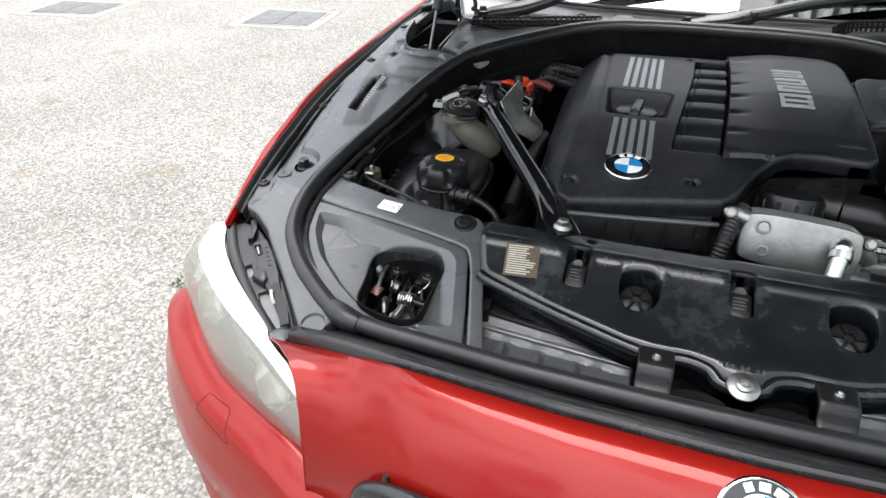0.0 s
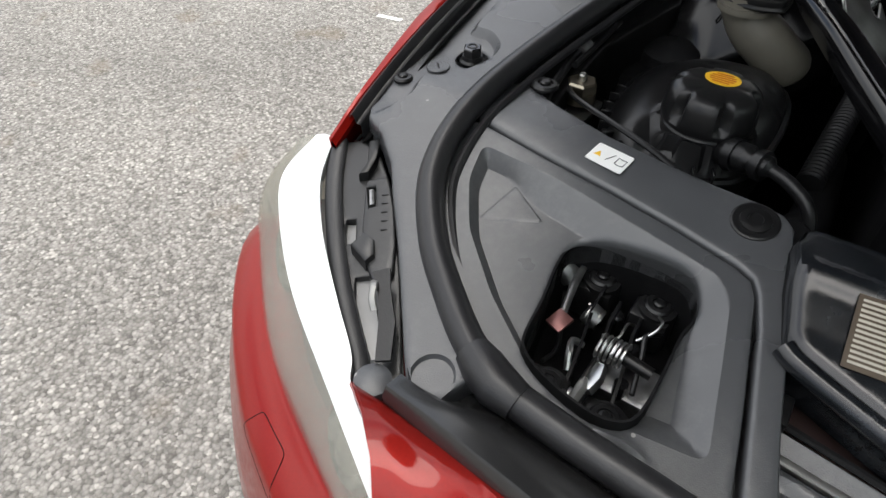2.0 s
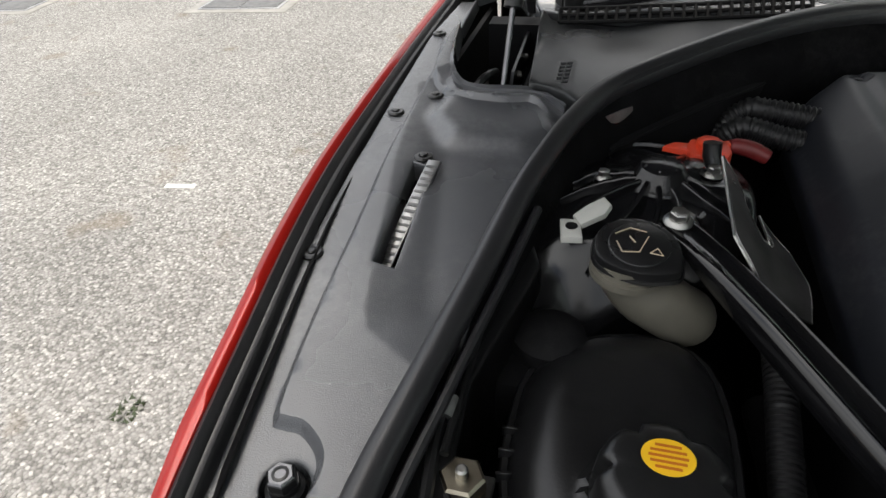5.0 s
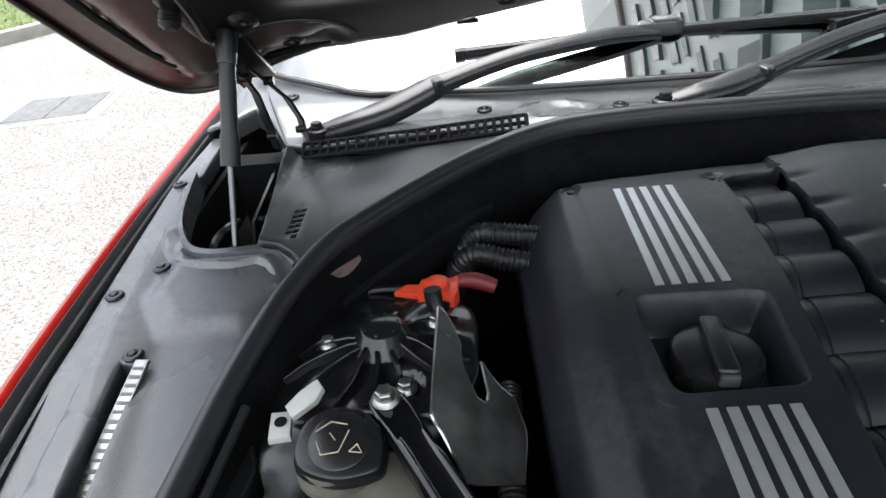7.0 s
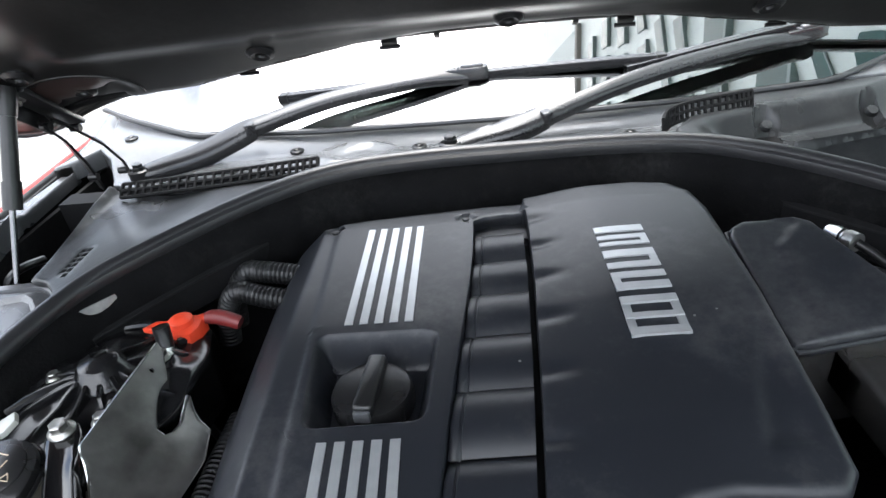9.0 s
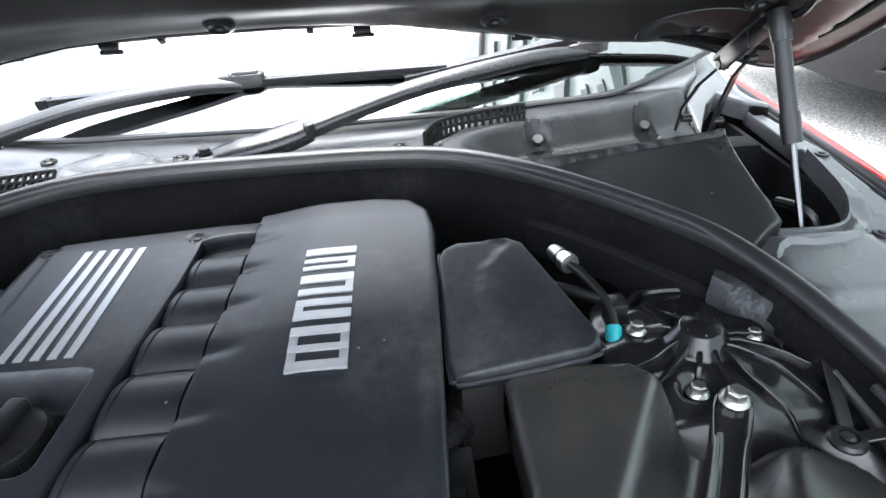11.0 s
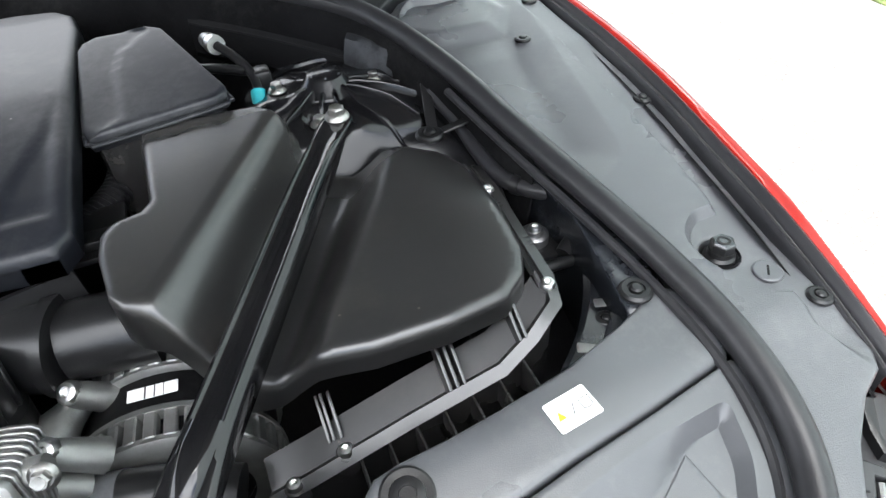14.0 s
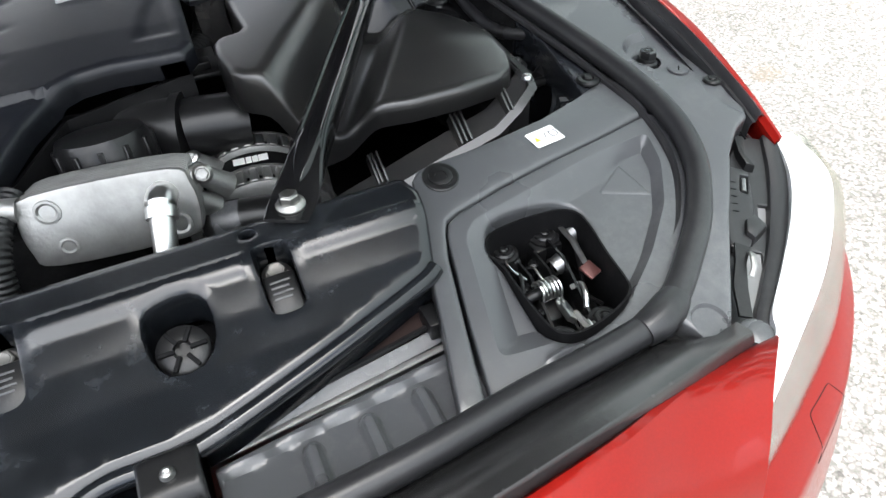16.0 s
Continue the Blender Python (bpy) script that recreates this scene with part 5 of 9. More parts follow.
def wheel(s):
    tyre = part("wheel", moved(revolve([(0.19, -0.11), (0.27, -0.115), (0.315, -0.10), (0.325, -0.06), (0.325, 0.06), (0.315, 0.10), (0.27, 0.115), (0.19, 0.11)], 48), Matrix.Translation((s * 0.79, 0.33, 0.325)) @ Matrix.Rotation(radians(90), 4, "Y")), TYRE, car, "black front tyre on an alloy wheel")
    part("rim", moved(revolve([(0, 0.06), (0.06, 0.07), (0.17, 0.085), (0.205, 0.10), (0.20, -0.10), (0, -0.08)], 40), Matrix.Translation((s * 0.79, 0.33, 0.325)) @ Matrix.Rotation(radians(90 * s), 4, "Y")), ALU, tyre, "alloy rim")


for _s in (-1, 1):
    wheel(_s)


# felt-covered bulkhead below the seal
def bulkhead():
    rings = []
    pts = [p for p in seal_path if p[1] > 0.06]
    c = np.array((0, 0.2))
    for x, y, z in pts:
        a = abs(x)
        out = smooth(0.5, 0.62, np.array([a]))[0]
        o = 0.012 * (1 - out)
        zb = 0.80
        ring = [(x, y - 0.004, z - 0.006), (x * 0.985, y - 0.018 - o * 0.3, z - 0.016), (x * 0.98, y - 0.026 - o, z - 0.045), (x * 0.975, y - 0.024 - o * 1.6, z - 0.075), (x * 0.975, y - 0.02 - o, z - 0.10), (x * 0.97, y - 0.03 - o, zb - 0.1)]
        rings.append(ring)
    return loft(rings)


bh = part("bulkhead", thicken(bulkhead(), 0.002), FELT, car, "black felt insulation on the bulkhead", 50)
for _s in (-1, 1):
    _rows = []
    for x, y, z in seal_path:
        if 0.345 < x < 0.535 and y > 0.3:
            _e = 0.006 if 0.36 < x < 0.52 else 0.0
            _rows.append([(_s * x * 0.978, y - 0.024 - 0.010, z - 0.046), (_s * x * 0.976, y - 0.032 - 0.010 - _e, z - 0.052), (_s * x * 0.974, y - 0.034 - 0.010 - _e, z - 0.09), (_s * x * 0.973, y - 0.024 - 0.010, z - 0.10)])
    part("padding", thicken(loft(_rows), 0.002), DEEP, bh, "raised black padding panel")
    part("padding_bead", tube([(r[1][0], r[1][1] - 0.001, r[1][2]) for r in _rows], 0.002, 6), DEEP, bh)
for x, z in ((-0.24, 0.905), (0.235, 0.9), (-0.02, 0.895)):
    place("push_rivet", RIVET, at((x, float(np.interp(abs(x), [0, 0.24, 0.32], [0.592, 0.578, 0.545])), z), (0, -1, 0.3)), bh, "black felt clip")


# ---- radiator cross member ----
def cross_member():
    ov = lambda cx: spline([(cx - 0.024, -0.244), (cx - 0.012, -0.236), (cx + 0.014, -0.235), (cx + 0.025, -0.246), (cx + 0.025, -0.272), (cx + 0.012, -0.292), (cx - 0.014, -0.292), (cx - 0.025, -0.27)], 2, True)
    sl = lambda cx: rounded([(cx - 0.0148, -0.212), (cx + 0.0148, -0.212), (cx + 0.0148, -0.275), (cx - 0.0148, -0.275)], 0.011, 5)
    half = [(0.352, -0.17), (0.357, -0.20), (0.350, -0.235), (0.337, -0.276), (0.325, -0.283), (0.29, -0.295), (0.22, -0.318), (0.135, -0.343), (0.10, -0.348), (0.06, -0.347), (0.035, -0.353), (0.02, -0.366)]
    outer = half + mirror(half)[::-1]
    zf = lambda P: np.interp(P[:, 1], [-0.37, -0.345, -0.30, -0.265, -0.238, -0.230, -0.225, -0.220, -0.213, -0.172], [0.799, 0.811, 0.821, 0.8325, 0.845, 0.8505, 0.8532, 0.8538, 0.8520, 0.8475])
    holes = [sl(0.21), sl(0.0), sl(-0.21), ov(0.125), ov(-0.125), circle(0.197, -0.190, 0.007, 12), circle(-0.197, -0.190, 0.007, 12)]
    folds = [([(x, y) for x in list(np.linspace(-0.34, 0.34, 120)) + list(np.linspace(0.34, -0.34, 120))], (0.0,)) for y in (-0.352, -0.345, -0.338, -0.308, -0.30, -0.292, -0.273, -0.265, -0.257, -0.246, -0.242, -0.238, -0.234, -0.230, -0.2275, -0.225, -0.2225, -0.220, -0.2165, -0.213, -0.209)]
    bm = sheet(outer, holes, zf, 0.008, 0.003, 0.009, skirt=0.032, rh=0.003, rings=folds)
    th = part("cross_member", bm, GLOSSBLACK, car, "glossy black steel radiator cross member with dust, scuffs and painted-in sky sheen", 30)
    for cx in (0.21, 0.0, -0.21):
        place("bolt", BOLT, at((cx, -0.2245, 0.822), (0, -0.35, 0.93)), th, "zinc hexagon bolt")
        part("tab", moved(box(-0.0135, 0.0135, -0.02, 0.02, -0.003, 0.003, 0.002), Matrix.Translation((cx, -0.252, 0.8245)) @ Matrix.Rotation(radians(24), 4, "X")), BLACK, th, "black plastic radiator mount tab")
        for i in range(4):
            part("tab_mark", moved(box(-0.009, 0.008 - 0.002 * (i % 2), -0.0008, 0.0008, 0.003, 0.0036, 0), Matrix.Translation((cx, -0.252, 0.8245)) @ Matrix.Rotation(radians(24), 4, "X") @ Matrix.Translation((0, 0.012 - i * 0.005, 0))), TRIM, th)
        # Near-black plate stands in for shade below the slot.
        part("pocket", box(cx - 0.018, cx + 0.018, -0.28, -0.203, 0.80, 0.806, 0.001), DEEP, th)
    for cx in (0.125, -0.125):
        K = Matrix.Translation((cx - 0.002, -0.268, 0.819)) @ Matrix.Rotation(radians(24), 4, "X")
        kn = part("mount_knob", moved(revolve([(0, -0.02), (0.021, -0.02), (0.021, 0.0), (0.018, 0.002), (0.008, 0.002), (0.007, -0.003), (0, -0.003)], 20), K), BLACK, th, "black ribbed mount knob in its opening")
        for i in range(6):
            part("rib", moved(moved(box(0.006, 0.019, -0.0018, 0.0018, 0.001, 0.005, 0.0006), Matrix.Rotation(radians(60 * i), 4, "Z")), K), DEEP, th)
        # Oval opening: its shade is a near-black plate too.
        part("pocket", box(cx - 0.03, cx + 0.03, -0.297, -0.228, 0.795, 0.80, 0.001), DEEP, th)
    # rolled front edge
    edge = spline([(x, y - 0.001, float(zf(np.array([[x, y]]))[0]) - 0.008) for x, y in half[3:]] + [(-x, y - 0.001, float(zf(np.array([[x, y]]))[0]) - 0.008) for x, y in half[3:][::-1]], 4)
    part("rolled_edge", tube(edge, 0.0085, 10), GLOSSBLACK, th)
    M = Matrix.Translation((-0.2845, -0.2535, 0.8400)) @ Matrix.Rotation(radians(6), 4, "Z") @ Matrix.Rotation(radians(24), 4, "X")
    lab = part("label", moved(box(-0.0235, 0.0235, -0.0265, 0.0265, 0, 0.0006, 0.0002, 1), M), DARKLABEL, th, "small gold and white data label")
    rnd = random.Random(4)
    for i in range(13):
        w = rnd.uniform(0.012, 0.0205) if i else 0.017
        part("label_line", moved(box(-0.0205, -0.0205 + 2 * w, -0.0009, 0.0009, 0.0006, 0.0009, 0), M @ Matrix.Translation((0, 0.0225 - i * 0.0037, 0))), LABELINK, lab)
    # centre catch and brackets in front
    part("catch_bolt", moved(merge(revolve([(0, 0), (0.018, 0), (0.018, 0.003), (0.013, 0.005), (0, 0.005)], 22), revolve([(0, 0.005), (0.0095, 0.005), (0.0095, 0.009), (0.006, 0.0105), (0.004, 0.007), (0, 0.007)], 16)), Matrix.Translation((0.0, -0.374, 0.802)) @ Matrix.Rotation(radians(18), 4, "X")), DULLSTEEL, th, "round steel catch bolt")
    for x in (-0.097, 0.097):
        b = part("bracket", moved(sheet([(-0.021, -0.03), (0.021, -0.03), (0.021, 0.03), (-0.021, 0.03)], [], lambda P: 0 * P[:, 0] - 0.02 * smooth(0.0, -0.02, P[:, 1]), 0.006, 0.003, 0.003, skirt=0.03), Matrix.Translation((x, -0.378, 0.811)) @ Matrix.Rotation(radians(6), 4, "X")), BLACK, th, "black plastic bracket with a screw")
        place("torx_screw", SCREW, at((x, -0.366, 0.8125), s=0.8), b)
    for x in (-0.048, 0.048):
        part("duct_lobe", moved(revolve([(0, 0.0), (0.036, -0.006), (0.042, -0.03), (0.042, -0.07)], 20), Matrix.Translation((x, -0.40, 0.792)) @ Matrix.Diagonal((1, 0.6, 1, 1))), BLACK, th)
    return th


cross_member()


def front_tray():
    X = lambda s, *p: (s * p[0], p[1], p[2])
    for s in (-1, 1):
        outer = [(s * x, y) for x, y in ((0.345, -0.41), (0.34, -0.33), (0.12, -0.352), (0.12, -0.425))]
        if s < 0:
            outer = outer[::-1]
        ribs = (0.19, 0.237, 0.284, 0.33)

        def zf(P):
            a = np.abs(P[:, 0])
            y = P[:, 1]
            z = np.full(len(P), 0.770)
            for r in ribs:
                q = np.hypot((a - r) / 0.0095, np.maximum(0, y - (-0.366 + (a - 0.237) * 0.1)) / 0.012)
                z = z + 0.011 * (1 - smooth(0.25, 1.0, q))
            yb = -0.346 + (a - 0.237) * 0.1
            return z + 0.006 * smooth(-0.006, 0.0, y - yb)

        ys = list(np.linspace(-0.408, -0.356, 22))
        lines = [([(s * (r + d), y) for y in ys + ys[::-1]], (0.0,)) for r in ribs[:3] for d in (-0.0098, -0.0078, -0.0058, -0.0035, 0.0, 0.0035, 0.0058, 0.0078, 0.0098)]
        th = part("front_tray", sheet(outer, [], zf, 0.0045, 0.003, 0.003, skirt=0.02, rings=lines), TRIM_IN, car, "grey plastic tray with short moulded ribs", 30)
        part("bright_bar", tube([X(s, 0.345, -0.318, 0.768), X(s, 0.12, -0.340, 0.768)], 0.0035, 8, squash=0.5), ALU, th, "bright aluminium radiator edge")
        part("slat", thicken(loft([[X(s, 0.34, -0.30, 0.772), X(s, 0.34, -0.312, 0.766)], [X(s, 0.14, -0.327, 0.772), X(s, 0.14, -0.337, 0.766)]]), 0.003), TRIM, th)
        part("slat", thicken(loft([[X(s, 0.34, -0.268, 0.774), X(s, 0.34, -0.294, 0.768)], [X(s, 0.19, -0.30, 0.774), X(s, 0.19, -0.32, 0.768)]]), 0.003), HOODFLANGE, th, "brown-grey metal rail")
        part("slat", tube([X(s, 0.34, -0.297, 0.777), X(s, 0.18, -0.322, 0.777)], 0.003, 6), BLACK, th)
        part("stop_block", box(min(s * 0.315, s * 0.338), max(s * 0.315, s * 0.338), -0.312, -0.285, 0.765, 0.79, 0.002), BLACK, th)


front_tray()


# ---- engine cover ----
EC_OUT = [(-0.245, -0.102), (-0.02, -0.058), (0.0, -0.034), (0.03, 0.03), (0.055, 0.065), (0.085, 0.082), (0.12, 0.087), (0.17, 0.083), (0.198, 0.083), (0.211, 0.10), (0.217, 0.30), (0.222, 0.46), (0.216, 0.505), (0.195, 0.538), (0.15, 0.549), (-0.05, 0.546), (-0.19, 0.533), (-0.265, 0.52), (-0.305, 0.495), (-0.320, 0.45), (-0.318, 0.2), (-0.313, 0.02), (-0.30, -0.045), (-0.268, -0.092)]
RUN_Y = [0.478, 0.416, 0.352, 0.284, 0.212, 0.140, 0.070]


CAPREC = rounded([(-0.229, 0.289), (-0.099, 0.287), (-0.110, 0.171), (-0.222, 0.168)][::-1], 0.016)
SLIT_X = prof(RUN_Y[::-1], [-0.021, -0.015, -0.009, -0.004, 0.001, 0.004, 0.006])
LEFT_X = prof(RUN_Y[::-1], [-0.098, -0.091, -0.083, -0.074, -0.066, -0.060, -0.057])


def cover_z(P):
    x, y = P[:, 0], P[:, 1]
    z0 = np.interp(y, [-0.11, -0.05, 0.0, 0.15, 0.3, 0.5, 0.55], [0.862, 0.877, 0.885, 0.906, 0.917, 0.921, 0.918])
    xr, xl = SLIT_X(y), LEFT_X(y)
    on = smooth(0.066, 0.072, y)
    plateau = 0.008 * smooth(xr - 0.0006, xr + 0.0006, x) * on + (0.020 - 0.008 * on) * smooth(-0.01, 0.10, x) * smooth(0.05, 0.35, y)
    z = z0 + plateau
    z = z - 0.75 * np.clip(-0.262 + 0.01 * (y - 0.2) - x, 0, 0.05) - 0.02 * smooth(-0.290, -0.325, x)
    z = z - 0.0035 * smooth(-0.236, -0.243, x - 0.02 * (0.5 - y)) * smooth(-0.02, 0.06, y)
    dip = np.zeros(len(P))
    for yc in RUN_Y:
        dip = np.maximum(dip, np.exp(-((y - yc) / 0.0085) ** 2))
    z = z - 0.0045 * dip * smooth(xr - 0.004, xr, x) * (1 - smooth(xr - 0.005, xr + 0.048, x))
    d = sdist(P, CAPREC)
    z = z - 0.040 * (1 - smooth(-0.017, 0.0, d))
    for cx, cy in ((-0.251, -0.055), (-0.068, -0.02)):
        q = np.hypot((x - cx) / 1.3, y - cy)
        z = z - 0.006 * (1 - smooth(0.008, 0.011, q))
    for cx, cy in ((-0.245, 0.508), (-0.07, 0.512)):
        z = z - 0.005 * (1 - smooth(0.009, 0.012, np.hypot(x - cx, y - cy)))
    # curved dish on the right-hand panel
    z = z - 0.003 * (1 - smooth(-0.01, 0.002, sdist(P, [(0.15, 0.12), (0.20, 0.12), (0.205, 0.30), (0.19, 0.24), (0.165, 0.18)])))
    return z


def cz(x, y):
    return float(cover_z(np.array([[x, y]]))[0])


WINDOW = [(float(LEFT_X(y)) - 0.003, float(y)) for y in np.linspace(0.068, 0.50, 60)] + [(-0.045, 0.509), (-0.02, 0.513), (0.004, 0.512)] + [(float(SLIT_X(y)) + 0.0015, float(y)) for y in np.linspace(0.503, 0.068, 100)]
RUN_LINES = [([(float(SLIT_X(y)) + o, y + q), (float(SLIT_X(y)) + 0.05, y + q)], (0.0,)) for y in RUN_Y for q in (-0.012, -0.006, -0.003, 0.0, 0.003, 0.006, 0.012) for o in (0.004,)]
cover = part("engine_cover", sheet(EC_OUT, [WINDOW], cover_z, 0.0050, 0.003, 0.008, rh=0.0025, rings=RUN_LINES + [(CAPREC, (0.0, 0.002, 0.005, 0.009, 0.013, 0.017, -0.002, -0.005, -0.009, -0.013, -0.017))], skirt=0.020), COVER, car, "large matt black engine cover with silver stripes", 32)


def runner(i):
    a, b = RUN_Y[i + 1], RUN_Y[i]
    ym = (a + b) / 2
    z0 = float(np.interp(ym, [0.0, 0.15, 0.3, 0.5, 0.55], [0.885, 0.906, 0.917, 0.921, 0.918]))
    slope = float(np.interp(ym, [0.0, 0.15, 0.3, 0.5], [0.14, 0.10, 0.05, 0.01]))
    rings = []
    for u, dz, k in ((0.0, -0.020, 1.0), (0.0, -0.0045, 0.94), (0.0012, -0.0030, 0.97), (0.004, -0.0022, 1.0), (0.0085, -0.0020, 1.0), (0.0095, -0.0034, 1.0), (0.0110, -0.0034, 1.0), (0.0120, -0.0016, 1.0), (0.03, -0.0008, 1.0), (None, 0.0, 1.0)):
        ring = []
        for t in np.linspace(0, 1, 21):
            y = a + (b - a) * t
            x = float(SLIT_X(y)) - 0.0050 if u is None else float(LEFT_X(y)) - 0.0025 + u
            arch = max(0.0, 1 - abs(2 * t - 1) ** 2.4)
            ring.append((x, ym + (y - ym) * 0.994, z0 + slope * (y - ym) + dz - 0.0110 * (1 - arch * k)))
        rings.append(ring)
    end = [(x, y, z - 0.02) for x, y, z in rings[-1]]
    return part("runner", loft(rings + [end]), COVER, cover, "rounded intake runner of the cover", 50)


for _i in range(6):
    runner(_i)
_zp = cz(-0.09, 0.50) - 0.017
part("runner_floor", prism([(-0.066, 0.474), (0.008, 0.474), (0.008, 0.515), (-0.03, 0.516), (-0.066, 0.505)], _zp - 0.01, _zp), COVER, cover)
# Sheet under the runners, near black so the slits show painted shade.
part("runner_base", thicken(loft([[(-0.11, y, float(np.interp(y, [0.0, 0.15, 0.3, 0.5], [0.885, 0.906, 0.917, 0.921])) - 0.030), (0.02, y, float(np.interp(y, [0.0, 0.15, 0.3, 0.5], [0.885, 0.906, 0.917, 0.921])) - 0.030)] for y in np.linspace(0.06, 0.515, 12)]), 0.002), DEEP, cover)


def cover_strip(poly_lines, z_lift, name, label=""):
    """A thin raised inlay that follows the cover; lines run along y: (x0, x1, y0, y1, lean)."""
    for x0, x1, y0, y1, lean in poly_lines:
        n = max(2, int((y1 - y0) / 0.012))
        rings = []
        for i in range(n + 1):
            y = y0 + (y1 - y0) * i / n
            o = lean * (y - y0)
            zz = max(cz(x0 + o, y), cz(x1 + o, y))
            rings.append([(x0 + o, y, zz - 0.001), (x0 + o + 0.0003, y, zz + z_lift), (x1 + o - 0.0003, y, zz + z_lift), (x1 + o, y, zz - 0.001)])
        part(name, loft(rings, True, True), SILVER, cover, label)


cover_strip([(-0.2005 + i * 0.0158, -0.2005 + i * 0.0158 + 0.0092, 0.300, 0.494, 0.02) for i in range(5)], 0.0012, "stripe", "brushed silver stripe")
cover_strip([(-0.2035 + i * 0.0158, -0.2035 + i * 0.0158 + 0.0095, 0.034 + abs(i - 2) * -0.004 + (0.004 if i == 2 else 0), 0.153, 0.0) for i in range(5)], 0.0012, "stripe", "brushed silver stripe")
rd = roundel(cover, Vector((-0.165, -0.004, cz(-0.165, -0.004) + 0.0005)), (0, -0.14, 0.99), 0.0375, "blue and white round enamel badge")
roundel_marks(rd, 0.0375)


def brand_bars():
    """Plain silver shapes in place of the maker's name."""
    segs = []
    for y0, y1 in ((0.238, 0.250), (0.261, 0.269), (0.281, 0.292), (0.302, 0.314), (0.322, 0.332), (0.340, 0.350), (0.360, 0.374), (0.384, 0.391), (0.397, 0.405), (0.412, 0.425)):
        segs.append((y0, y1))
    for y0, y1 in segs:
        rings = []
        for i in range(5):
            x = 0.079 + 0.0545 * i / 4
            zz = max(cz(x, y0), cz(x, y1))
            rings.append([(x, y0, zz - 0.001), (x, y0 + 0.0003, zz + 0.0014), (x, y1 - 0.0003, zz + 0.0014), (x, y1, zz - 0.001)])
        part("emblem_bar", loft(rings, True, True), SILVER, cover, "plain silver emblem bar")
    for (y0, y1), x in (((0.238, 0.292), 0.079), ((0.238, 0.292), 0.1255), ((0.302, 0.332), 0.079), ((0.340, 0.374), 0.1255), ((0.384, 0.405), 0.1255)):
        zz = max(cz(x, y0), cz(x + 0.008, y1))
        part("emblem_bar", prism([(x, y0), (x + 0.008, y0), (x + 0.008, y1), (x, y1)], lambda a, b: cz(a, b) - 0.001, lambda a, b: cz(a, b) + 0.0014), SILVER, cover, "plain silver emblem bar")


brand_bars()
for x, y in ((-0.245, 0.508), (-0.07, 0.512)):
    place("cover_screw", RIVET, at((x, y, cz(x, y) - 0.001), s=0.85), cover, "sunken cover screw")
for x, y in ((-0.251, -0.055), (-0.068, -0.02)):
    place("cover_screw", RIVET, at((x, y, cz(x, y)), (0, -0.2, 1), s=0.8), cover, "sunken cover screw")


def oil_cap():
    c = Matrix.Translation((-0.166, 0.226, 0.872))
    body = []
    n = 48
    th = part("oil_filler_cap", moved(revolve([(0, 0), (0.034, 0), (0.0395, 0.004), (0.0395, 0.020), (0.037, 0.025), (0.030, 0.027), (0, 0.027)], n), c), BLACK, car, "black round oil filler cap with a grip bar")
    grip = prism(rounded([(-0.037, -0.0095), (0.037, -0.0095), (0.037, 0.0095), (-0.037, 0.0095)], 0.006, 4), 0.018, 0.037, 0.004, 3)
    part("grip", moved(moved(grip, Matrix.Rotation(radians(84), 4, "Z")), c), BLACK, th)
    part("pointer", moved(moved(box(-0.008, 0.008, -0.0405, -0.036, 0.021, 0.033, 0.0015), Matrix.Rotation(radians(-6), 4, "Z")), c), TRIM_IN, th)
    for a in (-40, 40, 140, 220):
        part("notch_rib", moved(moved(box(0.037, 0.0405, -0.003, 0.003, 0.006, 0.021, 0.001), Matrix.Rotation(radians(a), 4, "Z")), c), BLACK, th)


oil_cap()
# apron below the front edge of the cover
apron = [[(-0.30, 0.0, 0.862), (-0.295, -0.005, 0.80)], [(-0.258, -0.098, 0.850), (-0.25, -0.115, 0.80)], [(-0.03, -0.056, 0.846), (-0.03, -0.07, 0.79)], [(0.01, -0.01, 0.85), (0.0, -0.02, 0.79)], [(0.06, 0.075, 0.86), (0.05, 0.07, 0.78)], [(0.2, 0.09, 0.875), (0.2, 0.10, 0.78)]]
ap = part("engine_block", thicken(loft([spline(r, 1) for r in apron]), 0.004), BLACK, car, "dark engine block and timing cover below the cover")
part("edge_lip", tube(spline([(-0.262, -0.108, 0.842), (-0.14, -0.088, 0.840), (-0.02, -0.066, 0.838)], 5), 0.004, 8), TRIM, ap)
for i in range(5):
    part("rib", box(-0.23 + i * 0.045, -0.226 + i * 0.045, -0.125 + i * 0.008, -0.09 + i * 0.008, 0.79, 0.828, 0.001), BLACK, ap)
# Filler box, its near black put in for shade beneath the cover.
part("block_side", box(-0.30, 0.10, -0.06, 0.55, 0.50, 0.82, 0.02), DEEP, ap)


# ---- air box ----
AB_OUT = [(0.268, 0.256), (0.383, 0.243), (0.405, 0.222), (0.432, 0.19), (0.455, 0.172), (0.485, 0.176), (0.517, 0.172), (0.555, 0.155), (0.566, 0.12), (0.557, 0.03), (0.545, -0.04), (0.532, -0.066), (0.51, -0.082), (0.46, -0.088), (0.40, -0.087), (0.365, -0.08), (0.342, -0.066), (0.325, -0.060), (0.305, -0.048), (0.28, -0.026), (0.245, -0.004), (0.236, 0.01), (0.229, 0.06), (0.231, 0.092), (0.244, 0.102), (0.262, 0.106), (0.270, 0.118), (0.268, 0.20)]


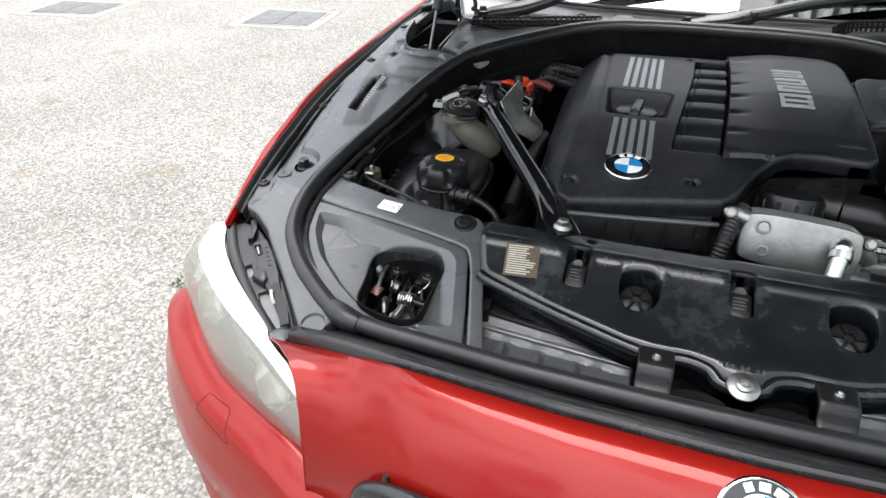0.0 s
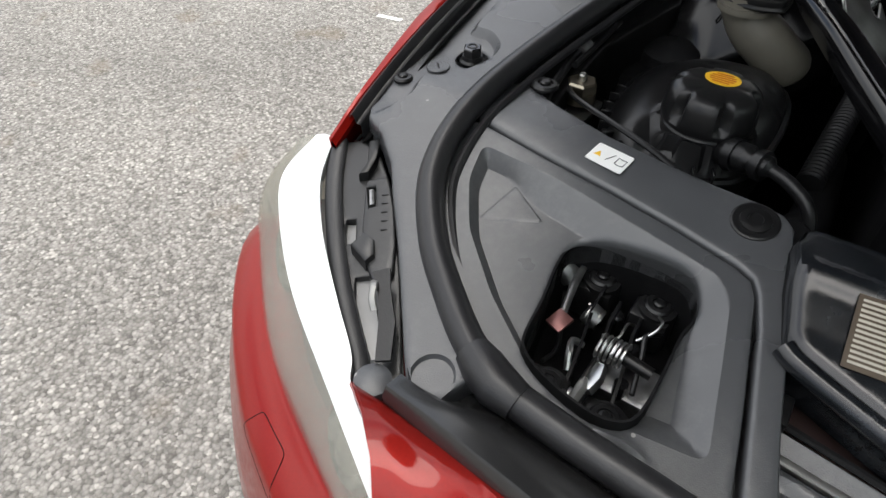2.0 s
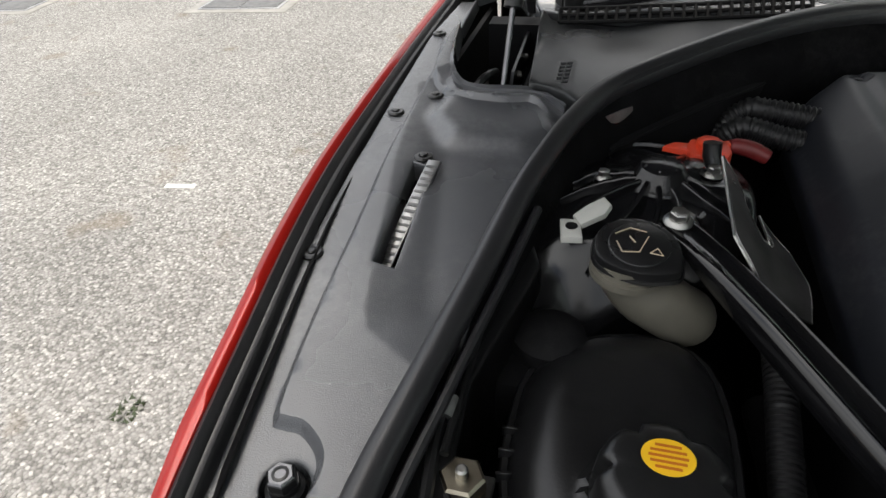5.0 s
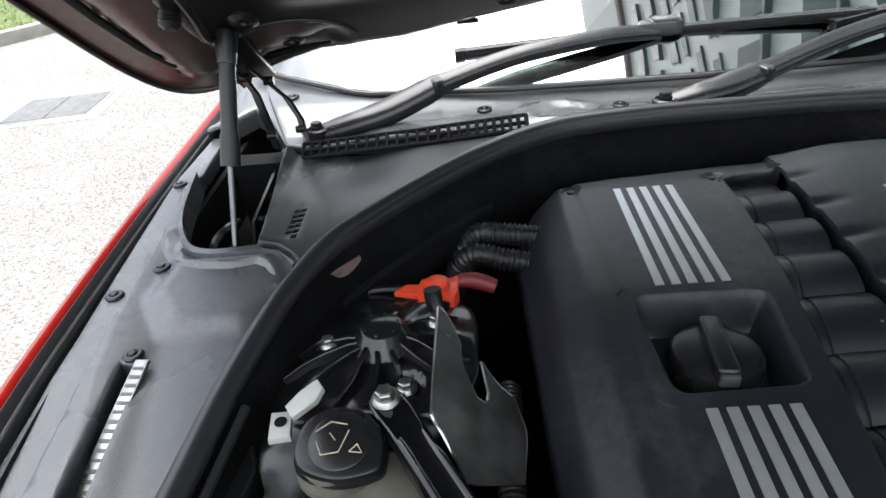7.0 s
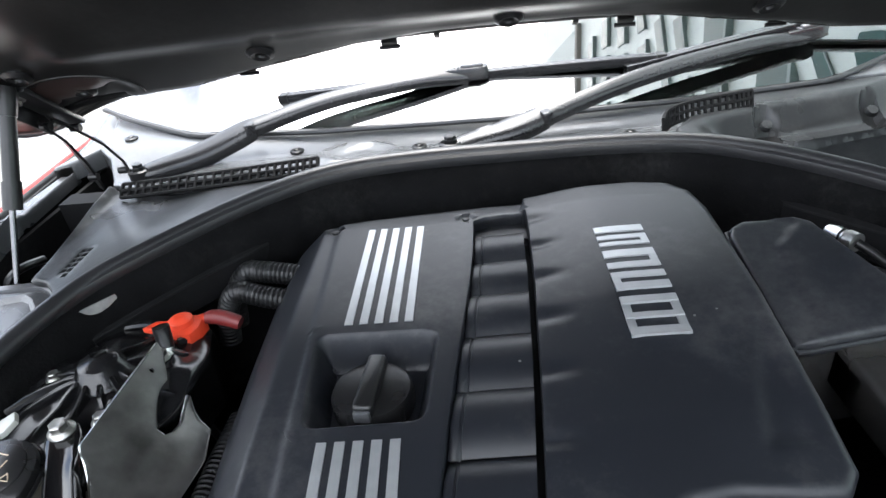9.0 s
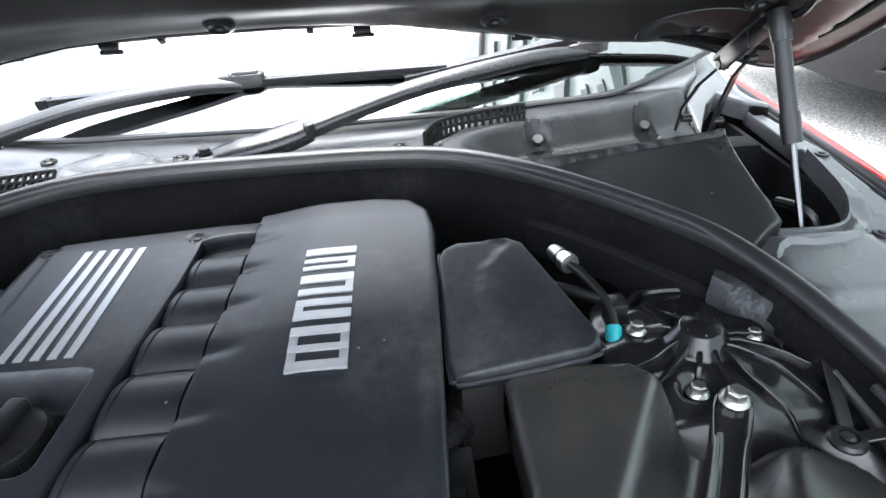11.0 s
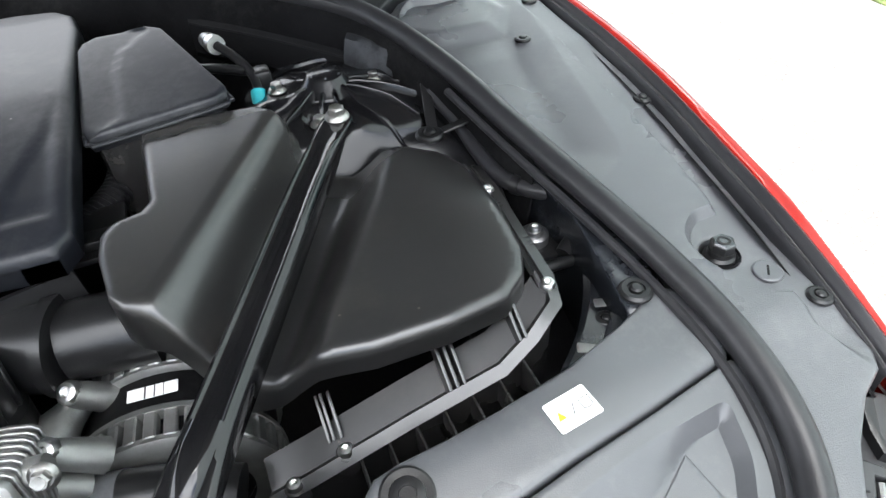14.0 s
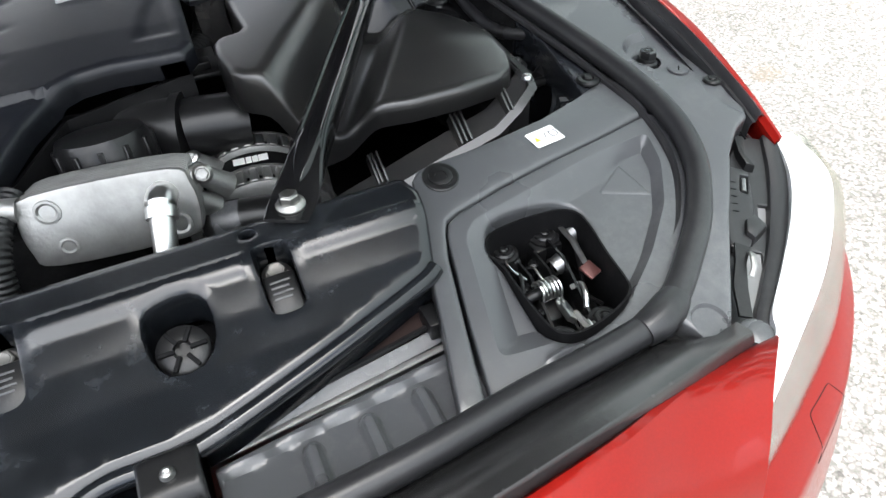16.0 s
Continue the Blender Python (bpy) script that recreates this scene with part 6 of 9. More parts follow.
def airbox_z(P):
    x, y = P[:, 0], P[:, 1]
    a, b = np.array((0.462, 0.205)), np.array((0.300, -0.08))
    d = (b - a) / np.hypot(*(b - a))
    u = (P - a) @ np.array((-d[1], d[0]))
    za = 0.9055 - 0.012 * smooth(0.0, -0.05, y) + 0.0 * x
    zb = 0.874 - 0.02 * smooth(0.46, 0.58, x) * smooth(-0.02, 0.15, y) - 0.006 * smooth(0.0, 0.17, y)
    left = smooth(-0.016, -0.07, u)
    right = smooth(0.012, 0.06, u)
    zv = 0.838
    return zv + (za - zv) * left + (zb - zv) * right


def air_box():
    bm = sheet(AB_OUT, [], airbox_z, 0.007, 0.003, 0.0075, skirt=lambda P: 0.02 + 0.02 * (1 - smooth(0.29, 0.34, P[:, 0])))
    th = part("air_box", bm, AIRBOX, car, "matt black moulded air filter box", 32)
    flange = [(0.30, -0.102, 0.755), (0.335, -0.104, 0.768), (0.362, -0.103, 0.775), (0.42, -0.104, 0.795), (0.493, -0.106, 0.818), (0.522, -0.098, 0.832), (0.548, -0.086, 0.847), (0.556, -0.06, 0.848), (0.565, 0.02, 0.846), (0.572, 0.075, 0.844), (0.575, 0.12, 0.84)]
    part("flange", tube(flange, 0.008, 4, squash=0.8), AIRBOX, th, angle=60)
    top = [(x - (0.012 if y > -0.07 else 0), y + (0.03 if y < -0.07 else 0), z + 0.012) for x, y, z in flange]
    part("lower_wall", thicken(loft([[a, b, (b[0], b[1], b[2] - 0.10)] for a, b in zip(top, flange)]), 0.003), AIRBOX, th)
    for x, y0, z in ((0.352, -0.065, 0.795), (0.356, -0.065, 0.796), (0.362, -0.066, 0.797), (0.449, -0.082, 0.828), (0.455, -0.082, 0.829), (0.461, -0.082, 0.830), (0.512, -0.075, 0.848), (0.517, -0.075, 0.849)):
        part("rib", moved(box(-0.0013, 0.0013, -0.028, 0.01, -0.012, 0.004, 0.0005), Matrix.Translation((x, y0, z)) @ Matrix.Rotation(radians(32), 4, "X")), AIRBOX, th)
    for y in (-0.02, 0.04):
        for k in range(3):
            part("rib", box(0.555, 0.568, y + k * 0.005, y + k * 0.005 + 0.002, 0.842, 0.852, 0.0005), AIRBOX, th)
    for p in ((0.362, -0.1, 0.779), (0.552, -0.07, 0.852), (0.567, 0.071, 0.848), (0.318, -0.104, 0.766)):
        part("screw_boss", moved(revolve([(0, -0.02), (0.010, -0.02), (0.0085, -0.001), (0, -0.001)], 14), Matrix.Translation(p)), AIRBOX, th)
        place("torx_screw", SCREW, at(p), th, "bright torx screw")
    for i in range(7):
        part("rib", box(0.37 + i * 0.024, 0.372 + i * 0.024, -0.135, -0.10, 0.75, 0.775 + i * 0.006, 0.0005), AIRBOX, th)
    return th


air_box()

eb = [(0.222, 0.388), (0.228, 0.402), (0.243, 0.411), (0.298, 0.410), (0.313, 0.400), (0.360, 0.266), (0.359, 0.255), (0.347, 0.247), (0.238, 0.230), (0.226, 0.233), (0.220, 0.247)]


def ecu_z(P):
    z = 0.919 + (P[:, 1] - 0.24) * 0.155
    arc = [(0.30, 0.405), (0.265, 0.365), (0.258, 0.33), (0.258, 0.25), (0.215, 0.22), (0.215, 0.42)]
    return z - 0.0025 * (1 - smooth(-0.001, 0.0012, sdist(P, arc)))


ecu = part("intake_box", sheet(eb[::-1], [], ecu_z, 0.006, 0.003, 0.004, skirt=0.014), COVER, car, "matt black box lid beside the engine cover", 32)
part("rim", tube([(x, y, 0.9075 + (y - 0.24) * 0.155) for x, y in spline(eb, 3, True)], 0.0022, 8, True), COVER, ecu)
part("body", prism([(0.29 + (x - 0.29) * 0.93, 0.32 + (y - 0.32) * 0.93) for x, y in eb[::-1]], 0.80, lambda x, y: 0.905 + (y - 0.24) * 0.155, 0.0), AIRBOX, ecu)


# ---- suspension towers ----
TOWER_BOLTS = ((0.443, 0.228, 0.8715), (0.5235, 0.287, 0.880), (0.415, 0.312, 0.879))


def tower_z(P):
    x, y = P[:, 0], P[:, 1]
    r = np.hypot(x - 0.468, y - 0.287)
    z = 0.883 - 0.10 * np.maximum(r - 0.03, 0) - 0.28 * np.maximum(r - 0.075, 0)
    z = z - 1.5 * np.maximum(0.200 - y, 0) * (1 - smooth(0.52, 0.60, x))
    # shallow pressed valleys between the ribs
    a = np.arctan2(y - 0.287, x - 0.468)
    z = z - 0.006 * smooth(0.036, 0.06, r) * (1 - smooth(0.08, 0.12, r)) * (0.5 + 0.5 * np.cos(7 * a + 0.6))
    for bx, by, bz in TOWER_BOLTS:
        z = z + (bz - z) * (1 - smooth(0.013, 0.020, np.hypot(x - bx, y - by)))
    return z


def tower(s):
    cx, cy = 0.468, 0.287
    out = [(0.372, 0.33), (0.385, 0.385), (0.43, 0.43), (0.50, 0.425), (0.552, 0.37), (0.578, 0.30), (0.590, 0.22), (0.60, 0.12), (0.585, 0.10), (0.55, 0.14), (0.50, 0.165), (0.45, 0.175), (0.40, 0.195), (0.375, 0.25)]
    bm = sheet(rounded(out, 0.015, 4), [], tower_z, 0.0055, 0.004, 0.006, skirt=0.07)
    if s < 0:
        bm = moved(bm, Matrix.Diagonal((-1, 1, 1, 1)))
    th = part("suspension_tower", bm, TOWER, car, "black ribbed cast suspension tower top with bolts", 50)
    tz = lambda x, y: float(tower_z(np.array([[x, y]]))[0])
    for deg, r1, h, bend in ((195, 0.088, 0.010, 0.004), (219, 0.084, 0.010, 0.003), (247, 0.075, 0.008, 0.0), (276, 0.082, 0.009, -0.004), (300, 0.122, 0.011, -0.006), (318, 0.112, 0.009, 0.006), (337, 0.132, 0.009, 0.008), (355, 0.118, 0.009, 0.006), (62, 0.062, 0.010, 0.0), (112, 0.075, 0.010, 0.0), (150, 0.085, 0.009, 0.0)):
        a = radians(deg)
        rings = []
        for i in range(11):
            t = i / 10
            r = 0.026 + (r1 - 0.026) * t
            off = bend * 4 * t * (1 - t)
            x, y = cx + r * math.cos(a) - off * math.sin(a), cy + r * math.sin(a) + off * math.cos(a)
            top = tz(x, y) + h * (1 - 0.75 * t ** 1.5)
            w = 0.0030 * (1 - 0.3 * t)
            n = (-math.sin(a), math.cos(a))
            rings.append([(s * (x + n[0] * u), y + n[1] * u, zz) for u, zz in ((-w * 1.3, top - h - 0.01), (-w * 0.95, top - 0.0012), (-w * 0.6, top), (w * 0.6, top), (w * 0.95, top - 0.0012), (w * 1.3, top - h - 0.01))])
        part("rib", loft(rings, True, True), TOWER, th, angle=35)
    edge = spline([(s * x, y, tz(x, y) + 0.003) for x, y in ((0.405, 0.345), (0.428, 0.372), (0.452, 0.390), (0.496, 0.386), (0.541, 0.363), (0.563, 0.336))], 5)
    part("raised_edge", tube(edge, 0.005, 8), TOWER, th)
    part("cap", moved(revolve([(0, -0.012), (0.036, -0.012), (0.0355, -0.005), (0.033, -0.002), (0.029, 0.001), (0.0215, 0.0130), (0.0195, 0.0145), (0, 0.0150)], 28), Matrix.Translation((s * cx, cy, 0.887))), TOWER, th, "black conical dust cap")
    for i in range(6):
        a = radians(60 * i + 20)
        part("cap_rib", tube([(s * cx + 0.029 * math.cos(a), cy + 0.029 * math.sin(a), 0.886), (s * cx + 0.0165 * math.cos(a), cy + 0.0165 * math.sin(a), 0.9025)], 0.0013, 6), TOWER, th)
    for bx, by, bz in TOWER_BOLTS:
        place("bolt", BOLT, at((s * bx, by, bz + 0.001), (0, 0, 1), 17, 0.8 if bx < 0.5 else 0.7), th, "zinc flange bolt")
    return th


for _s in (-1, 1):
    tower(_s)


def strut_brace(s):
    """A pressed tube from the tower to the cross member, flattened at both ends."""
    path = [(0.4605, 0.2015, 0.8925), (0.456, 0.194, 0.8935), (0.446, 0.177, 0.894), (0.435, 0.157, 0.892), (0.420, 0.130, 0.890), (0.39, 0.0775, 0.886), (0.348, 0.0035, 0.879), (0.31, -0.0635, 0.873), (0.287, -0.104, 0.870), (0.272, -0.1305, 0.868), (0.258, -0.155, 0.864), (0.2475, -0.1735, 0.8615), (0.2405, -0.186, 0.8605), (0.231, -0.203, 0.8605)]
    wid = [0.013, 0.015, 0.016, 0.0155, 0.0155, 0.016, 0.0165, 0.0165, 0.017, 0.0185, 0.021, 0.022, 0.022, 0.020]
    hei = [0.002, 0.002, 0.003, 0.007, 0.011, 0.013, 0.013, 0.013, 0.012, 0.009, 0.004, 0.002, 0.002, 0.002]
    P = spline([(s * x, y, z) for x, y, z in path], 4)
    W = np.interp(np.arange(len(P)) / 4, range(len(wid)), wid)
    H = np.interp(np.arange(len(P)) / 4, range(len(hei)), hei)
    rings = []
    for i, p in enumerate(P):
        t = Vector(P[min(i + 1, len(P) - 1)]) - Vector(P[max(i - 1, 0)])
        lat = Vector((t.y, -t.x, 0)).normalized()
        up = lat.cross(t).normalized()
        if up.z < 0:
            up = -up
        c, w, h = Vector(p), W[i], H[i]
        cs = [(-1, -0.75), (-1, 0.3), (-0.88, 0.8), (-0.66, 1), (-0.42, 0.72), (0.42, 0.72), (0.66, 1), (0.88, 0.8), (1, 0.3), (1, -0.75), (0.8, -1), (-0.8, -1)]
        rings.append([c + lat * (a * w) + up * (b * h) for a, b in cs])
    th = part("strut_brace", loft(rings, True, True), BRACE, car, "glossy black steel strut brace bolted at both ends", 50)
    part("crimp", tube(spline([(s * 0.286, -0.106, 0.874), (s * 0.272, -0.1305, 0.871), (s * 0.260, -0.151, 0.8655), (s * 0.2515, -0.166, 0.862)], 4), [0.0155] * 3 + [0.0145, 0.0135, 0.0125, 0.011, 0.0095, 0.0075, 0.0055, 0.004, 0.0025, 0.001], 14, squash=0.75), BRACE, th, "pressed flat end of the tube")
    place("bolt", BOLT, at((s * 0.456, 0.194, 0.896), (0, -0.1, 1), 10, 0.95), th, "zinc flange bolt")
    place("bolt", BOLT, at((s * 0.2405, -0.186, 0.8628), (0, -0.02, 1), 25, 1.0), th, "zinc flange bolt")


for _s in (-1, 1):
    strut_brace(_s)


# ---- left-hand bay: tanks, terminals ----
def coolant_tank():
    out = spline([(-0.573, 0.02), (-0.565, 0.08), (-0.52, 0.128), (-0.46, 0.14), (-0.42, 0.115), (-0.406, 0.05), (-0.408, -0.03), (-0.425, -0.085), (-0.48, -0.108), (-0.54, -0.093), (-0.568, -0.04)], 3, True)[::-1]

    def zf(P):
        d = -sdist(P, out)
        z = 0.792 + 0.036 * np.sqrt(np.clip(1 - (1 - np.clip(d / 0.055, 0, 1)) ** 2, 0, 1))
        x, y = P[:, 0], P[:, 1]
        q = np.hypot(x + 0.467, y + 0.046)
        z = np.where(q < 0.048, np.maximum(z, 0.832), z)
        z = z - 0.012 * np.exp(-((x + 0.505) / 0.012) ** 2) * smooth(-0.055, -0.075, y)
        z = z - 0.002 * (1 - smooth(0.0, 0.0015, np.abs(y - 0.035 - 0.1 * (x + 0.5)))) * smooth(0.052, 0.06, q)
        z = z - 0.002 * (1 - smooth(0.0, 0.0015, np.abs(y - 0.085 + 0.15 * (x + 0.5))))
        return z

    th = part("coolant_tank", sheet(out, [], zf, 0.006, 0.003, 0.004, skirt=0.04), BLACK, car, "rounded black plastic coolant expansion tank", 34)
    part("seam", tube([(x, y, 0.80) for x, y in out], 0.004, 6, True), BLACK, th)
    o2 = spline([(-0.573, 0.02), (-0.568, -0.04), (-0.54, -0.093), (-0.48, -0.108), (-0.43, -0.09)], 6)
    for i in range(1, len(o2) - 1, 2):
        a, b = Vector(o2[i - 1]), Vector(o2[i + 1])
        t = (b - a).normalized()
        p = Vector(o2[i])
        part("fin", moved(box(-0.006, 0.006, -0.0012, 0.0012, -0.006, 0.006, 0.0005, 1), Matrix.Translation((p.x, p.y, 0.806)) @ Matrix.Rotation(math.atan2(t.y, t.x) + math.pi / 2, 4, "Z")), BLACK, th)
    # lobed cap
    n = 72
    rings = []
    for r, z, k in ((0.050, 0.822, 0), (0.050, 0.832, 0), (0.048, 0.834, 0), (0.0515, 0.836, 0), (0.0525, 0.840, 0), (0.0525, 0.844, 0.6), (0.0520, 0.847, 1), (0.0505, 0.859, 1), (0.0485, 0.865, 0.9), (0.044, 0.869, 0.55), (0.036, 0.8715, 0.15), (0.015, 0.872, 0), (0.001, 0.872, 0)):
        ring = []
        for j in range(n):
            a = 2 * math.pi * j / n
            lobe = 1 - max(0.0, math.cos(6 * a)) ** 4
            rr = 0.84 * r - 0.010 * k * (1 - lobe)
            ring.append((-0.467 + rr * math.cos(a), -0.046 + rr * math.sin(a), z))
        rings.append(ring)
    cap = part("cap", loft(rings, True, True), BLACK, th, "black lobed pressure cap", 40)
    st = part("sticker", moved(revolve([(0, 0.0), (0.0165, 0.0), (0.0165, 0.0006), (0, 0.0006)], 32), Matrix.Translation((-0.466, -0.036, 0.8718)) @ Matrix.Diagonal((1, 0.82, 1, 1))), YELLOW, cap, "oval yellow warning sticker")
    for i, w in enumerate((0.008, 0.011, 0.012, 0.011, 0.008)):
        part("sticker_line", box(-0.466 - w, -0.466 + w, -0.036 + 0.008 - i * 0.004 - 0.0009, -0.036 + 0.008 - i * 0.004 + 0.0009, 0.8723, 0.8728, 0), ORANGEINK, cap)
    hose = spline([(-0.450, -0.070, 0.815), (-0.434, -0.082, 0.828), (-0.418, -0.088, 0.832), (-0.397, -0.097, 0.835), (-0.375, -0.106, 0.832), (-0.355, -0.116, 0.82), (-0.345, -0.125, 0.79), (-0.342, -0.13, 0.74)], 6)
    hh = part("hose", tube(hose, [0.011] * 6 + [0.0135] * 8 + [0.0105] * 5 + [0.006] * (len(hose) - 19), 12), BLACK, th, "black hose with a quick connector")
    part("collar", tube([(-0.432, -0.083, 0.829), (-0.424, -0.0865, 0.831)], 0.0155, 14), BLACK, hh)
    part("collar", tube([(-0.407, -0.093, 0.8335), (-0.400, -0.096, 0.835)], 0.014, 14), BLACK, hh)
    return th


coolant_tank()


def washer_filler():
    c = (-0.492, 0.148)
    outl = spline([(c[0] - 0.036, c[1] + 0.02), (c[0] - 0.012, c[1] + 0.04), (c[0] + 0.022, c[1] + 0.036), (c[0] + 0.042, c[1] + 0.012), (c[0] + 0.045, c[1] - 0.018), (c[0] + 0.037, c[1] - 0.030), (c[0], c[1] - 0.035), (c[0] - 0.035, c[1] - 0.018)], 4, True)
    T = Matrix.Translation((0, 0, 0.891)) @ Matrix.Translation((*c, 0)) @ Matrix.Rotation(radians(10), 4, "X") @ Matrix.Diagonal((0.85, 0.85, 1, 1)) @ Matrix.Translation((-c[0], -c[1], 0))
    neck = spline([(-0.495, 0.146, 0.888), (-0.494, 0.146, 0.868), (-0.482, 0.148, 0.852), (-0.465, 0.152, 0.838), (-0.450, 0.158, 0.824), (-0.438, 0.166, 0.812), (-0.432, 0.176, 0.80)], 5)
    th = part("washer_filler", tube(neck, [0.028] * 5 + [0.025, 0.025, 0.025, 0.026, 0.026, 0.027, 0.027] + [0.028] * (len(neck) - 16) + [0.027, 0.024, 0.018, 0.008], 20), CREAM, car, "cream plastic washer filler neck with a black cap")
    cap = part("cap", moved(prism(outl, -0.004, 0.008, 0.004), T), BLACK, th, "black hinged cap with washer symbol")
    part("cap_rim", moved(tube([(x, y, -0.003) for x, y in outl], 0.003, 6, True), T), BLACK, cap)
    part("cap_disc", moved(revolve([(0.030, 0.0), (0.030, 0.0015), (0.0285, 0.0024), (0, 0.0024)], 32), T @ Matrix.Translation((c[0] + 0.004, c[1] + 0.002, 0.0078))), BLACK, cap)
    S = T @ Matrix.Translation((*c, 0.0104))
    arcs = [[(-0.020, 0.012), (-0.006, 0.022), (0.010, 0.018)], [(-0.018, 0.002), (-0.012, -0.012)], [(0.012, 0.012), (0.004, -0.010)], [(-0.012, -0.012), (0.004, -0.010)], [(-0.006, 0.010), (0.0, 0.002)], [(0.014, -0.010), (0.026, -0.012), (0.021, -0.003)], [(0.014, -0.010), (0.021, -0.003)]]
    for a in arcs:
        part("symbol_stroke", moved(tube([(x, y, 0) for x, y in a], 0.0007, 5), S), GOLDINK, cap)
    part("ring", tube([(-0.495, 0.146, 0.872), (-0.495, 0.146, 0.878)], 0.0325, 22), CREAM, th)
    w = part("bracket", merge(moved(prism([(-0.02, -0.012), (0.012, -0.015), (0.028, -0.006), (0.030, 0.012), (0.006, 0.014), (-0.018, 0.010)], -0.004, 0.004, 0.002), Matrix.Translation((-0.532, 0.203, 0.889)) @ Matrix.Scale(0.75, 4) @ Matrix.Rotation(radians(38), 4, "Z") @ Matrix.Rotation(radians(-14), 4, "Y")), moved(prism([(-0.013, -0.02), (0.012, -0.022), (0.014, 0.016), (-0.010, 0.02)], -0.005, 0.004, 0.002), Matrix.Translation((-0.548, 0.182, 0.884)) @ Matrix.Scale(0.75, 4) @ Matrix.Rotation(radians(12), 4, "Z"))), WHITEP, th, "white plastic hose clip")
    part("hole", moved(revolve([(0, 0), (0.008, 0), (0.008, 0.001), (0, 0.001)], 18), Matrix.Translation((-0.547, 0.183, 0.8875)) @ Matrix.Scale(0.7, 4)), DEEP, w)


washer_filler()


def jump_terminal():
    M = Matrix.Translation((-0.415, 0.372, 0.872))
    th = part("jump_terminal", moved(merge(prism([(-0.020, -0.022), (0.018, -0.024), (0.024, -0.008), (0.022, 0.016), (-0.018, 0.018), (-0.024, 0.0)], -0.02, 0.010, 0.003), revolve([(0, 0.008), (0.0145, 0.008), (0.014, 0.016), (0.011, 0.018), (0, 0.018)], 20)), M), REDCAP, car, "bright orange-red battery jump terminal cover")
    part("tongue", moved(prism([(-0.048, -0.003), (-0.02, -0.012), (-0.018, 0.008), (-0.035, 0.010)], 0.002, 0.009, 0.002), M), REDCAP, th)
    part("tongue", moved(prism([(0.018, 0.004), (0.034, 0.014), (0.030, 0.022), (0.014, 0.016)], 0.002, 0.010, 0.002), M), REDCAP, th)
    part("sleeve", tube(spline([(-0.392, 0.385, 0.878), (-0.380, 0.387, 0.877), (-0.366, 0.386, 0.874), (-0.350, 0.383, 0.868)], 4), [0.007, 0.0075, 0.0085, 0.009, 0.009, 0.0095, 0.0095, 0.0095, 0.0095, 0.0095, 0.009, 0.009, 0.008], 12), REDSLEEVE, th, "dark red cable sleeve")


jump_terminal()


def heat_shield():
    o, u, v = Vector((-0.413, 0.157, 0.906)), Vector((0.0326, 0.9987, -0.0392)), Vector((0.6921, -0.0509, -0.72))
    out = [(0.007, -0.005), (0.069, -0.005), (0.151, -0.005), (0.145, 0.006), (0.130, 0.016), (0.116, 0.026), (0.100, 0.0255), (0.091, 0.028), (0.070, 0.037), (0.056, 0.044), (0.054, 0.053), (0.064, 0.059), (0.076, 0.061), (0.095, 0.0565), (0.11, 0.052), (0.114, 0.055), (0.097, 0.068), (0.090, 0.076), (0.085, 0.09), (0.048, 0.098), (-0.012, 0.093), (-0.040, 0.034), (-0.008, 0.009), (-0.002, 0.0)]
    plate = sheet(out, [circle(0.115, 0.008, 0.0028, 10)], lambda P: -0.003 * np.sin(P[:, 0] * 45) * smooth(0.01, 0.06, P[:, 1]) - 0.006 * smooth(0.04, 0.09, P[:, 1]), 0.004, 0.0015, 0.0008)
    M = Matrix(((u.x, v.x, 0, o.x), (u.y, v.y, 0, o.y), (u.z, v.z, 0, o.z), (0, 0, 0, 1)))
    nrm = u.cross(v)
    for i in range(3):
        M[i][2] = nrm[i]
    th = part("heat_shield", moved(plate, M), SHIELD, car, "thin scuffed sheet metal heat shield with a notch", 40)
    edge = lambda q: tube([o + u * a + v * b for a, b in q], 0.0013, 8)
    part("edge", edge([(-0.022, 0.022), (-0.008, 0.009), (0.004, -0.004), (0.08, -0.005), (0.150, -0.005)]), ALUSHINY, th, "bright cut edge")
    part("edge", edge([(0.064, 0.059), (0.076, 0.061), (0.095, 0.0565), (0.112, 0.052)]), ALUSHINY, th, "bright cut edge")
    sn = part("sensor", tube([(-0.418, 0.336, 0.905), (-0.417, 0.333, 0.892), (-0.413, 0.325, 0.882)], [0.0095, 0.0095, 0.008], 14), BLACK, car, "cable connector with black cap and steel ferrule")
    part("ferrule", tube([(-0.413, 0.325, 0.882), (-0.409, 0.315, 0.868)], 0.007, 14), ALUSHINY, sn)
    part("plug", tube([(-0.409, 0.315, 0.868), (-0.404, 0.304, 0.852)], [0.0085, 0.0095], 12), BLACK, sn)
    part("cable", tube(spline([(-0.404, 0.304, 0.852), (-0.398, 0.295, 0.83), (-0.39, 0.30, 0.80), (-0.38, 0.31, 0.74)], 5), 0.005, 8), BLACK, sn)


heat_shield()


def ribbed_hose(name, pts, r, label, parent=None, pitch=0.006):
    P = spline(pts, 10)
    L = [0.0]
    for a, b in zip(P, P[1:]):
        L.append(L[-1] + (Vector(b) - Vector(a)).length)
    n = int(L[-1] / pitch) * 4
    Q, R = [], []
    for i in range(n + 1):
        d = L[-1] * i / n
        Q.append(tuple(np.interp(d, L, [p[k] for p in P]) for k in range(3)))
        R.append(r if i % 4 < 2 else r * 0.86)
    return part(name, tube(Q, R, 14), RIBBED, parent or car, label, 50)


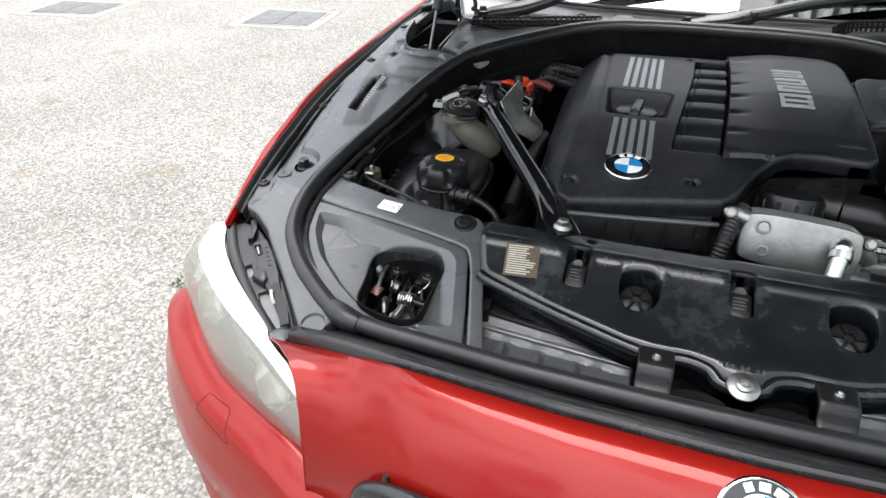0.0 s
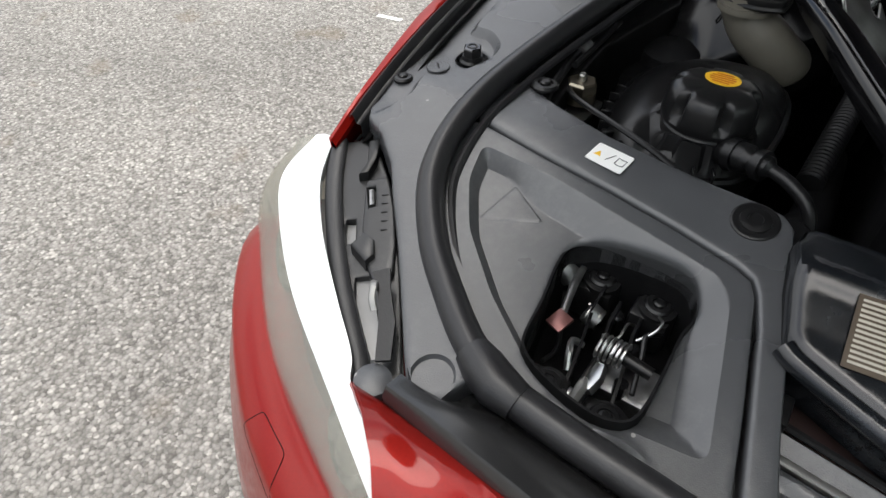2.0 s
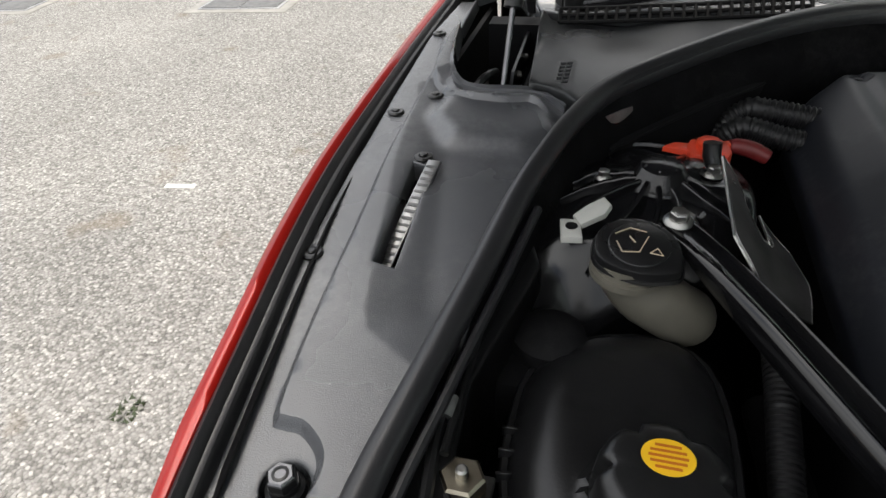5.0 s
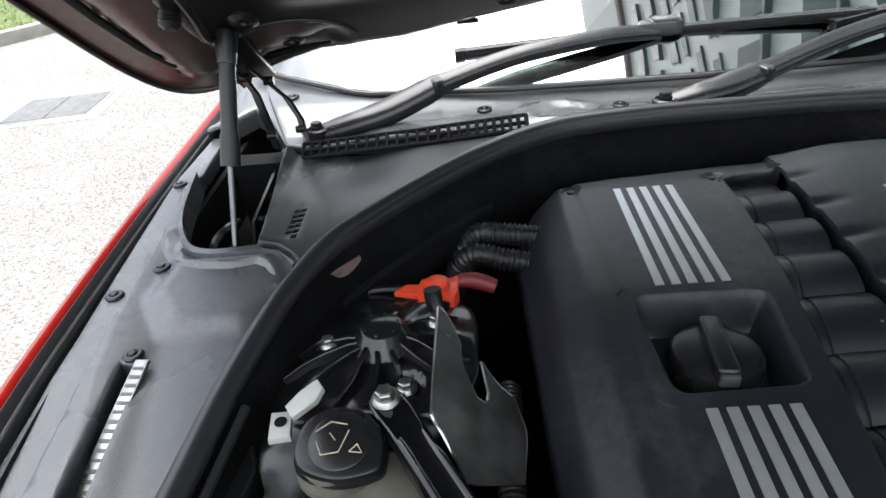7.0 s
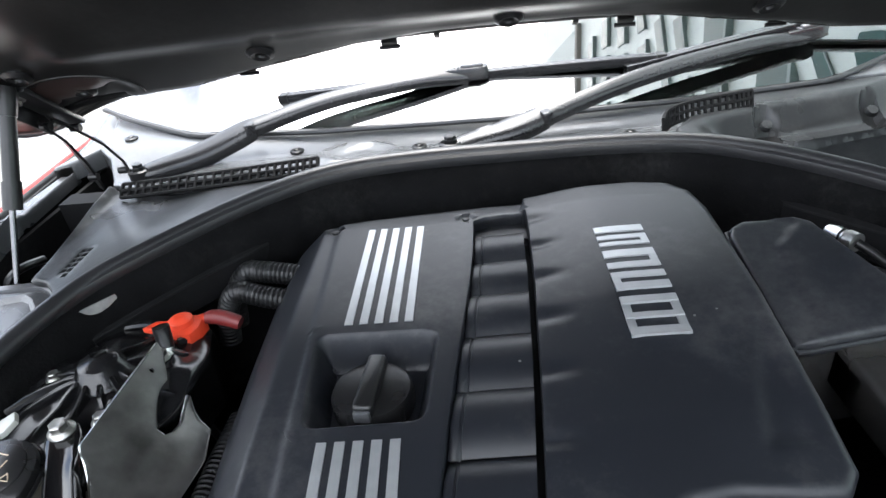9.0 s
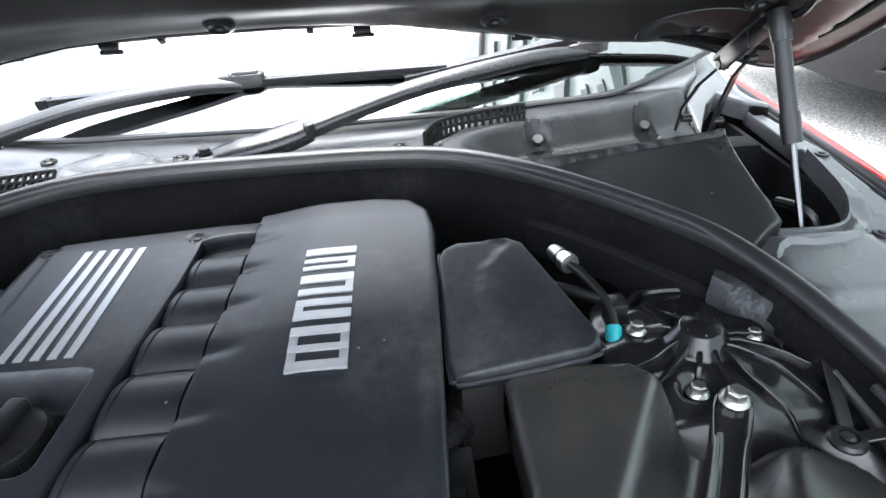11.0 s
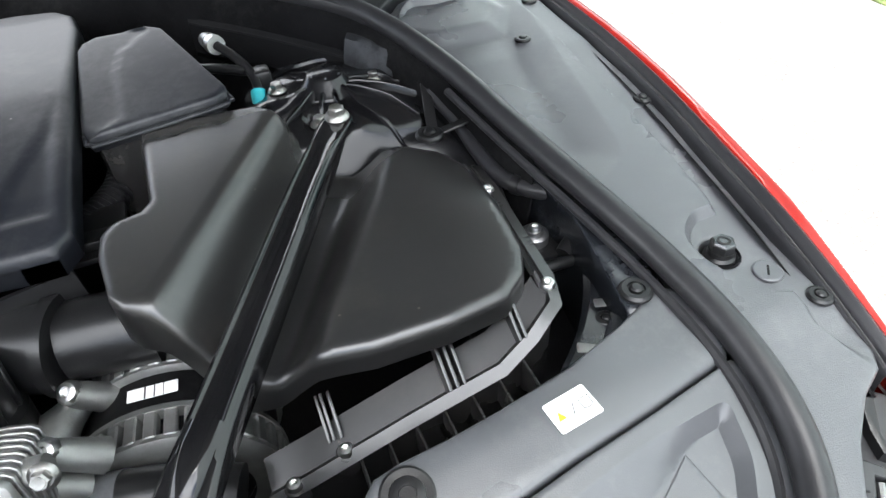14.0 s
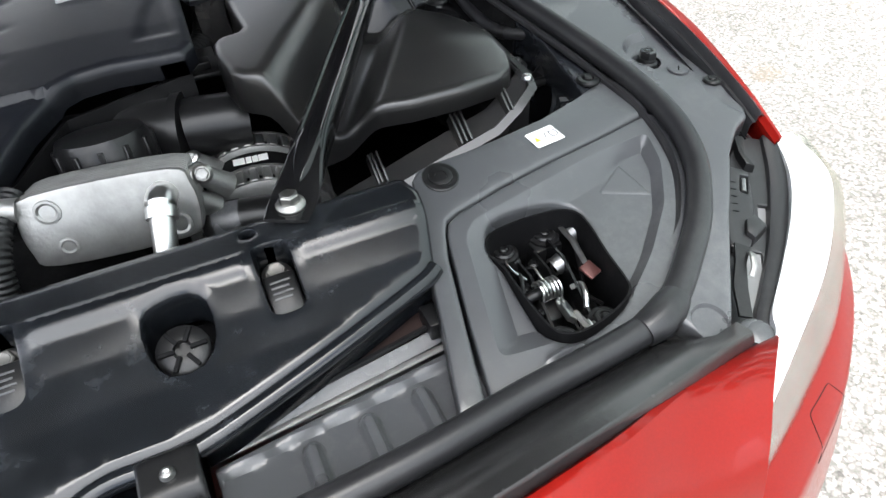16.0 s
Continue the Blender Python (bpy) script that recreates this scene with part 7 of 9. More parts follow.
ribbed_hose("corrugated_hose", [(-0.405, 0.452, 0.79), (-0.395, 0.45, 0.84), (-0.372, 0.445, 0.872), (-0.33, 0.435, 0.868), (-0.28, 0.43, 0.86)], 0.0145, "black corrugated cable conduit")
ribbed_hose("corrugated_hose", [(-0.40, 0.478, 0.80), (-0.39, 0.477, 0.85), (-0.365, 0.475, 0.882), (-0.34, 0.468, 0.886), (-0.28, 0.46, 0.88)], 0.0145, "black corrugated cable conduit")
ribbed_hose("corrugated_hose", [(0.252, 0.31, 0.862), (0.242, 0.285, 0.856), (0.226, 0.243, 0.843), (0.195, 0.205, 0.838), (0.165, 0.185, 0.83)], 0.0165, "black corrugated breather hose")
ribbed_hose("corrugated_hose", [(-0.345, 0.30, 0.79), (-0.35, 0.22, 0.79), (-0.355, 0.12, 0.78), (-0.36, 0.02, 0.76)], 0.014, "black corrugated cable conduit")
ribbed_hose("corrugated_hose", [(0.012, -0.045, 0.86), (-0.002, -0.075, 0.85), (-0.012, -0.10, 0.83), (-0.02, -0.115, 0.79)], 0.012, "black corrugated cable conduit")


def left_wing_bits():
    flat = part("inner_wing", sheet([(-0.60, -0.10), (-0.585, -0.14), (-0.64, -0.12), (-0.655, -0.05), (-0.63, 0.06), (-0.585, 0.20), (-0.57, 0.16), (-0.605, 0.02)], [], lambda P: 0.835 + 0 * P[:, 0] + (P[:, 1] + 0.1) * 0.08, 0.012, 0.003, 0.003, skirt=0.12), BLACK, car, "black painted inner wing ledge")
    nut = part("ground_nut", moved(merge(revolve([(0, -0.012), (0.016, -0.012), (0.016, 0.0), (0, 0.0)], 20), hexa(0.0165, 0.0, 0.011)), Matrix.Translation((-0.594, -0.057, 0.830))), BRASS, car, "pale brass hexagon nut on a stud")
    part("stud", moved(revolve([(0, 0.008), (0.0045, 0.008), (0.0045, 0.017), (0.003, 0.0185), (0, 0.0185)], 12), Matrix.Translation((-0.594, -0.057, 0.830))), STEEL, nut)
    part("plate", box(-0.618, -0.575, -0.11, -0.035, 0.805, 0.812, 0.002), SHIELD, nut, "dull steel bracket")
    w = part("cable", tube(spline([(-0.602, -0.070, 0.836), (-0.590, -0.086, 0.838), (-0.562, -0.106, 0.842), (-0.520, -0.128, 0.845), (-0.478, -0.148, 0.845), (-0.455, -0.156, 0.838), (-0.44, -0.158, 0.82)], 6), 0.0028, 8), BLACK, car, "thin glossy black wiring cable")
    part("cable_branch", tube(spline([(-0.615, 0.06, 0.86), (-0.617, 0.0, 0.853), (-0.617, -0.04, 0.848), (-0.610, -0.10, 0.842), (-0.605, -0.125, 0.835)], 5), 0.0048, 8), BLACK, w)
    part("cable_branch", tube(spline([(-0.607, 0.06, 0.858), (-0.608, 0.0, 0.852), (-0.608, -0.05, 0.85)], 5), 0.0035, 8), BLACK, w)
    part("tape", tube([(-0.616, -0.005, 0.8535), (-0.6165, -0.022, 0.8505)], 0.0085, 10), DULLSTEEL, w)
    box_l = part("relay_box", box(-0.60, -0.54, 0.06, 0.14, 0.74, 0.80, 0.01), DEEP, car, "dark plastic relay box behind the tank")
    part("horn", moved(revolve([(0, -0.02), (0.035, -0.02), (0.033, 0.0), (0.022, 0.01), (0, 0.012)], 24), Matrix.Translation((-0.555, 0.115, 0.815))), DEEP, car, "dark round horn body")
    part("coolant_pipe", tube(spline([(-0.36, -0.14, 0.80), (-0.355, -0.10, 0.78), (-0.345, 0.0, 0.74), (-0.35, 0.15, 0.72)], 5), 0.020, 14), DEEP, car, "dark rubber coolant pipe")
    part("foil_pad", thicken(loft([[(-0.555, 0.32, 0.905), (-0.55, 0.315, 0.87)], [(-0.535, 0.36, 0.912), (-0.53, 0.355, 0.87)], [(-0.50, 0.40, 0.912), (-0.495, 0.395, 0.875)]]), 0.002), DULLSTEEL, car, "dull grey insulation pad")


left_wing_bits()


# ---- right-hand bay ----
def right_wing_bits():
    sn = part("fuel_sensor", tube([(0.356, 0.432, 0.908), (0.359, 0.42, 0.910), (0.362, 0.407, 0.912)], [0.0085, 0.010, 0.009], 14), ALUSHINY, car, "bright steel sensor fitting with a cable")
    part("collar", tube([(0.362, 0.405, 0.912), (0.366, 0.394, 0.913)], 0.0115, 14), ALUSHINY, sn)
    part("ring", tube([(0.3605, 0.4135, 0.9115), (0.3615, 0.411, 0.9117)], 0.0098, 14), BLACK, sn)
    part("cable", tube(spline([(0.366, 0.394, 0.913), (0.380, 0.375, 0.905), (0.394, 0.345, 0.892), (0.395, 0.315, 0.875), (0.39, 0.29, 0.85)], 6), 0.0055, 10), BLACK, sn)
    part("tape", tube([(0.3945, 0.322, 0.880), (0.3915, 0.303, 0.865)], 0.0085, 10), TEAL, sn, "teal tape wrap")
    part("block", box(0.393, 0.415, 0.335, 0.36, 0.855, 0.895, 0.004), BLACK, sn)
    part("pipe", tube(spline([(0.33, 0.395, 0.89), (0.36, 0.375, 0.893), (0.39, 0.352, 0.893)], 5), 0.006, 10), BLACK, sn)
    rnd = random.Random(7)
    rows = []
    for i in range(7):
        t = i / 6
        fold = 0.004 * math.sin(t * 9)
        rows.append([(0.520 + 0.042 * t, 0.372 - 0.062 * t + fold, 0.906 - 0.002 * t), (0.515 + 0.042 * t, 0.366 - 0.062 * t - fold, 0.902), (0.509 + 0.042 * t, 0.360 - 0.062 * t + fold, 0.884 + rnd.uniform(-0.002, 0.002)), (0.506 + 0.042 * t, 0.354 - 0.062 * t, 0.870 + rnd.uniform(-0.005, 0.005))])
    part("foil_pad", thicken(loft(rows), 0.0015), FOIL, car, "crumpled grey heat foil on the bulkhead")
    part("foil_pad", thicken(loft([[(0.566, 0.30, 0.905), (0.558, 0.295, 0.87)], [(0.575, 0.265, 0.90), (0.567, 0.26, 0.865)], [(0.58, 0.24, 0.89), (0.572, 0.235, 0.865)]]), 0.0015), SHIELD, car, "dull grey insulation pad")
    # triangular strap to the wing
    st = part("strap", merge(moved(box(-0.006, 0.006, -0.048, 0.048, -0.0015, 0.0015, 0.001, 1), Matrix.Translation((0.563, 0.212, 0.872)) @ Matrix.Rotation(radians(-16), 4, "Z") @ Matrix.Rotation(radians(16), 4, "X")), moved(box(-0.032, 0.032, -0.006, 0.006, -0.0015, 0.0015, 0.001, 1), Matrix.Translation((0.577, 0.168, 0.868)) @ Matrix.Rotation(radians(-4), 4, "Z") @ Matrix.Rotation(radians(-12), 4, "Y"))), BLACK, car, "black plastic triangular cable strap")
    place("push_rivet", RIVET, at((0.546, 0.168, 0.864), s=1.35), st, "black rubber clip")
    hs = part("vent_hose", tube(spline([(0.575, 0.235, 0.875), (0.586, 0.19, 0.862), (0.588, 0.14, 0.85), (0.592, 0.095, 0.843), (0.606, 0.06, 0.845), (0.625, 0.035, 0.85)], 6), 0.0085, 12), RUBBER, car, "dark grey rubber vent hose with a clip")
    part("clip", tube([(0.598, 0.076, 0.8435), (0.603, 0.068, 0.8442)], 0.0105, 12), BLACK, hs)
    part("branch", tube(spline([(0.59, 0.115, 0.845), (0.587, 0.09, 0.83), (0.592, 0.06, 0.80)], 5), 0.006, 10), RUBBER, hs)
    hb = part("horn", moved(revolve([(0, -0.01), (0.0145, -0.01), (0.0145, 0.0), (0.0125, 0.002), (0.0095, 0.0025), (0.009, 0.006), (0, 0.0062)], 24), Matrix.Translation((0.597, 0.028, 0.815))), DULLSTEEL, car, "steel disc horn bolt on a bracket")
    place("torx_screw", SCREW, at((0.597, 0.028, 0.820), s=1.0), hb)
    part("bracket", box(0.58, 0.64, 0.0, 0.05, 0.79, 0.806, 0.003), BLACK, hb)
    part("plug", tube([(0.585, -0.012, 0.806), (0.62, -0.012, 0.806)], 0.006, 10), BLACK, hb)
    part("arm", tube([(0.61, -0.005, 0.81), (0.635, 0.01, 0.82)], 0.008, 10), BLACK, hb)
    rail = []
    RP = [(0.640, 0.06), (0.640, 0.02), (0.618, -0.03), (0.593, -0.07), (0.566, -0.10), (0.540, -0.122)]
    for x, y in spline(RP, 4):
        rail.append([(x - 0.002, y, 0.775), (x, y, 0.808), (x + 0.004, y - 0.002, 0.812), (x + 0.020, y - 0.010, 0.813), (x + 0.028, y - 0.013, 0.822), (x + 0.045, y - 0.02, 0.826)])
    rl = part("inner_rail", thicken(loft(rail), 0.002), GLOSSBLACK, car, "black painted inner wing rail with bright worn spots")
    for x, y, a in ((0.625, -0.03, 30), (0.600, -0.076, 38), (0.560, -0.113, 45)):
        part("worn_step", moved(box(-0.013, 0.013, -0.005, 0.005, 0, 0.0035, 0.0015), Matrix.Translation((x + 0.010, y - 0.004, 0.8120)) @ Matrix.Rotation(radians(-a + 15), 4, "Z")), ALU, rl, "bright worn step of the rail")
    place("push_rivet", RIVET, at((0.598, -0.094, 0.8135), s=0.8), rl)
    part("inner_wing", sheet([(0.60, -0.12), (0.64, -0.12), (0.652, -0.05), (0.635, 0.06), (0.60, 0.24), (0.58, 0.22), (0.605, 0.10), (0.618, 0.0)][::1], [], lambda P: 0.845 + (P[:, 1] + 0.1) * 0.1, 0.012, 0.003, 0.003, skirt=0.12), GLOSSBLACK, car, "black painted inner wing ledge")
    part("wheel_liner", box(0.52, 0.66, -0.14, 0.15, 0.70, 0.73, 0.01), DEEP, car, "dark wheel arch liner")


right_wing_bits()


def oil_cooler():
    M = Matrix.Translation((0.088, -0.085, 0.834)) @ Matrix.Rotation(radians(-7), 4, "Z") @ Matrix.Rotation(radians(-18), 4, "X")
    rr = lambda w, h, r: spline([(w - r, -h), (w, -h + r), (w, h - r), (w - r, h), (-w + r, h), (-w, h - r), (-w, -h + r), (-w + r, -h)], 4, True)
    up = Matrix.Rotation(radians(90), 4, "X")
    th = part("oil_cooler", moved(moved(prism(rr(0.077, 0.036, 0.018), 0.0, 0.006, 0.003), up), M), ALU, car, "pale cast aluminium oil cooler block")
    for i in range(16):
        w = 0.0 if i % 2 else 0.0022
        part("plate", moved(moved(prism(rr(0.0768 - w, 0.0358 - w, 0.017), -0.0032 - i * 0.0034, -0.0002 - i * 0.0034, 0.0006, 1), up), M), ALU, th)
    for x, z, r in ((-0.050, 0.018, 0.012), (-0.044, -0.018, 0.009), (0.056, -0.020, 0.013)):
        part("dimple", moved(moved(revolve([(r, 0.0055), (r * 0.95, 0.0075), (r * 0.75, 0.0078), (r * 0.55, 0.0058), (0, 0.0056)], 22), up @ Matrix.Translation((x, z, 0))), M), ALU, th)
    p = part("pipe", moved(tube(spline([(0.050, -0.006, 0.012), (0.050, -0.022, 0.013), (0.049, -0.034, 0.004), (0.046, -0.045, -0.02), (0.042, -0.056, -0.05), (0.04, -0.07, -0.08)], 5), [0.014] * 9 + [0.011] * 17, 16), M), ALUSHINY, th, "bright aluminium pipe elbow")
    part("collar", moved(tube([(0.0495, -0.030, 0.007), (0.0485, -0.036, -0.002)], 0.0145, 16), M), ALUSHINY, th)
    for x, y, z in ((-0.098, 0.0, 0.03), (0.088, 0.02, 0.02)):
        part("ear", moved(tube([(x * 0.75, y, z * 0.8), (x, y, z)], [0.012, 0.009], 12), M), ALU, th)
        place("bolt", BOLT, M @ at((x, y - 0.009, z), (0, -1, 0.2), s=0.75), th, "bright bolt")


oil_cooler()


def oil_filter():
    th = part("oil_filter_housing", moved(revolve([(0, 0.0), (0.02, 0.0), (0.044, -0.004), (0.048, -0.012), (0.048, -0.05), (0.052, -0.055), (0.052, -0.12), (0, -0.12)], 32), Matrix.Translation((0.090, 0.036, 0.862)) @ Matrix.Rotation(radians(-14), 4, "X")), BLACK, car, "black ribbed oil filter housing lid")
    for i in range(12):
        part("rib", moved(box(0.046, 0.051, -0.003, 0.003, -0.05, -0.012, 0.001, 1), Matrix.Translation((0.090, 0.036, 0.862)) @ Matrix.Rotation(radians(-14), 4, "X") @ Matrix.Rotation(radians(30 * i), 4, "Z")), BLACK, th)


oil_filter()


def intake_duct():
    th = part("intake_duct", tube(spline([(0.05, 0.120, 0.812), (0.091, 0.107, 0.814), (0.120, 0.094, 0.815), (0.145, 0.083, 0.815), (0.168, 0.075, 0.815)], 5), [0.030] * 6 + [0.031, 0.033, 0.036, 0.039] + [0.041] * 11, 26), BLACK, car, "smooth black intake air duct with a clamp")
    part("clamp", tube([(0.166, 0.0755, 0.815), (0.176, 0.072, 0.815)], 0.0455, 28), BLACK, th)
    part("tail", tube(spline([(0.174, 0.076, 0.815), (0.20, 0.073, 0.815), (0.225, 0.070, 0.814), (0.245, 0.068, 0.812)], 4), 0.0355, 26), BLACK, th)
    part("bracket", merge(box(0.165, 0.235, 0.13, 0.21, 0.845, 0.852, 0.002), box(0.175, 0.225, 0.14, 0.16, 0.852, 0.862, 0.002)), BLACK, th)


intake_duct()


def alternator():
    M = Matrix.Translation((0.230, 0.010, 0.708)) @ Matrix.Rotation(radians(-6), 4, "Z") @ Matrix.Rotation(radians(90), 4, "X") @ Matrix.Diagonal((1.18, 1.18, 1.0, 1))
    th = part("alternator", moved(revolve([(0, -0.03), (0.064, -0.03), (0.070, -0.022), (0.0705, 0.020), (0.064, 0.026), (0, 0.026)], 48), M), DEEP, car, "grey cast alternator with cooling slots and a label")
    for z0, r0 in ((0.022, 0.074), (-0.052, 0.074)):
        for i in range(36):
            a = 2 * math.pi * i / 36
            part("slot_fin", moved(moved(box(-0.0043, 0.0043, -0.0055, 0.004, 0, 0.026, 0.0012, 1), Matrix.Translation((r0 * math.sin(a) * 0.97, r0 * math.cos(a) * 0.97, z0)) @ Matrix.Rotation(-a, 4, "Z")), M), ALU, th)
        part("ring", moved(moved(revolve([(0.062, 0), (0.076, 0), (0.077, 0.003), (0.077, 0.006), (0.062, 0.006)], 48), Matrix.Translation((0, 0, z0 - 0.004))), M), ALU, th)
        part("ring", moved(moved(revolve([(0.050, 0), (0.075, 0), (0.075, 0.005), (0.070, 0.008), (0.050, 0.008)], 48), Matrix.Translation((0, 0, z0 + 0.024))), M), ALU, th)
        part("winding", moved(moved(revolve([(0.05, 0), (0.066, 0), (0.066, 0.024), (0.05, 0.024)], 32), Matrix.Translation((0, 0, z0 + 0.001))), M), DEEP, th, "dark winding behind the slots")
    for i, (w, m) in enumerate(((0.034, PAPER), (0.0012, INK), (0.0008, INK), (0.001, INK))):
        a = radians(0 if i == 0 else i * 5 - 9)
        part("label", moved(moved(box(-w / 2, w / 2, 0, 0.0008 + 0.0004 * (i > 0), -0.006, 0.006, 0), Matrix.Translation((0.0722 * math.sin(a), 0.0724 * math.cos(a), 0.0)) @ Matrix.Rotation(-a, 4, "Z")), M), m, th)
    for p in ((0.170, 0.03, 0.802), (0.172, -0.05, 0.835), (0.152, -0.06, 0.82)):
        e = part("ear", tube([(p[0] + 0.025, p[1] + 0.005, p[2] - 0.03), (p[0], p[1], p[2] - 0.002)], [0.014, 0.011], 12), ALU, th)
        place("torx_screw", SCREW, at(p, (-0.2, -0.5, 0.8), s=1.5), th, "bright torx bolt")


alternator()
arm = part("alternator_bracket", tube(spline([(0.168, 0.040, 0.778), (0.150, 0.020, 0.776), (0.132, 0.000, 0.772), (0.12, -0.03, 0.765)], 5), [0.013, 0.014, 0.015, 0.016, 0.018, 0.02, 0.021, 0.022, 0.023, 0.024, 0.025, 0.026, 0.027, 0.028, 0.028, 0.028], 14, squash=0.8), ALU, car, "cast aluminium alternator bracket arm")
place("torx_screw", SCREW, at((0.166, 0.038, 0.792), (-0.1, -0.3, 0.9), s=1.6), arm, "bright torx bolt")
cp = part("coolant_hose", tube(spline([(0.115, -0.050, 0.765), (0.14, -0.053, 0.768), (0.16, -0.058, 0.770), (0.19, -0.064, 0.772), (0.23, -0.074, 0.772), (0.28, -0.092, 0.765)], 5), [0.022] * 26, 20), BLACK, car, "smooth black coolant hose with a steel clamp")
part("clamp", tube([(0.150, -0.0555, 0.769), (0.163, -0.0585, 0.7705)], 0.0245, 24), ALUSHINY, cp, "bright hose clamp")
part("sleeve", tube([(0.172, -0.060, 0.771), (0.20, -0.066, 0.772)], 0.0232, 20), TRIM, cp, "pale printed sleeve")


# ---- scuttle, windscreen, wipers ----
def scuttle():
    left = [(-x, y) for x, y in ((0.578, 0.402), (0.600, 0.425), (0.624, 0.432), (0.632, 0.55), (0.643, 0.69), (0.60, 0.672), (0.45, 0.652), (0.30, 0.632), (0.25, 0.617), (0.32, 0.586), (0.40, 0.532), (0.486, 0.458), (0.532, 0.410), (0.556, 0.365))]
    grid = [[(-x, y) for x, y in ((0.5865 + 0.0085 * c, 0.432 + 0.0125 * r), (0.5925 + 0.0085 * c, 0.432 + 0.0125 * r), (0.5925 + 0.0085 * c, 0.441 + 0.0125 * r), (0.5865 + 0.0085 * c, 0.441 + 0.0125 * r))] for r in range(6) for c in (-1, 0) if not (r == 0 and c == 0)]

    def zl(P):
        x, y = -P[:, 0], P[:, 1]
        z = np.interp(x, [0.25, 0.3, 0.45, 0.6, 0.65], [0.955, 0.951, 0.936, 0.921, 0.924])
        z = z - 0.008 * np.exp(-((x - 0.52) / 0.05) ** 2) * smooth(0.5, 0.62, y)
        return z + 0.012 * smooth(0.625, 0.64, x)

    th = part("scuttle_cover", sheet(left, grid, zl, 0.009, 0.003, 0.003, skirt=0.05), SCUTTLE, car, "grey-black plastic scuttle cover with vent grids", 32)
    # right-hand tray with a deep pocket
    ysl = lambda x: np.interp(x, [0.25, 0.32, 0.4, 0.486, 0.532, 0.60], [0.605, 0.578, 0.525, 0.45, 0.40, 0.35])
    yrg = lambda x: np.interp(x, [0.25, 0.30, 0.342, 0.60, 0.65], [0.63, 0.585, 0.555, 0.606, 0.62])
    ybk = lambda x: np.interp(x, [0.25, 0.3, 0.39, 0.57, 0.64], [0.64, 0.66, 0.695, 0.735, 0.775])
    right = [(0.25, 0.615), (0.32, 0.586), (0.40, 0.532), (0.486, 0.458), (0.532, 0.410), (0.556, 0.365), (0.575, 0.395), (0.605, 0.42), (0.622, 0.43), (0.628, 0.55), (0.640, 0.66), (0.655, 0.77), (0.652, 0.81), (0.58, 0.805), (0.50, 0.80), (0.40, 0.775), (0.33, 0.735), (0.28, 0.70), (0.24, 0.65)]

    def zr(P):
        x, y = P[:, 0], P[:, 1]
        t = np.clip((y - ysl(x)) / np.maximum(yrg(x) - ysl(x), 0.01), 0, 1)
        z0 = np.interp(x, [0.25, 0.4, 0.486, 0.56, 0.62], [0.955, 0.942, 0.93, 0.917, 0.915])
        front = z0 + (0.964 - z0) * t ** 1.2
        d1 = y - yrg(x)
        pocket = 0.964 - 0.042 * smooth(0.0, 0.016, d1) * smooth(0.27, 0.33, x)
        back = smooth(-0.012, 0.03, y - ybk(x))
        z = front + (pocket + (0.966 - pocket) * back - front) * smooth(-0.003, 0.003, d1)
        for cx, cy in ((0.392, 0.700), (0.569, 0.738)):
            well = np.hypot(x - cx, np.maximum(0, y - cy))
            z = z - 0.020 * (1 - smooth(0.015, 0.019, np.where(y < cy, np.abs(x - cx) + 0.10 * (cy - y), well))) * smooth(0.02, 0.03, d1)
        z = z + 0.005 * (1 - smooth(0.003, 0.006, np.abs(d1 + 0.002))) * smooth(0.30, 0.34, x)
        return z

    part("pocket_tray", sheet(right, [], zr, 0.0065, 0.003, 0.003, skirt=0.05, rings=[([(x, float(yrg(x))) for x in np.linspace(0.27, 0.64, 40)], (0.0, 0.003, -0.003, 0.008, -0.008, 0.014, -0.014))]), SCUTTLE, th, "open pocket tray of the scuttle", 32)
    for x, y, z in ((0.392, 0.704, 0.957), (0.569, 0.742, 0.952)):
        part("pocket_stud", moved(revolve([(0, 0), (0.010, 0), (0.0095, 0.004), (0.0075, 0.007), (0, 0.007)], 20), at((x, y - 0.004, z - 0.020), (0, -0.6, 0.8))), SCUTTLE, th)
    # centre panel up to the glass
    mid = [(-0.645, 0.70), (-0.60, 0.676), (-0.45, 0.656), (-0.28, 0.634), (-0.235, 0.622), (-0.13, 0.632), (0, 0.634), (0.13, 0.632), (0.235, 0.622), (0.265, 0.665), (0.29, 0.71), (0.34, 0.745), (0.41, 0.785), (0.52, 0.808), (0.66, 0.815), (0.70, 0.86), (0.72, 0.92), (0.68, 0.89), (0.53, 0.81), (0.3, 0.78), (0, 0.765), (-0.3, 0.78), (-0.53, 0.81), (-0.68, 0.89), (-0.72, 0.92), (-0.70, 0.84)]

    def zm(P):
        x, y = P[:, 0], P[:, 1]
        z = np.interp(y, [0.62, 0.66, 0.72, 0.78, 0.92], [0.955, 0.950, 0.949, 0.964, 0.985])
        z = z - 0.018 * smooth(-0.45, -0.62, x) * (1 - smooth(0.7, 0.8, y))
        ring = np.hypot((x + 0.235) / 1.6, y - 0.69)
        z = z + 0.008 * (1 - smooth(0.040, 0.046, ring)) - 0.005 * (1 - smooth(0.024, 0.030, np.hypot((x + 0.225) / 1.5, y - 0.685)))
        return z

    part("centre_panel", sheet(mid, [], zm, 0.010, 0.003, 0.003, skirt=0.03), CENTRE, th, "smooth plastic centre panel, grey lightened for reflected sky", 32)
    zc = lambda x, y: float(zm(np.array([[x, y]]))[0])
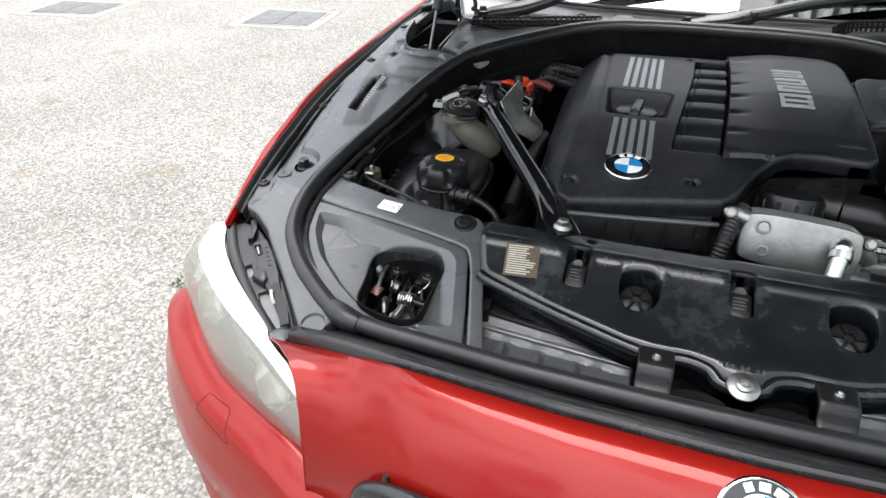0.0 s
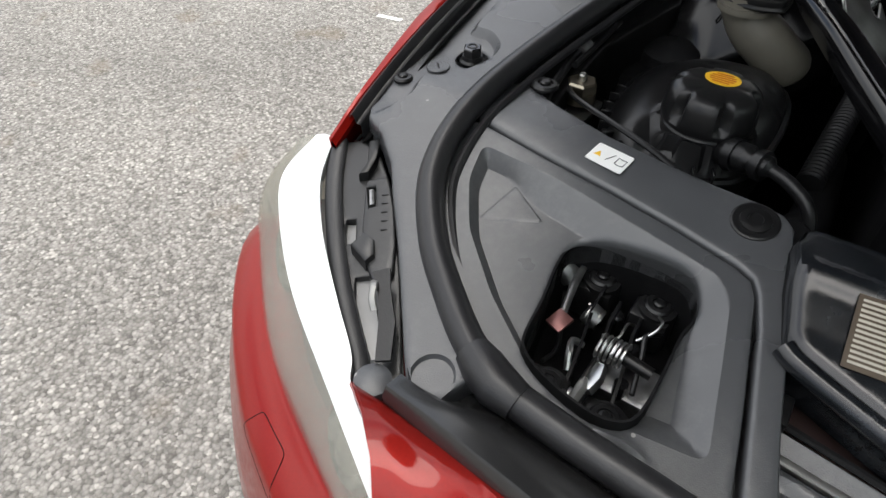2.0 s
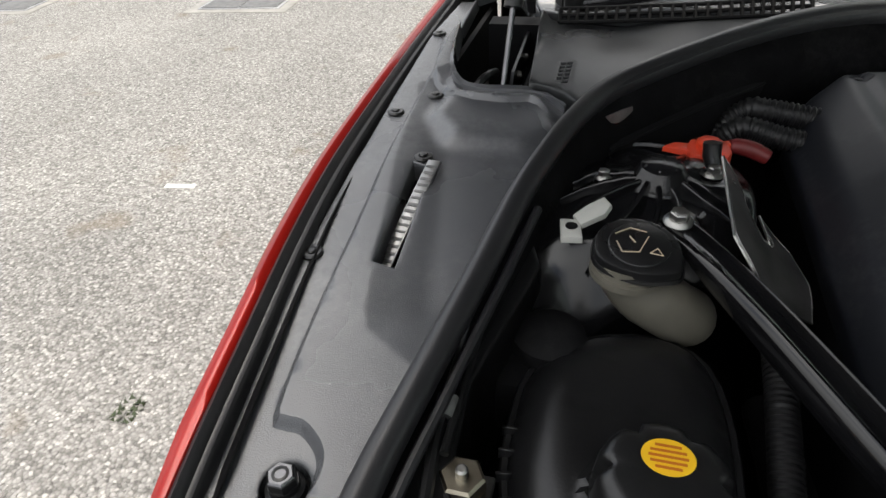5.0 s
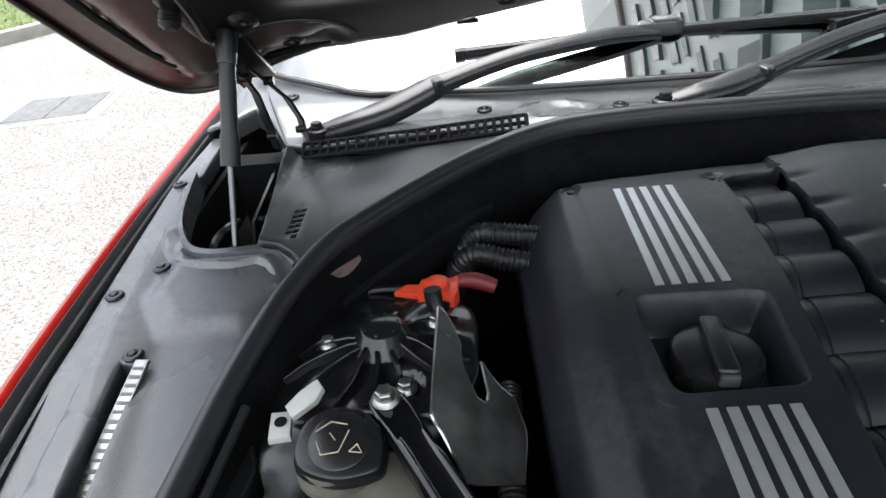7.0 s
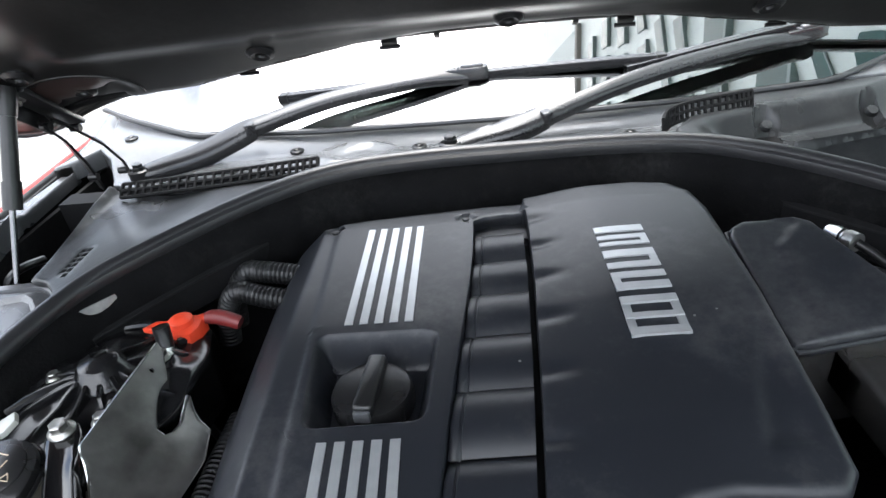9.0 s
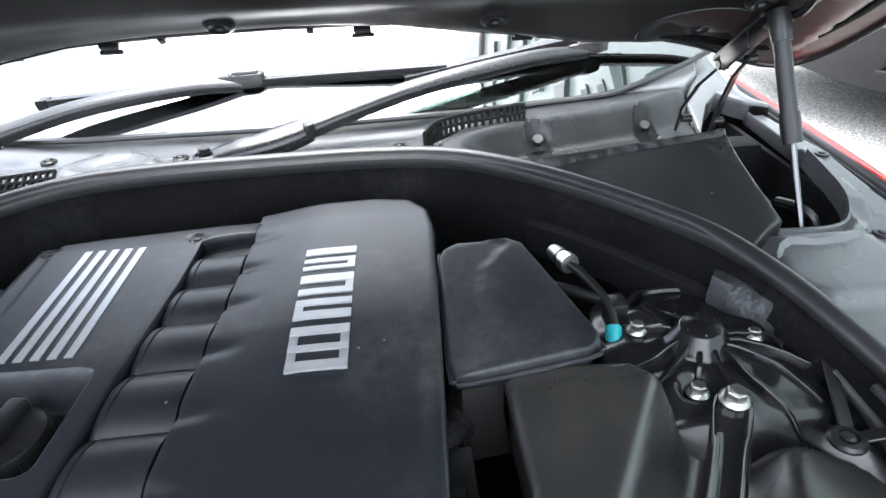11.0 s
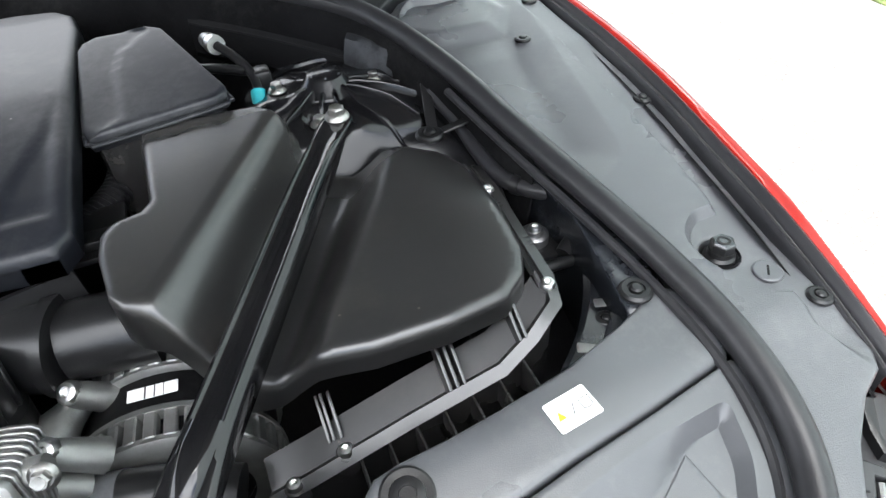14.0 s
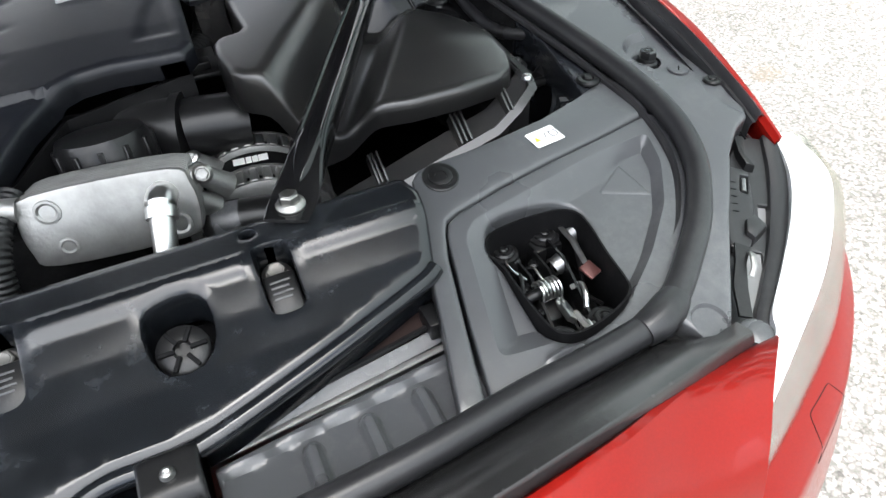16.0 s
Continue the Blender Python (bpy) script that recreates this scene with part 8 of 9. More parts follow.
    for x, y in ((-0.339, 0.727), (-0.138, 0.705), (-0.651, 0.81), (0.185, 0.685)):
        place("push_rivet", RIVET, at((x, y, zc(x, y) + 0.001), s=1.0), th, "round grey push rivet")
    for i in range(8):
        part("drain_hole", moved(revolve([(0, 0), (0.0035, 0), (0.0035, 0.0006), (0, 0.0006)], 10), Matrix.Translation((0.145 + 0.013 * (i % 4), 0.668 + 0.012 * (i // 4), zc(0.15, 0.67) + 0.0004))), DEEP, th)
    # lattice vents
    def lattice(path, rows, hgt, lean):
        P = spline(path, 8)
        L = len(P)
        for r in range(rows + 1):
            part("vent_bar", tube([(x, y + lean[0] * hgt * r / rows, z + lean[1] * hgt * r / rows) for x, y, z in P], 0.0030, 6), DEEP, th)
        for i in range(0, L, 2):
            x, y, z = P[i]
            part("vent_bar", tube([(x, y, z), (x, y + lean[0] * hgt, z + lean[1] * hgt)], 0.0030, 6), DEEP, th)

    lattice([(-0.612, 0.656, 0.926), (-0.56, 0.653, 0.929), (-0.50, 0.648, 0.934), (-0.44, 0.642, 0.939), (-0.38, 0.636, 0.945), (-0.33, 0.631, 0.950), (-0.285, 0.625, 0.955)], 2, 0.026, (0.75, 0.55))
    lattice([(0.222, 0.643, 0.958), (0.236, 0.672, 0.960), (0.262, 0.690, 0.962), (0.30, 0.702, 0.963), (0.345, 0.712, 0.964), (0.375, 0.718, 0.965)], 2, 0.026, (0.35, 0.85))
    return th


scuttle()


def windscreen():
    yb, zb = prof([0, 0.3, 0.53, 0.68, 0.735], [0.750, 0.765, 0.795, 0.872, 0.912]), prof([0, 0.3, 0.53, 0.68, 0.735], [0.972, 0.971, 0.972, 0.99, 0.999])
    rings = []
    for x in np.linspace(-0.735, 0.735, 41):
        a = abs(x)
        ring = []
        for t in np.linspace(0, 1, 13):
            ring.append((x * (1 - 0.2 * t), yb(a) + (1.46 - 0.02 * a - yb(a)) * t, zb(a) + (1.372 - 0.05 * a * a - zb(a)) * t + 0.05 * t * (1 - t)))
        rings.append(ring)
    g = part("windscreen", thicken(loft(rings), 0.004), GLASS, car, "curved windscreen reflecting sky and a building")
    g.visible_shadow = False
    part("lower_seal", tube([(x, yb(abs(x)) - 0.003, zb(abs(x)) - 0.002) for x in np.linspace(-0.74, 0.74, 61)], 0.005, 8), RUBBER, g)
    part("dashboard", thicken(loft([[(x, 0.80 + 0.2 * abs(x) ** 2, 0.955), (x, 1.1, 0.975), (x, 1.35, 0.96), (x, 1.40, 0.80)] for x in np.linspace(-0.72, 0.72, 9)]), 0.004), DEEP, car, "dark dashboard top behind the windscreen")


windscreen()


def cabin():
    rings = []
    for y, z in ((1.44, 1.366), (1.6, 1.40), (1.9, 1.42), (2.3, 1.41), (2.7, 1.36)):
        rings.append([(x, y, z - 0.09 * (abs(x) / 0.6) ** 3) for x in np.linspace(-0.60, 0.60, 13)])
    part("roof", thicken(loft(rings), 0.01), RED, car, "red roof panel")
    ins = merge(box(-0.80, 0.80, 2.55, 2.60, 0.55, 1.38, 0.02), box(-0.82, -0.79, 1.30, 2.6, 0.5, 1.30, 0.01), box(0.79, 0.82, 1.30, 2.6, 0.5, 1.30, 0.01), box(-0.80, 0.80, 1.25, 2.6, 0.48, 0.52, 0.01))
    part("cabin_interior", ins, DEEP, car, "dark cabin behind the windscreen")
    for x in (-0.36, 0.36):
        part("seat", merge(box(x - 0.24, x + 0.24, 1.75, 1.90, 0.60, 1.12, 0.05, 3), box(x - 0.13, x + 0.13, 1.78, 1.88, 1.14, 1.32, 0.04, 3)), BLACK, car, "dark front seat with a headrest")


cabin()


def wiper(pivot, clip, head, tip0, tip1, elbow):
    p, c, h, e = Vector(pivot), Vector(clip), Vector(head), Vector(elbow)

    def flat_bar(path, wid, hei):
        rings = []
        k = len(path)
        for i, q in enumerate(path):
            t = (Vector(path[min(i + 1, k - 1)]) - Vector(path[max(i - 1, 0)])).normalized()
            lat = t.cross(Vector((0, -0.5, 0.87))).normalized()
            up = lat.cross(t).normalized()
            w, g = float(np.interp(i / (k - 1), *wid)), float(np.interp(i / (k - 1), *hei))
            rings.append([Vector(q) + lat * (a * w) + up * (b * g) for a, b in ((-1, -0.9), (-0.98, 0.2), (-0.78, 0.78), (-0.3, 1.0), (0.35, 0.95), (0.82, 0.66), (1, 0.1), (0.96, -0.9))])
        return loft(rings, True, True)

    th = part("wiper", flat_bar(spline([pivot, elbow, clip], 8), ([0, 0.15, 0.6, 0.9, 1], [0.013, 0.017, 0.021, 0.020, 0.017]), ([0, 0.3, 1], [0.008, 0.012, 0.012])), WIPERBLACK, car, "black windscreen wiper resting on the glass", 45)
    m1, m2 = c.lerp(h, 0.35) + Vector((0, 0.006, 0.014)), c.lerp(h, 0.75) + Vector((0, 0.002, 0.012))
    part("arm", flat_bar(spline([tuple(c + Vector((0, 0, 0.001))), tuple(m1), tuple(m2), tuple(h)], 8), ([0, 0.1, 1], [0.015, 0.0135, 0.0115]), ([0, 1], [0.010, 0.008])), WIPERBLACK, th, angle=45)
    ax = (h - c).normalized()
    part("hinge_cap", moved(merge(box(-0.010, 0.006, -0.019, 0.019, -0.011, 0.012, 0.003), moved(revolve([(0, -0.021), (0.0045, -0.021), (0.0045, 0.021), (0, 0.021)], 12), Matrix.Rotation(radians(90), 4, "X") @ Matrix.Translation((0, 0.006, 0)))), Matrix.Translation(c) @ ax.to_track_quat("X", "Z").to_matrix().to_4x4()), WIPERBLACK, th)
    part("pivot_nut", moved(merge(revolve([(0, -0.01), (0.017, -0.01), (0.0175, 0.004), (0.014, 0.006), (0.013, 0.003), (0.010, 0.003), (0.0095, 0.010), (0, 0.010)], 24), hexa(0.0085, 0.010, 0.015)), Matrix.Translation(p + Vector((0, 0, 0.004)))), BLACK, th)
    a, b = Vector(tip0), Vector(tip1)
    n = 12
    pts = [a.lerp(b, i / n) + Vector((0, 0, 0.004 * math.sin(math.pi * i / n))) for i in range(n + 1)]
    d = (b - a).normalized()
    lat = d.cross(Vector((0, -0.5, 0.87))).normalized()
    up = lat.cross(d)
    spoiler = ((-0.011, -0.004), (-0.0115, 0.0), (-0.004, 0.003), (0.003, 0.009), (0.006, 0.010), (0.010, 0.004), (0.011, -0.004))
    bl = part("blade", loft([[q + lat * u + up * w for u, w in spoiler] for q in pts], True, True), WIPERBLACK, th, "flat black wiper blade with a spoiler", 40)
    part("rubber_edge", tube([q - up * 0.008 for q in pts], 0.0035, 6), RUBBER, bl)
    for i, j in ((0, 1), (n, n - 1)):
        q = pts[i].lerp(pts[j], 0.28)
        part("end_cap", loft([[r + lat * u * 1.12 + up * w * 1.12 for u, w in spoiler] for r in (pts[i], q)], True, True), BLACK, bl, angle=40)
    M = Matrix.Translation(h + Vector((0, 0.004, 0.001))) @ d.to_track_quat("X", "Z").to_matrix().to_4x4()
    ad = part("adapter", moved(prism(rounded([(-0.036, -0.012), (0.020, -0.015), (0.036, -0.010), (0.036, 0.012), (-0.030, 0.014)], 0.005, 3), -0.006, 0.014, 0.004), M), WIPERBLACK, th, "ridged blade adapter")
    part("adapter_step", moved(merge(box(-0.010, 0.028, -0.0095, 0.0095, 0.012, 0.019, 0.003), box(-0.016, -0.012, -0.012, 0.012, 0.012, 0.016, 0.001)), M), TRIM, ad)


wiper((-0.594, 0.701, 0.944), (-0.407, 0.741, 0.992), (-0.055, 0.816, 1.024), (-0.378, 0.828, 1.012), (0.268, 0.817, 1.026), (-0.50, 0.715, 0.962))
wiper((-0.087, 0.664, 0.960), (0.058, 0.697, 0.985), (0.498, 0.838, 1.032), (0.20, 0.800, 1.016), (0.80, 0.905, 1.075), (-0.01, 0.675, 0.972))


# ---- bonnet, hinges, gas struts ----
HM = Matrix(((1, 0, 0, 0), (0, -0.788, 0.616, 0.665), (0, 0.616, 0.788, 1.12), (0, 0, 0, 1)))
B_OUT = [(0.0, 0.036), (0.15, 0.033), (0.26, 0.022), (0.36, 0.0), (0.46, -0.020), (0.56, -0.047), (0.65, -0.082), (0.71, -0.112), (0.76, -0.121), (0.79, -0.108), (0.810, -0.075), (0.822, -0.02), (0.828, 0.06), (0.83, 0.3), (0.82, 0.8), (0.80, 1.12), (0.72, 1.27), (0.4, 1.35), (0.0, 1.37)]


def bonnet():
    outer = spline(B_OUT + mirror(B_OUT[1:-1])[::-1], 2, True)

    def skin(P):
        a = np.abs(P[:, 0])
        return -0.012 * (a / 0.6) ** 2 - 0.018 * smooth(0.55, 0.83, a)

    def inset(d, rear):
        q = [(x - d * min(1.0, x / 0.5), y + (rear if y < 0.3 else 0.0) + (0.55 * d * smooth(0.58, 0.74, np.array([x]))[0] if y < 0.1 else 0) - (d if y > 1.0 else 0)) for x, y in B_OUT]
        return q + mirror(q[1:-1])[::-1]

    cr = lambda bm: moved(bm, HM)
    sk = lambda x, y: float(skin(np.array([[x, y]]))[0])
    th = part("bonnet", cr(sheet(outer, [], skin, 0.03, 0.0015, 0.004)), RED, car, "red bonnet propped open, dark underside")
    lay = lambda loop, drop: [(x, y, z - drop) for (x, y), z in zip(loop, skin(np.array(loop)))]
    # flange round the edge in two painted bands with a dark gutter between them; their brown is red paint with the
    # ground's reflection coloured in
    fl = inset(0.014, 0.004)
    part("flange", cr(sheet(fl, [], lambda P: skin(P) - 0.006 - 0.012 * smooth(0.050, 0.056, -sdist(P, fl)) - 0.010 * smooth(0.066, 0.074, -sdist(P, fl)), 0.016, 0.0015, 0.003)), HOODFLANGE, th, "red painted inner flange, browned by painted-in ground reflection")
    gut = resample(inset(0.066, 0.05), 0.02)
    part("gutter_seal", cr(tube(lay([q for q in gut], 0.021), 0.0065, 8, True, squash=0.5)), DEEP, th)
    inn = inset(0.120, 0.026)

    def under(P):
        d = -sdist(P, inn)
        x, y = P[:, 0], P[:, 1]
        z = skin(P) - 0.014 - 0.016 * smooth(0.0, 0.025, d)
        lobe = np.hypot((np.abs(x) - 0.585) / 1.5, y - 0.022)
        z = z + 0.008 * (1 - smooth(0.040, 0.052, lobe)) * smooth(0.0, 0.02, d)
        z = z - 0.012 * smooth(0.10, 0.15, y) * (1 - smooth(0.52, 0.60, np.abs(x)))
        ribs = np.abs(((x + 0.9) % 0.36) - 0.18)
        return z + 0.010 * (1 - smooth(0.02, 0.05, ribs)) * smooth(0.26, 0.32, y)

    part("inner_panel", cr(sheet(inn, [], under, 0.012, 0.002, 0.004)), HOODUNDER, th, "dark inner bonnet panel", 40)
    uz = lambda x, y: float(under(np.array([[x, y]]))[0])
    part("edge_seal", cr(tube(lay(resample(outer, 0.02), 0.004), 0.0048, 8, True)), RUBBER, th)
    lip = [(x, y + 0.006) for x, y in spline([(-x, y) for x, y in B_OUT[7:0:-1]] + B_OUT[:8], 5)]
    part("rear_lip", cr(tube(lay(lip, 0.0085), 0.0055, 8, squash=0.7)), RUBBER, th, "black folded rear edge")
    part("rear_lip", cr(tube(lay([(x, y + 0.017) for x, y in lip], 0.013), 0.0025, 6)), HOODUNDER, th)
    edge_v = prof([q[0] for q in B_OUT[:9]], [q[1] for q in B_OUT[:9]])
    for x in (-0.358, -0.154, 0.154, 0.358):
        v = float(edge_v(abs(x)))
        c = Matrix.Translation((x, v + 0.001, sk(x, 0) - 0.008))
        k = part("catch", cr(moved(merge(box(-0.011, 0.011, -0.006, 0.006, -0.010, 0.002, 0.0025), box(-0.014, 0.014, -0.009, -0.004, -0.013, -0.008, 0.0015)), c)), BLACK, th, "small black plastic edge catch")
        part("catch_window", cr(moved(box(-0.006, 0.006, -0.0068, -0.004, -0.006, -0.001, 0.0005, 1), c)), STEEL, k)
    for x in (-0.47, -0.27, -0.09, 0.09, 0.27, 0.47):
        v = float(edge_v(abs(x)))
        part("clip", cr(box(x - 0.004, x + 0.004, v - 0.004, v + 0.006, sk(x, v) - 0.015, sk(x, v) - 0.004, 0.001, 1)), BLACK, th)
    for x, y in ((-0.312, 0.078), (0.312, 0.078), (0.580, 0.022), (-0.585, 0.020), (0.617, 0.099), (-0.617, 0.099), (0.0, 0.10)):
        part("grommet", cr(moved(revolve([(0, -0.003), (0.006, -0.003), (0.007, -0.006), (0.012, -0.008), (0.018, -0.004), (0.018, 0.001)], 22), Matrix.Translation((x, y, uz(x, y))))), BLACK, th, "round black grommet")
    for s in (-1, 1):
        bead = [(s * (0.585 + 0.085 * math.cos(a)), 0.024 + 0.056 * math.sin(a)) for a in np.linspace(-0.5, 3.4, 26)]
        part("bead", cr(tube([(x, y, uz(x, y) - 0.001) for x, y in bead], 0.0028, 6)), HOODUNDER, th)
        for x, y in ((0.766, 0.069), (0.764, -0.040), (0.775, 0.20)):
            part("flange_hole", cr(moved(revolve([(0, -0.0012), (0.0065, -0.0012), (0.0075, 0.001)], 14), Matrix.Translation((s * x, y, sk(x, y) - 0.0062)))), DEEP, th)
        n = 4
        rub = [(0, 0.004), (0.012, 0.004)] + [q for i in range(n) for q in ((0.0125, -0.005 * i), (0.009, -0.005 * i - 0.0025))] + [(0.006, -0.005 * n), (0, -0.005 * n)]
        part("bump_rubber", cr(moved(revolve(rub, 16), Matrix.Translation((s * 0.682, 0.142, sk(0.682, 0.142) - 0.030)))), BLACK, th, "ribbed black rubber buffer")
        part("bracket", cr(tube(spline([(s * 0.650, 0.075, sk(0.65, 0.07) - 0.036), (s * 0.660, 0.10, sk(0.65, 0.07) - 0.046), (s * 0.655, 0.145, sk(0.65, 0.07) - 0.044), (s * 0.66, 0.175, sk(0.65, 0.07) - 0.034)], 4), 0.005, 8)), BLACK, th)


bonnet()


def hinge_and_strut(s):
    X = lambda *p: (s * p[0], p[1], p[2])
    st = part("gas_strut", tube([X(0.6545, 0.500, 1.000), X(0.6455, 0.551, 1.103)], 0.0100, 18), BLACK, car, "black bonnet gas strut with a thin steel rod")
    part("rod", tube([X(0.6595, 0.436, 0.885), X(0.6545, 0.500, 1.002)], 0.0038, 12), DARKROD, st, "thin bright steel rod")
    part("sleeve", tube([X(0.6553, 0.4955, 0.991), X(0.6525, 0.512, 1.024)], 0.0118, 18), BLACK, st)
    part("end_fitting", tube([X(0.6460, 0.548, 1.098), X(0.6440, 0.560, 1.122), X(0.643, 0.565, 1.132)], [0.0115, 0.0135, 0.011], 16), BLACK, st)
    part("ball_stud", tube([X(0.643, 0.560, 1.122), X(0.660, 0.560, 1.122)], 0.005, 10), STEEL, st)
    h = part("bonnet_hinge", thicken(loft([[X(0.612, 0.715, 0.93), X(0.624, 0.735, 0.93)], [X(0.610, 0.70, 0.97), X(0.622, 0.715, 0.97)], [X(0.616, 0.675, 1.01), X(0.628, 0.688, 1.012)], [X(0.632, 0.648, 1.045), X(0.644, 0.656, 1.05)], [X(0.64, 0.62, 1.07), X(0.652, 0.628, 1.075)]]), 0.004), BLACK, car, "black steel bonnet hinge with two links")
    part("link", thicken(loft([[X(0.652, 0.69, 0.93), X(0.664, 0.70, 0.93)], [X(0.650, 0.672, 0.98), X(0.662, 0.68, 0.98)], [X(0.646, 0.64, 1.03), X(0.658, 0.648, 1.034)], [X(0.648, 0.61, 1.065), X(0.66, 0.618, 1.07)]]), 0.004), BLACK, h)
    part("top_plate", moved(merge(box(-0.020, 0.020, -0.050, 0.075, -0.004, 0.004, 0.002), box(-0.020, -0.015, -0.030, 0.040, -0.026, 0.0, 0.002)), HM @ Matrix.Translation((s * 0.648, 0.0, -0.052))), BLACK, h)
    for p in ((0.618, 0.70, 0.955), (0.657, 0.68, 0.955), (0.634, 0.652, 1.045), (0.654, 0.62, 1.06)):
        part("pivot", tube([X(p[0] - 0.007, p[1], p[2]), X(p[0] + 0.007, p[1], p[2])], 0.006, 12), BLACK, h)
    place("bolt", BOLT, HM @ at((s * 0.652, 0.055, -0.056), (0, 0, -1), s=0.7), h)
    part("base_plate", thicken(loft([[X(0.66, 0.52, 0.90), X(0.66, 0.78, 0.92)], [X(0.665, 0.50, 0.84), X(0.665, 0.80, 0.84)]]), 0.004), BLACK, h)
    for y, z in ((0.56, 0.88), (0.62, 0.885), (0.70, 0.90)):
        place("bolt", BOLT, at(X(0.657, y, z), (-s, 0, 0.3), s=0.5), h)
    part("bracket", tube(spline([X(0.70, 0.47, 0.86), X(0.70, 0.48, 0.89), X(0.69, 0.50, 0.90), X(0.685, 0.54, 0.89)], 4), 0.006, 8), BLACK, h)
    part("strut_mount", tube([X(0.66, 0.434, 0.882), X(0.672, 0.434, 0.882)], 0.008, 12), BLACK, st)
    part("strut_pit", merge(box(min(s * 0.63, s * 0.745), max(s * 0.63, s * 0.745), 0.44, 0.82, 0.80, 0.81, 0), box(min(s * 0.742, s * 0.75), max(s * 0.742, s * 0.75), 0.44, 0.85, 0.80, 0.90, 0), box(min(s * 0.63, s * 0.634), max(s * 0.63, s * 0.634), 0.44, 0.82, 0.80, 0.905, 0)), DEEP, car, "dark open pit round the bonnet hinge")
    # painted pillar foot between the glass and the wing
    foot = [(0.645, 0.70), (0.66, 0.80), (0.69, 0.86), (0.725, 0.92), (0.76, 1.02), (0.82, 1.06), (0.815, 0.86), (0.80, 0.79), (0.765, 0.79), (0.745, 0.80), (0.72, 0.82), (0.69, 0.79), (0.665, 0.74)]
    bm = sheet([(x, y) for x, y in foot][::-1], [], lambda P: np.interp(P[:, 1], [0.7, 0.8, 0.9, 1.06], [0.925, 0.947, 0.975, 1.02]) - 0.06 * smooth(0.74, 0.82, P[:, 0]) * smooth(0.75, 0.9, P[:, 1]), 0.012, 0.003, 0.004, skirt=0.03)
    if s < 0:
        bm = moved(bm, Matrix.Diagonal((-1, 1, 1, 1)))
    # Glare on the foot is painted through the lightened base of CENTRE.
    part("pillar_foot", bm, CENTRE, car, "plastic corner panel beside the windscreen, grey lightened for glare")
    # wing mirror-side body continues as a plain red pillar
    part("door_pillar", thicken(loft([[X(0.735, 0.925, 1.0), X(0.765, 0.98, 1.0), X(0.832, 1.25, 0.95)], [X(0.59, 1.47, 1.35), X(0.63, 1.50, 1.34), X(0.84, 1.55, 0.96)]]), 0.003), RED, car, "red windscreen pillar")


for _s in (-1, 1):
    hinge_and_strut(_s)


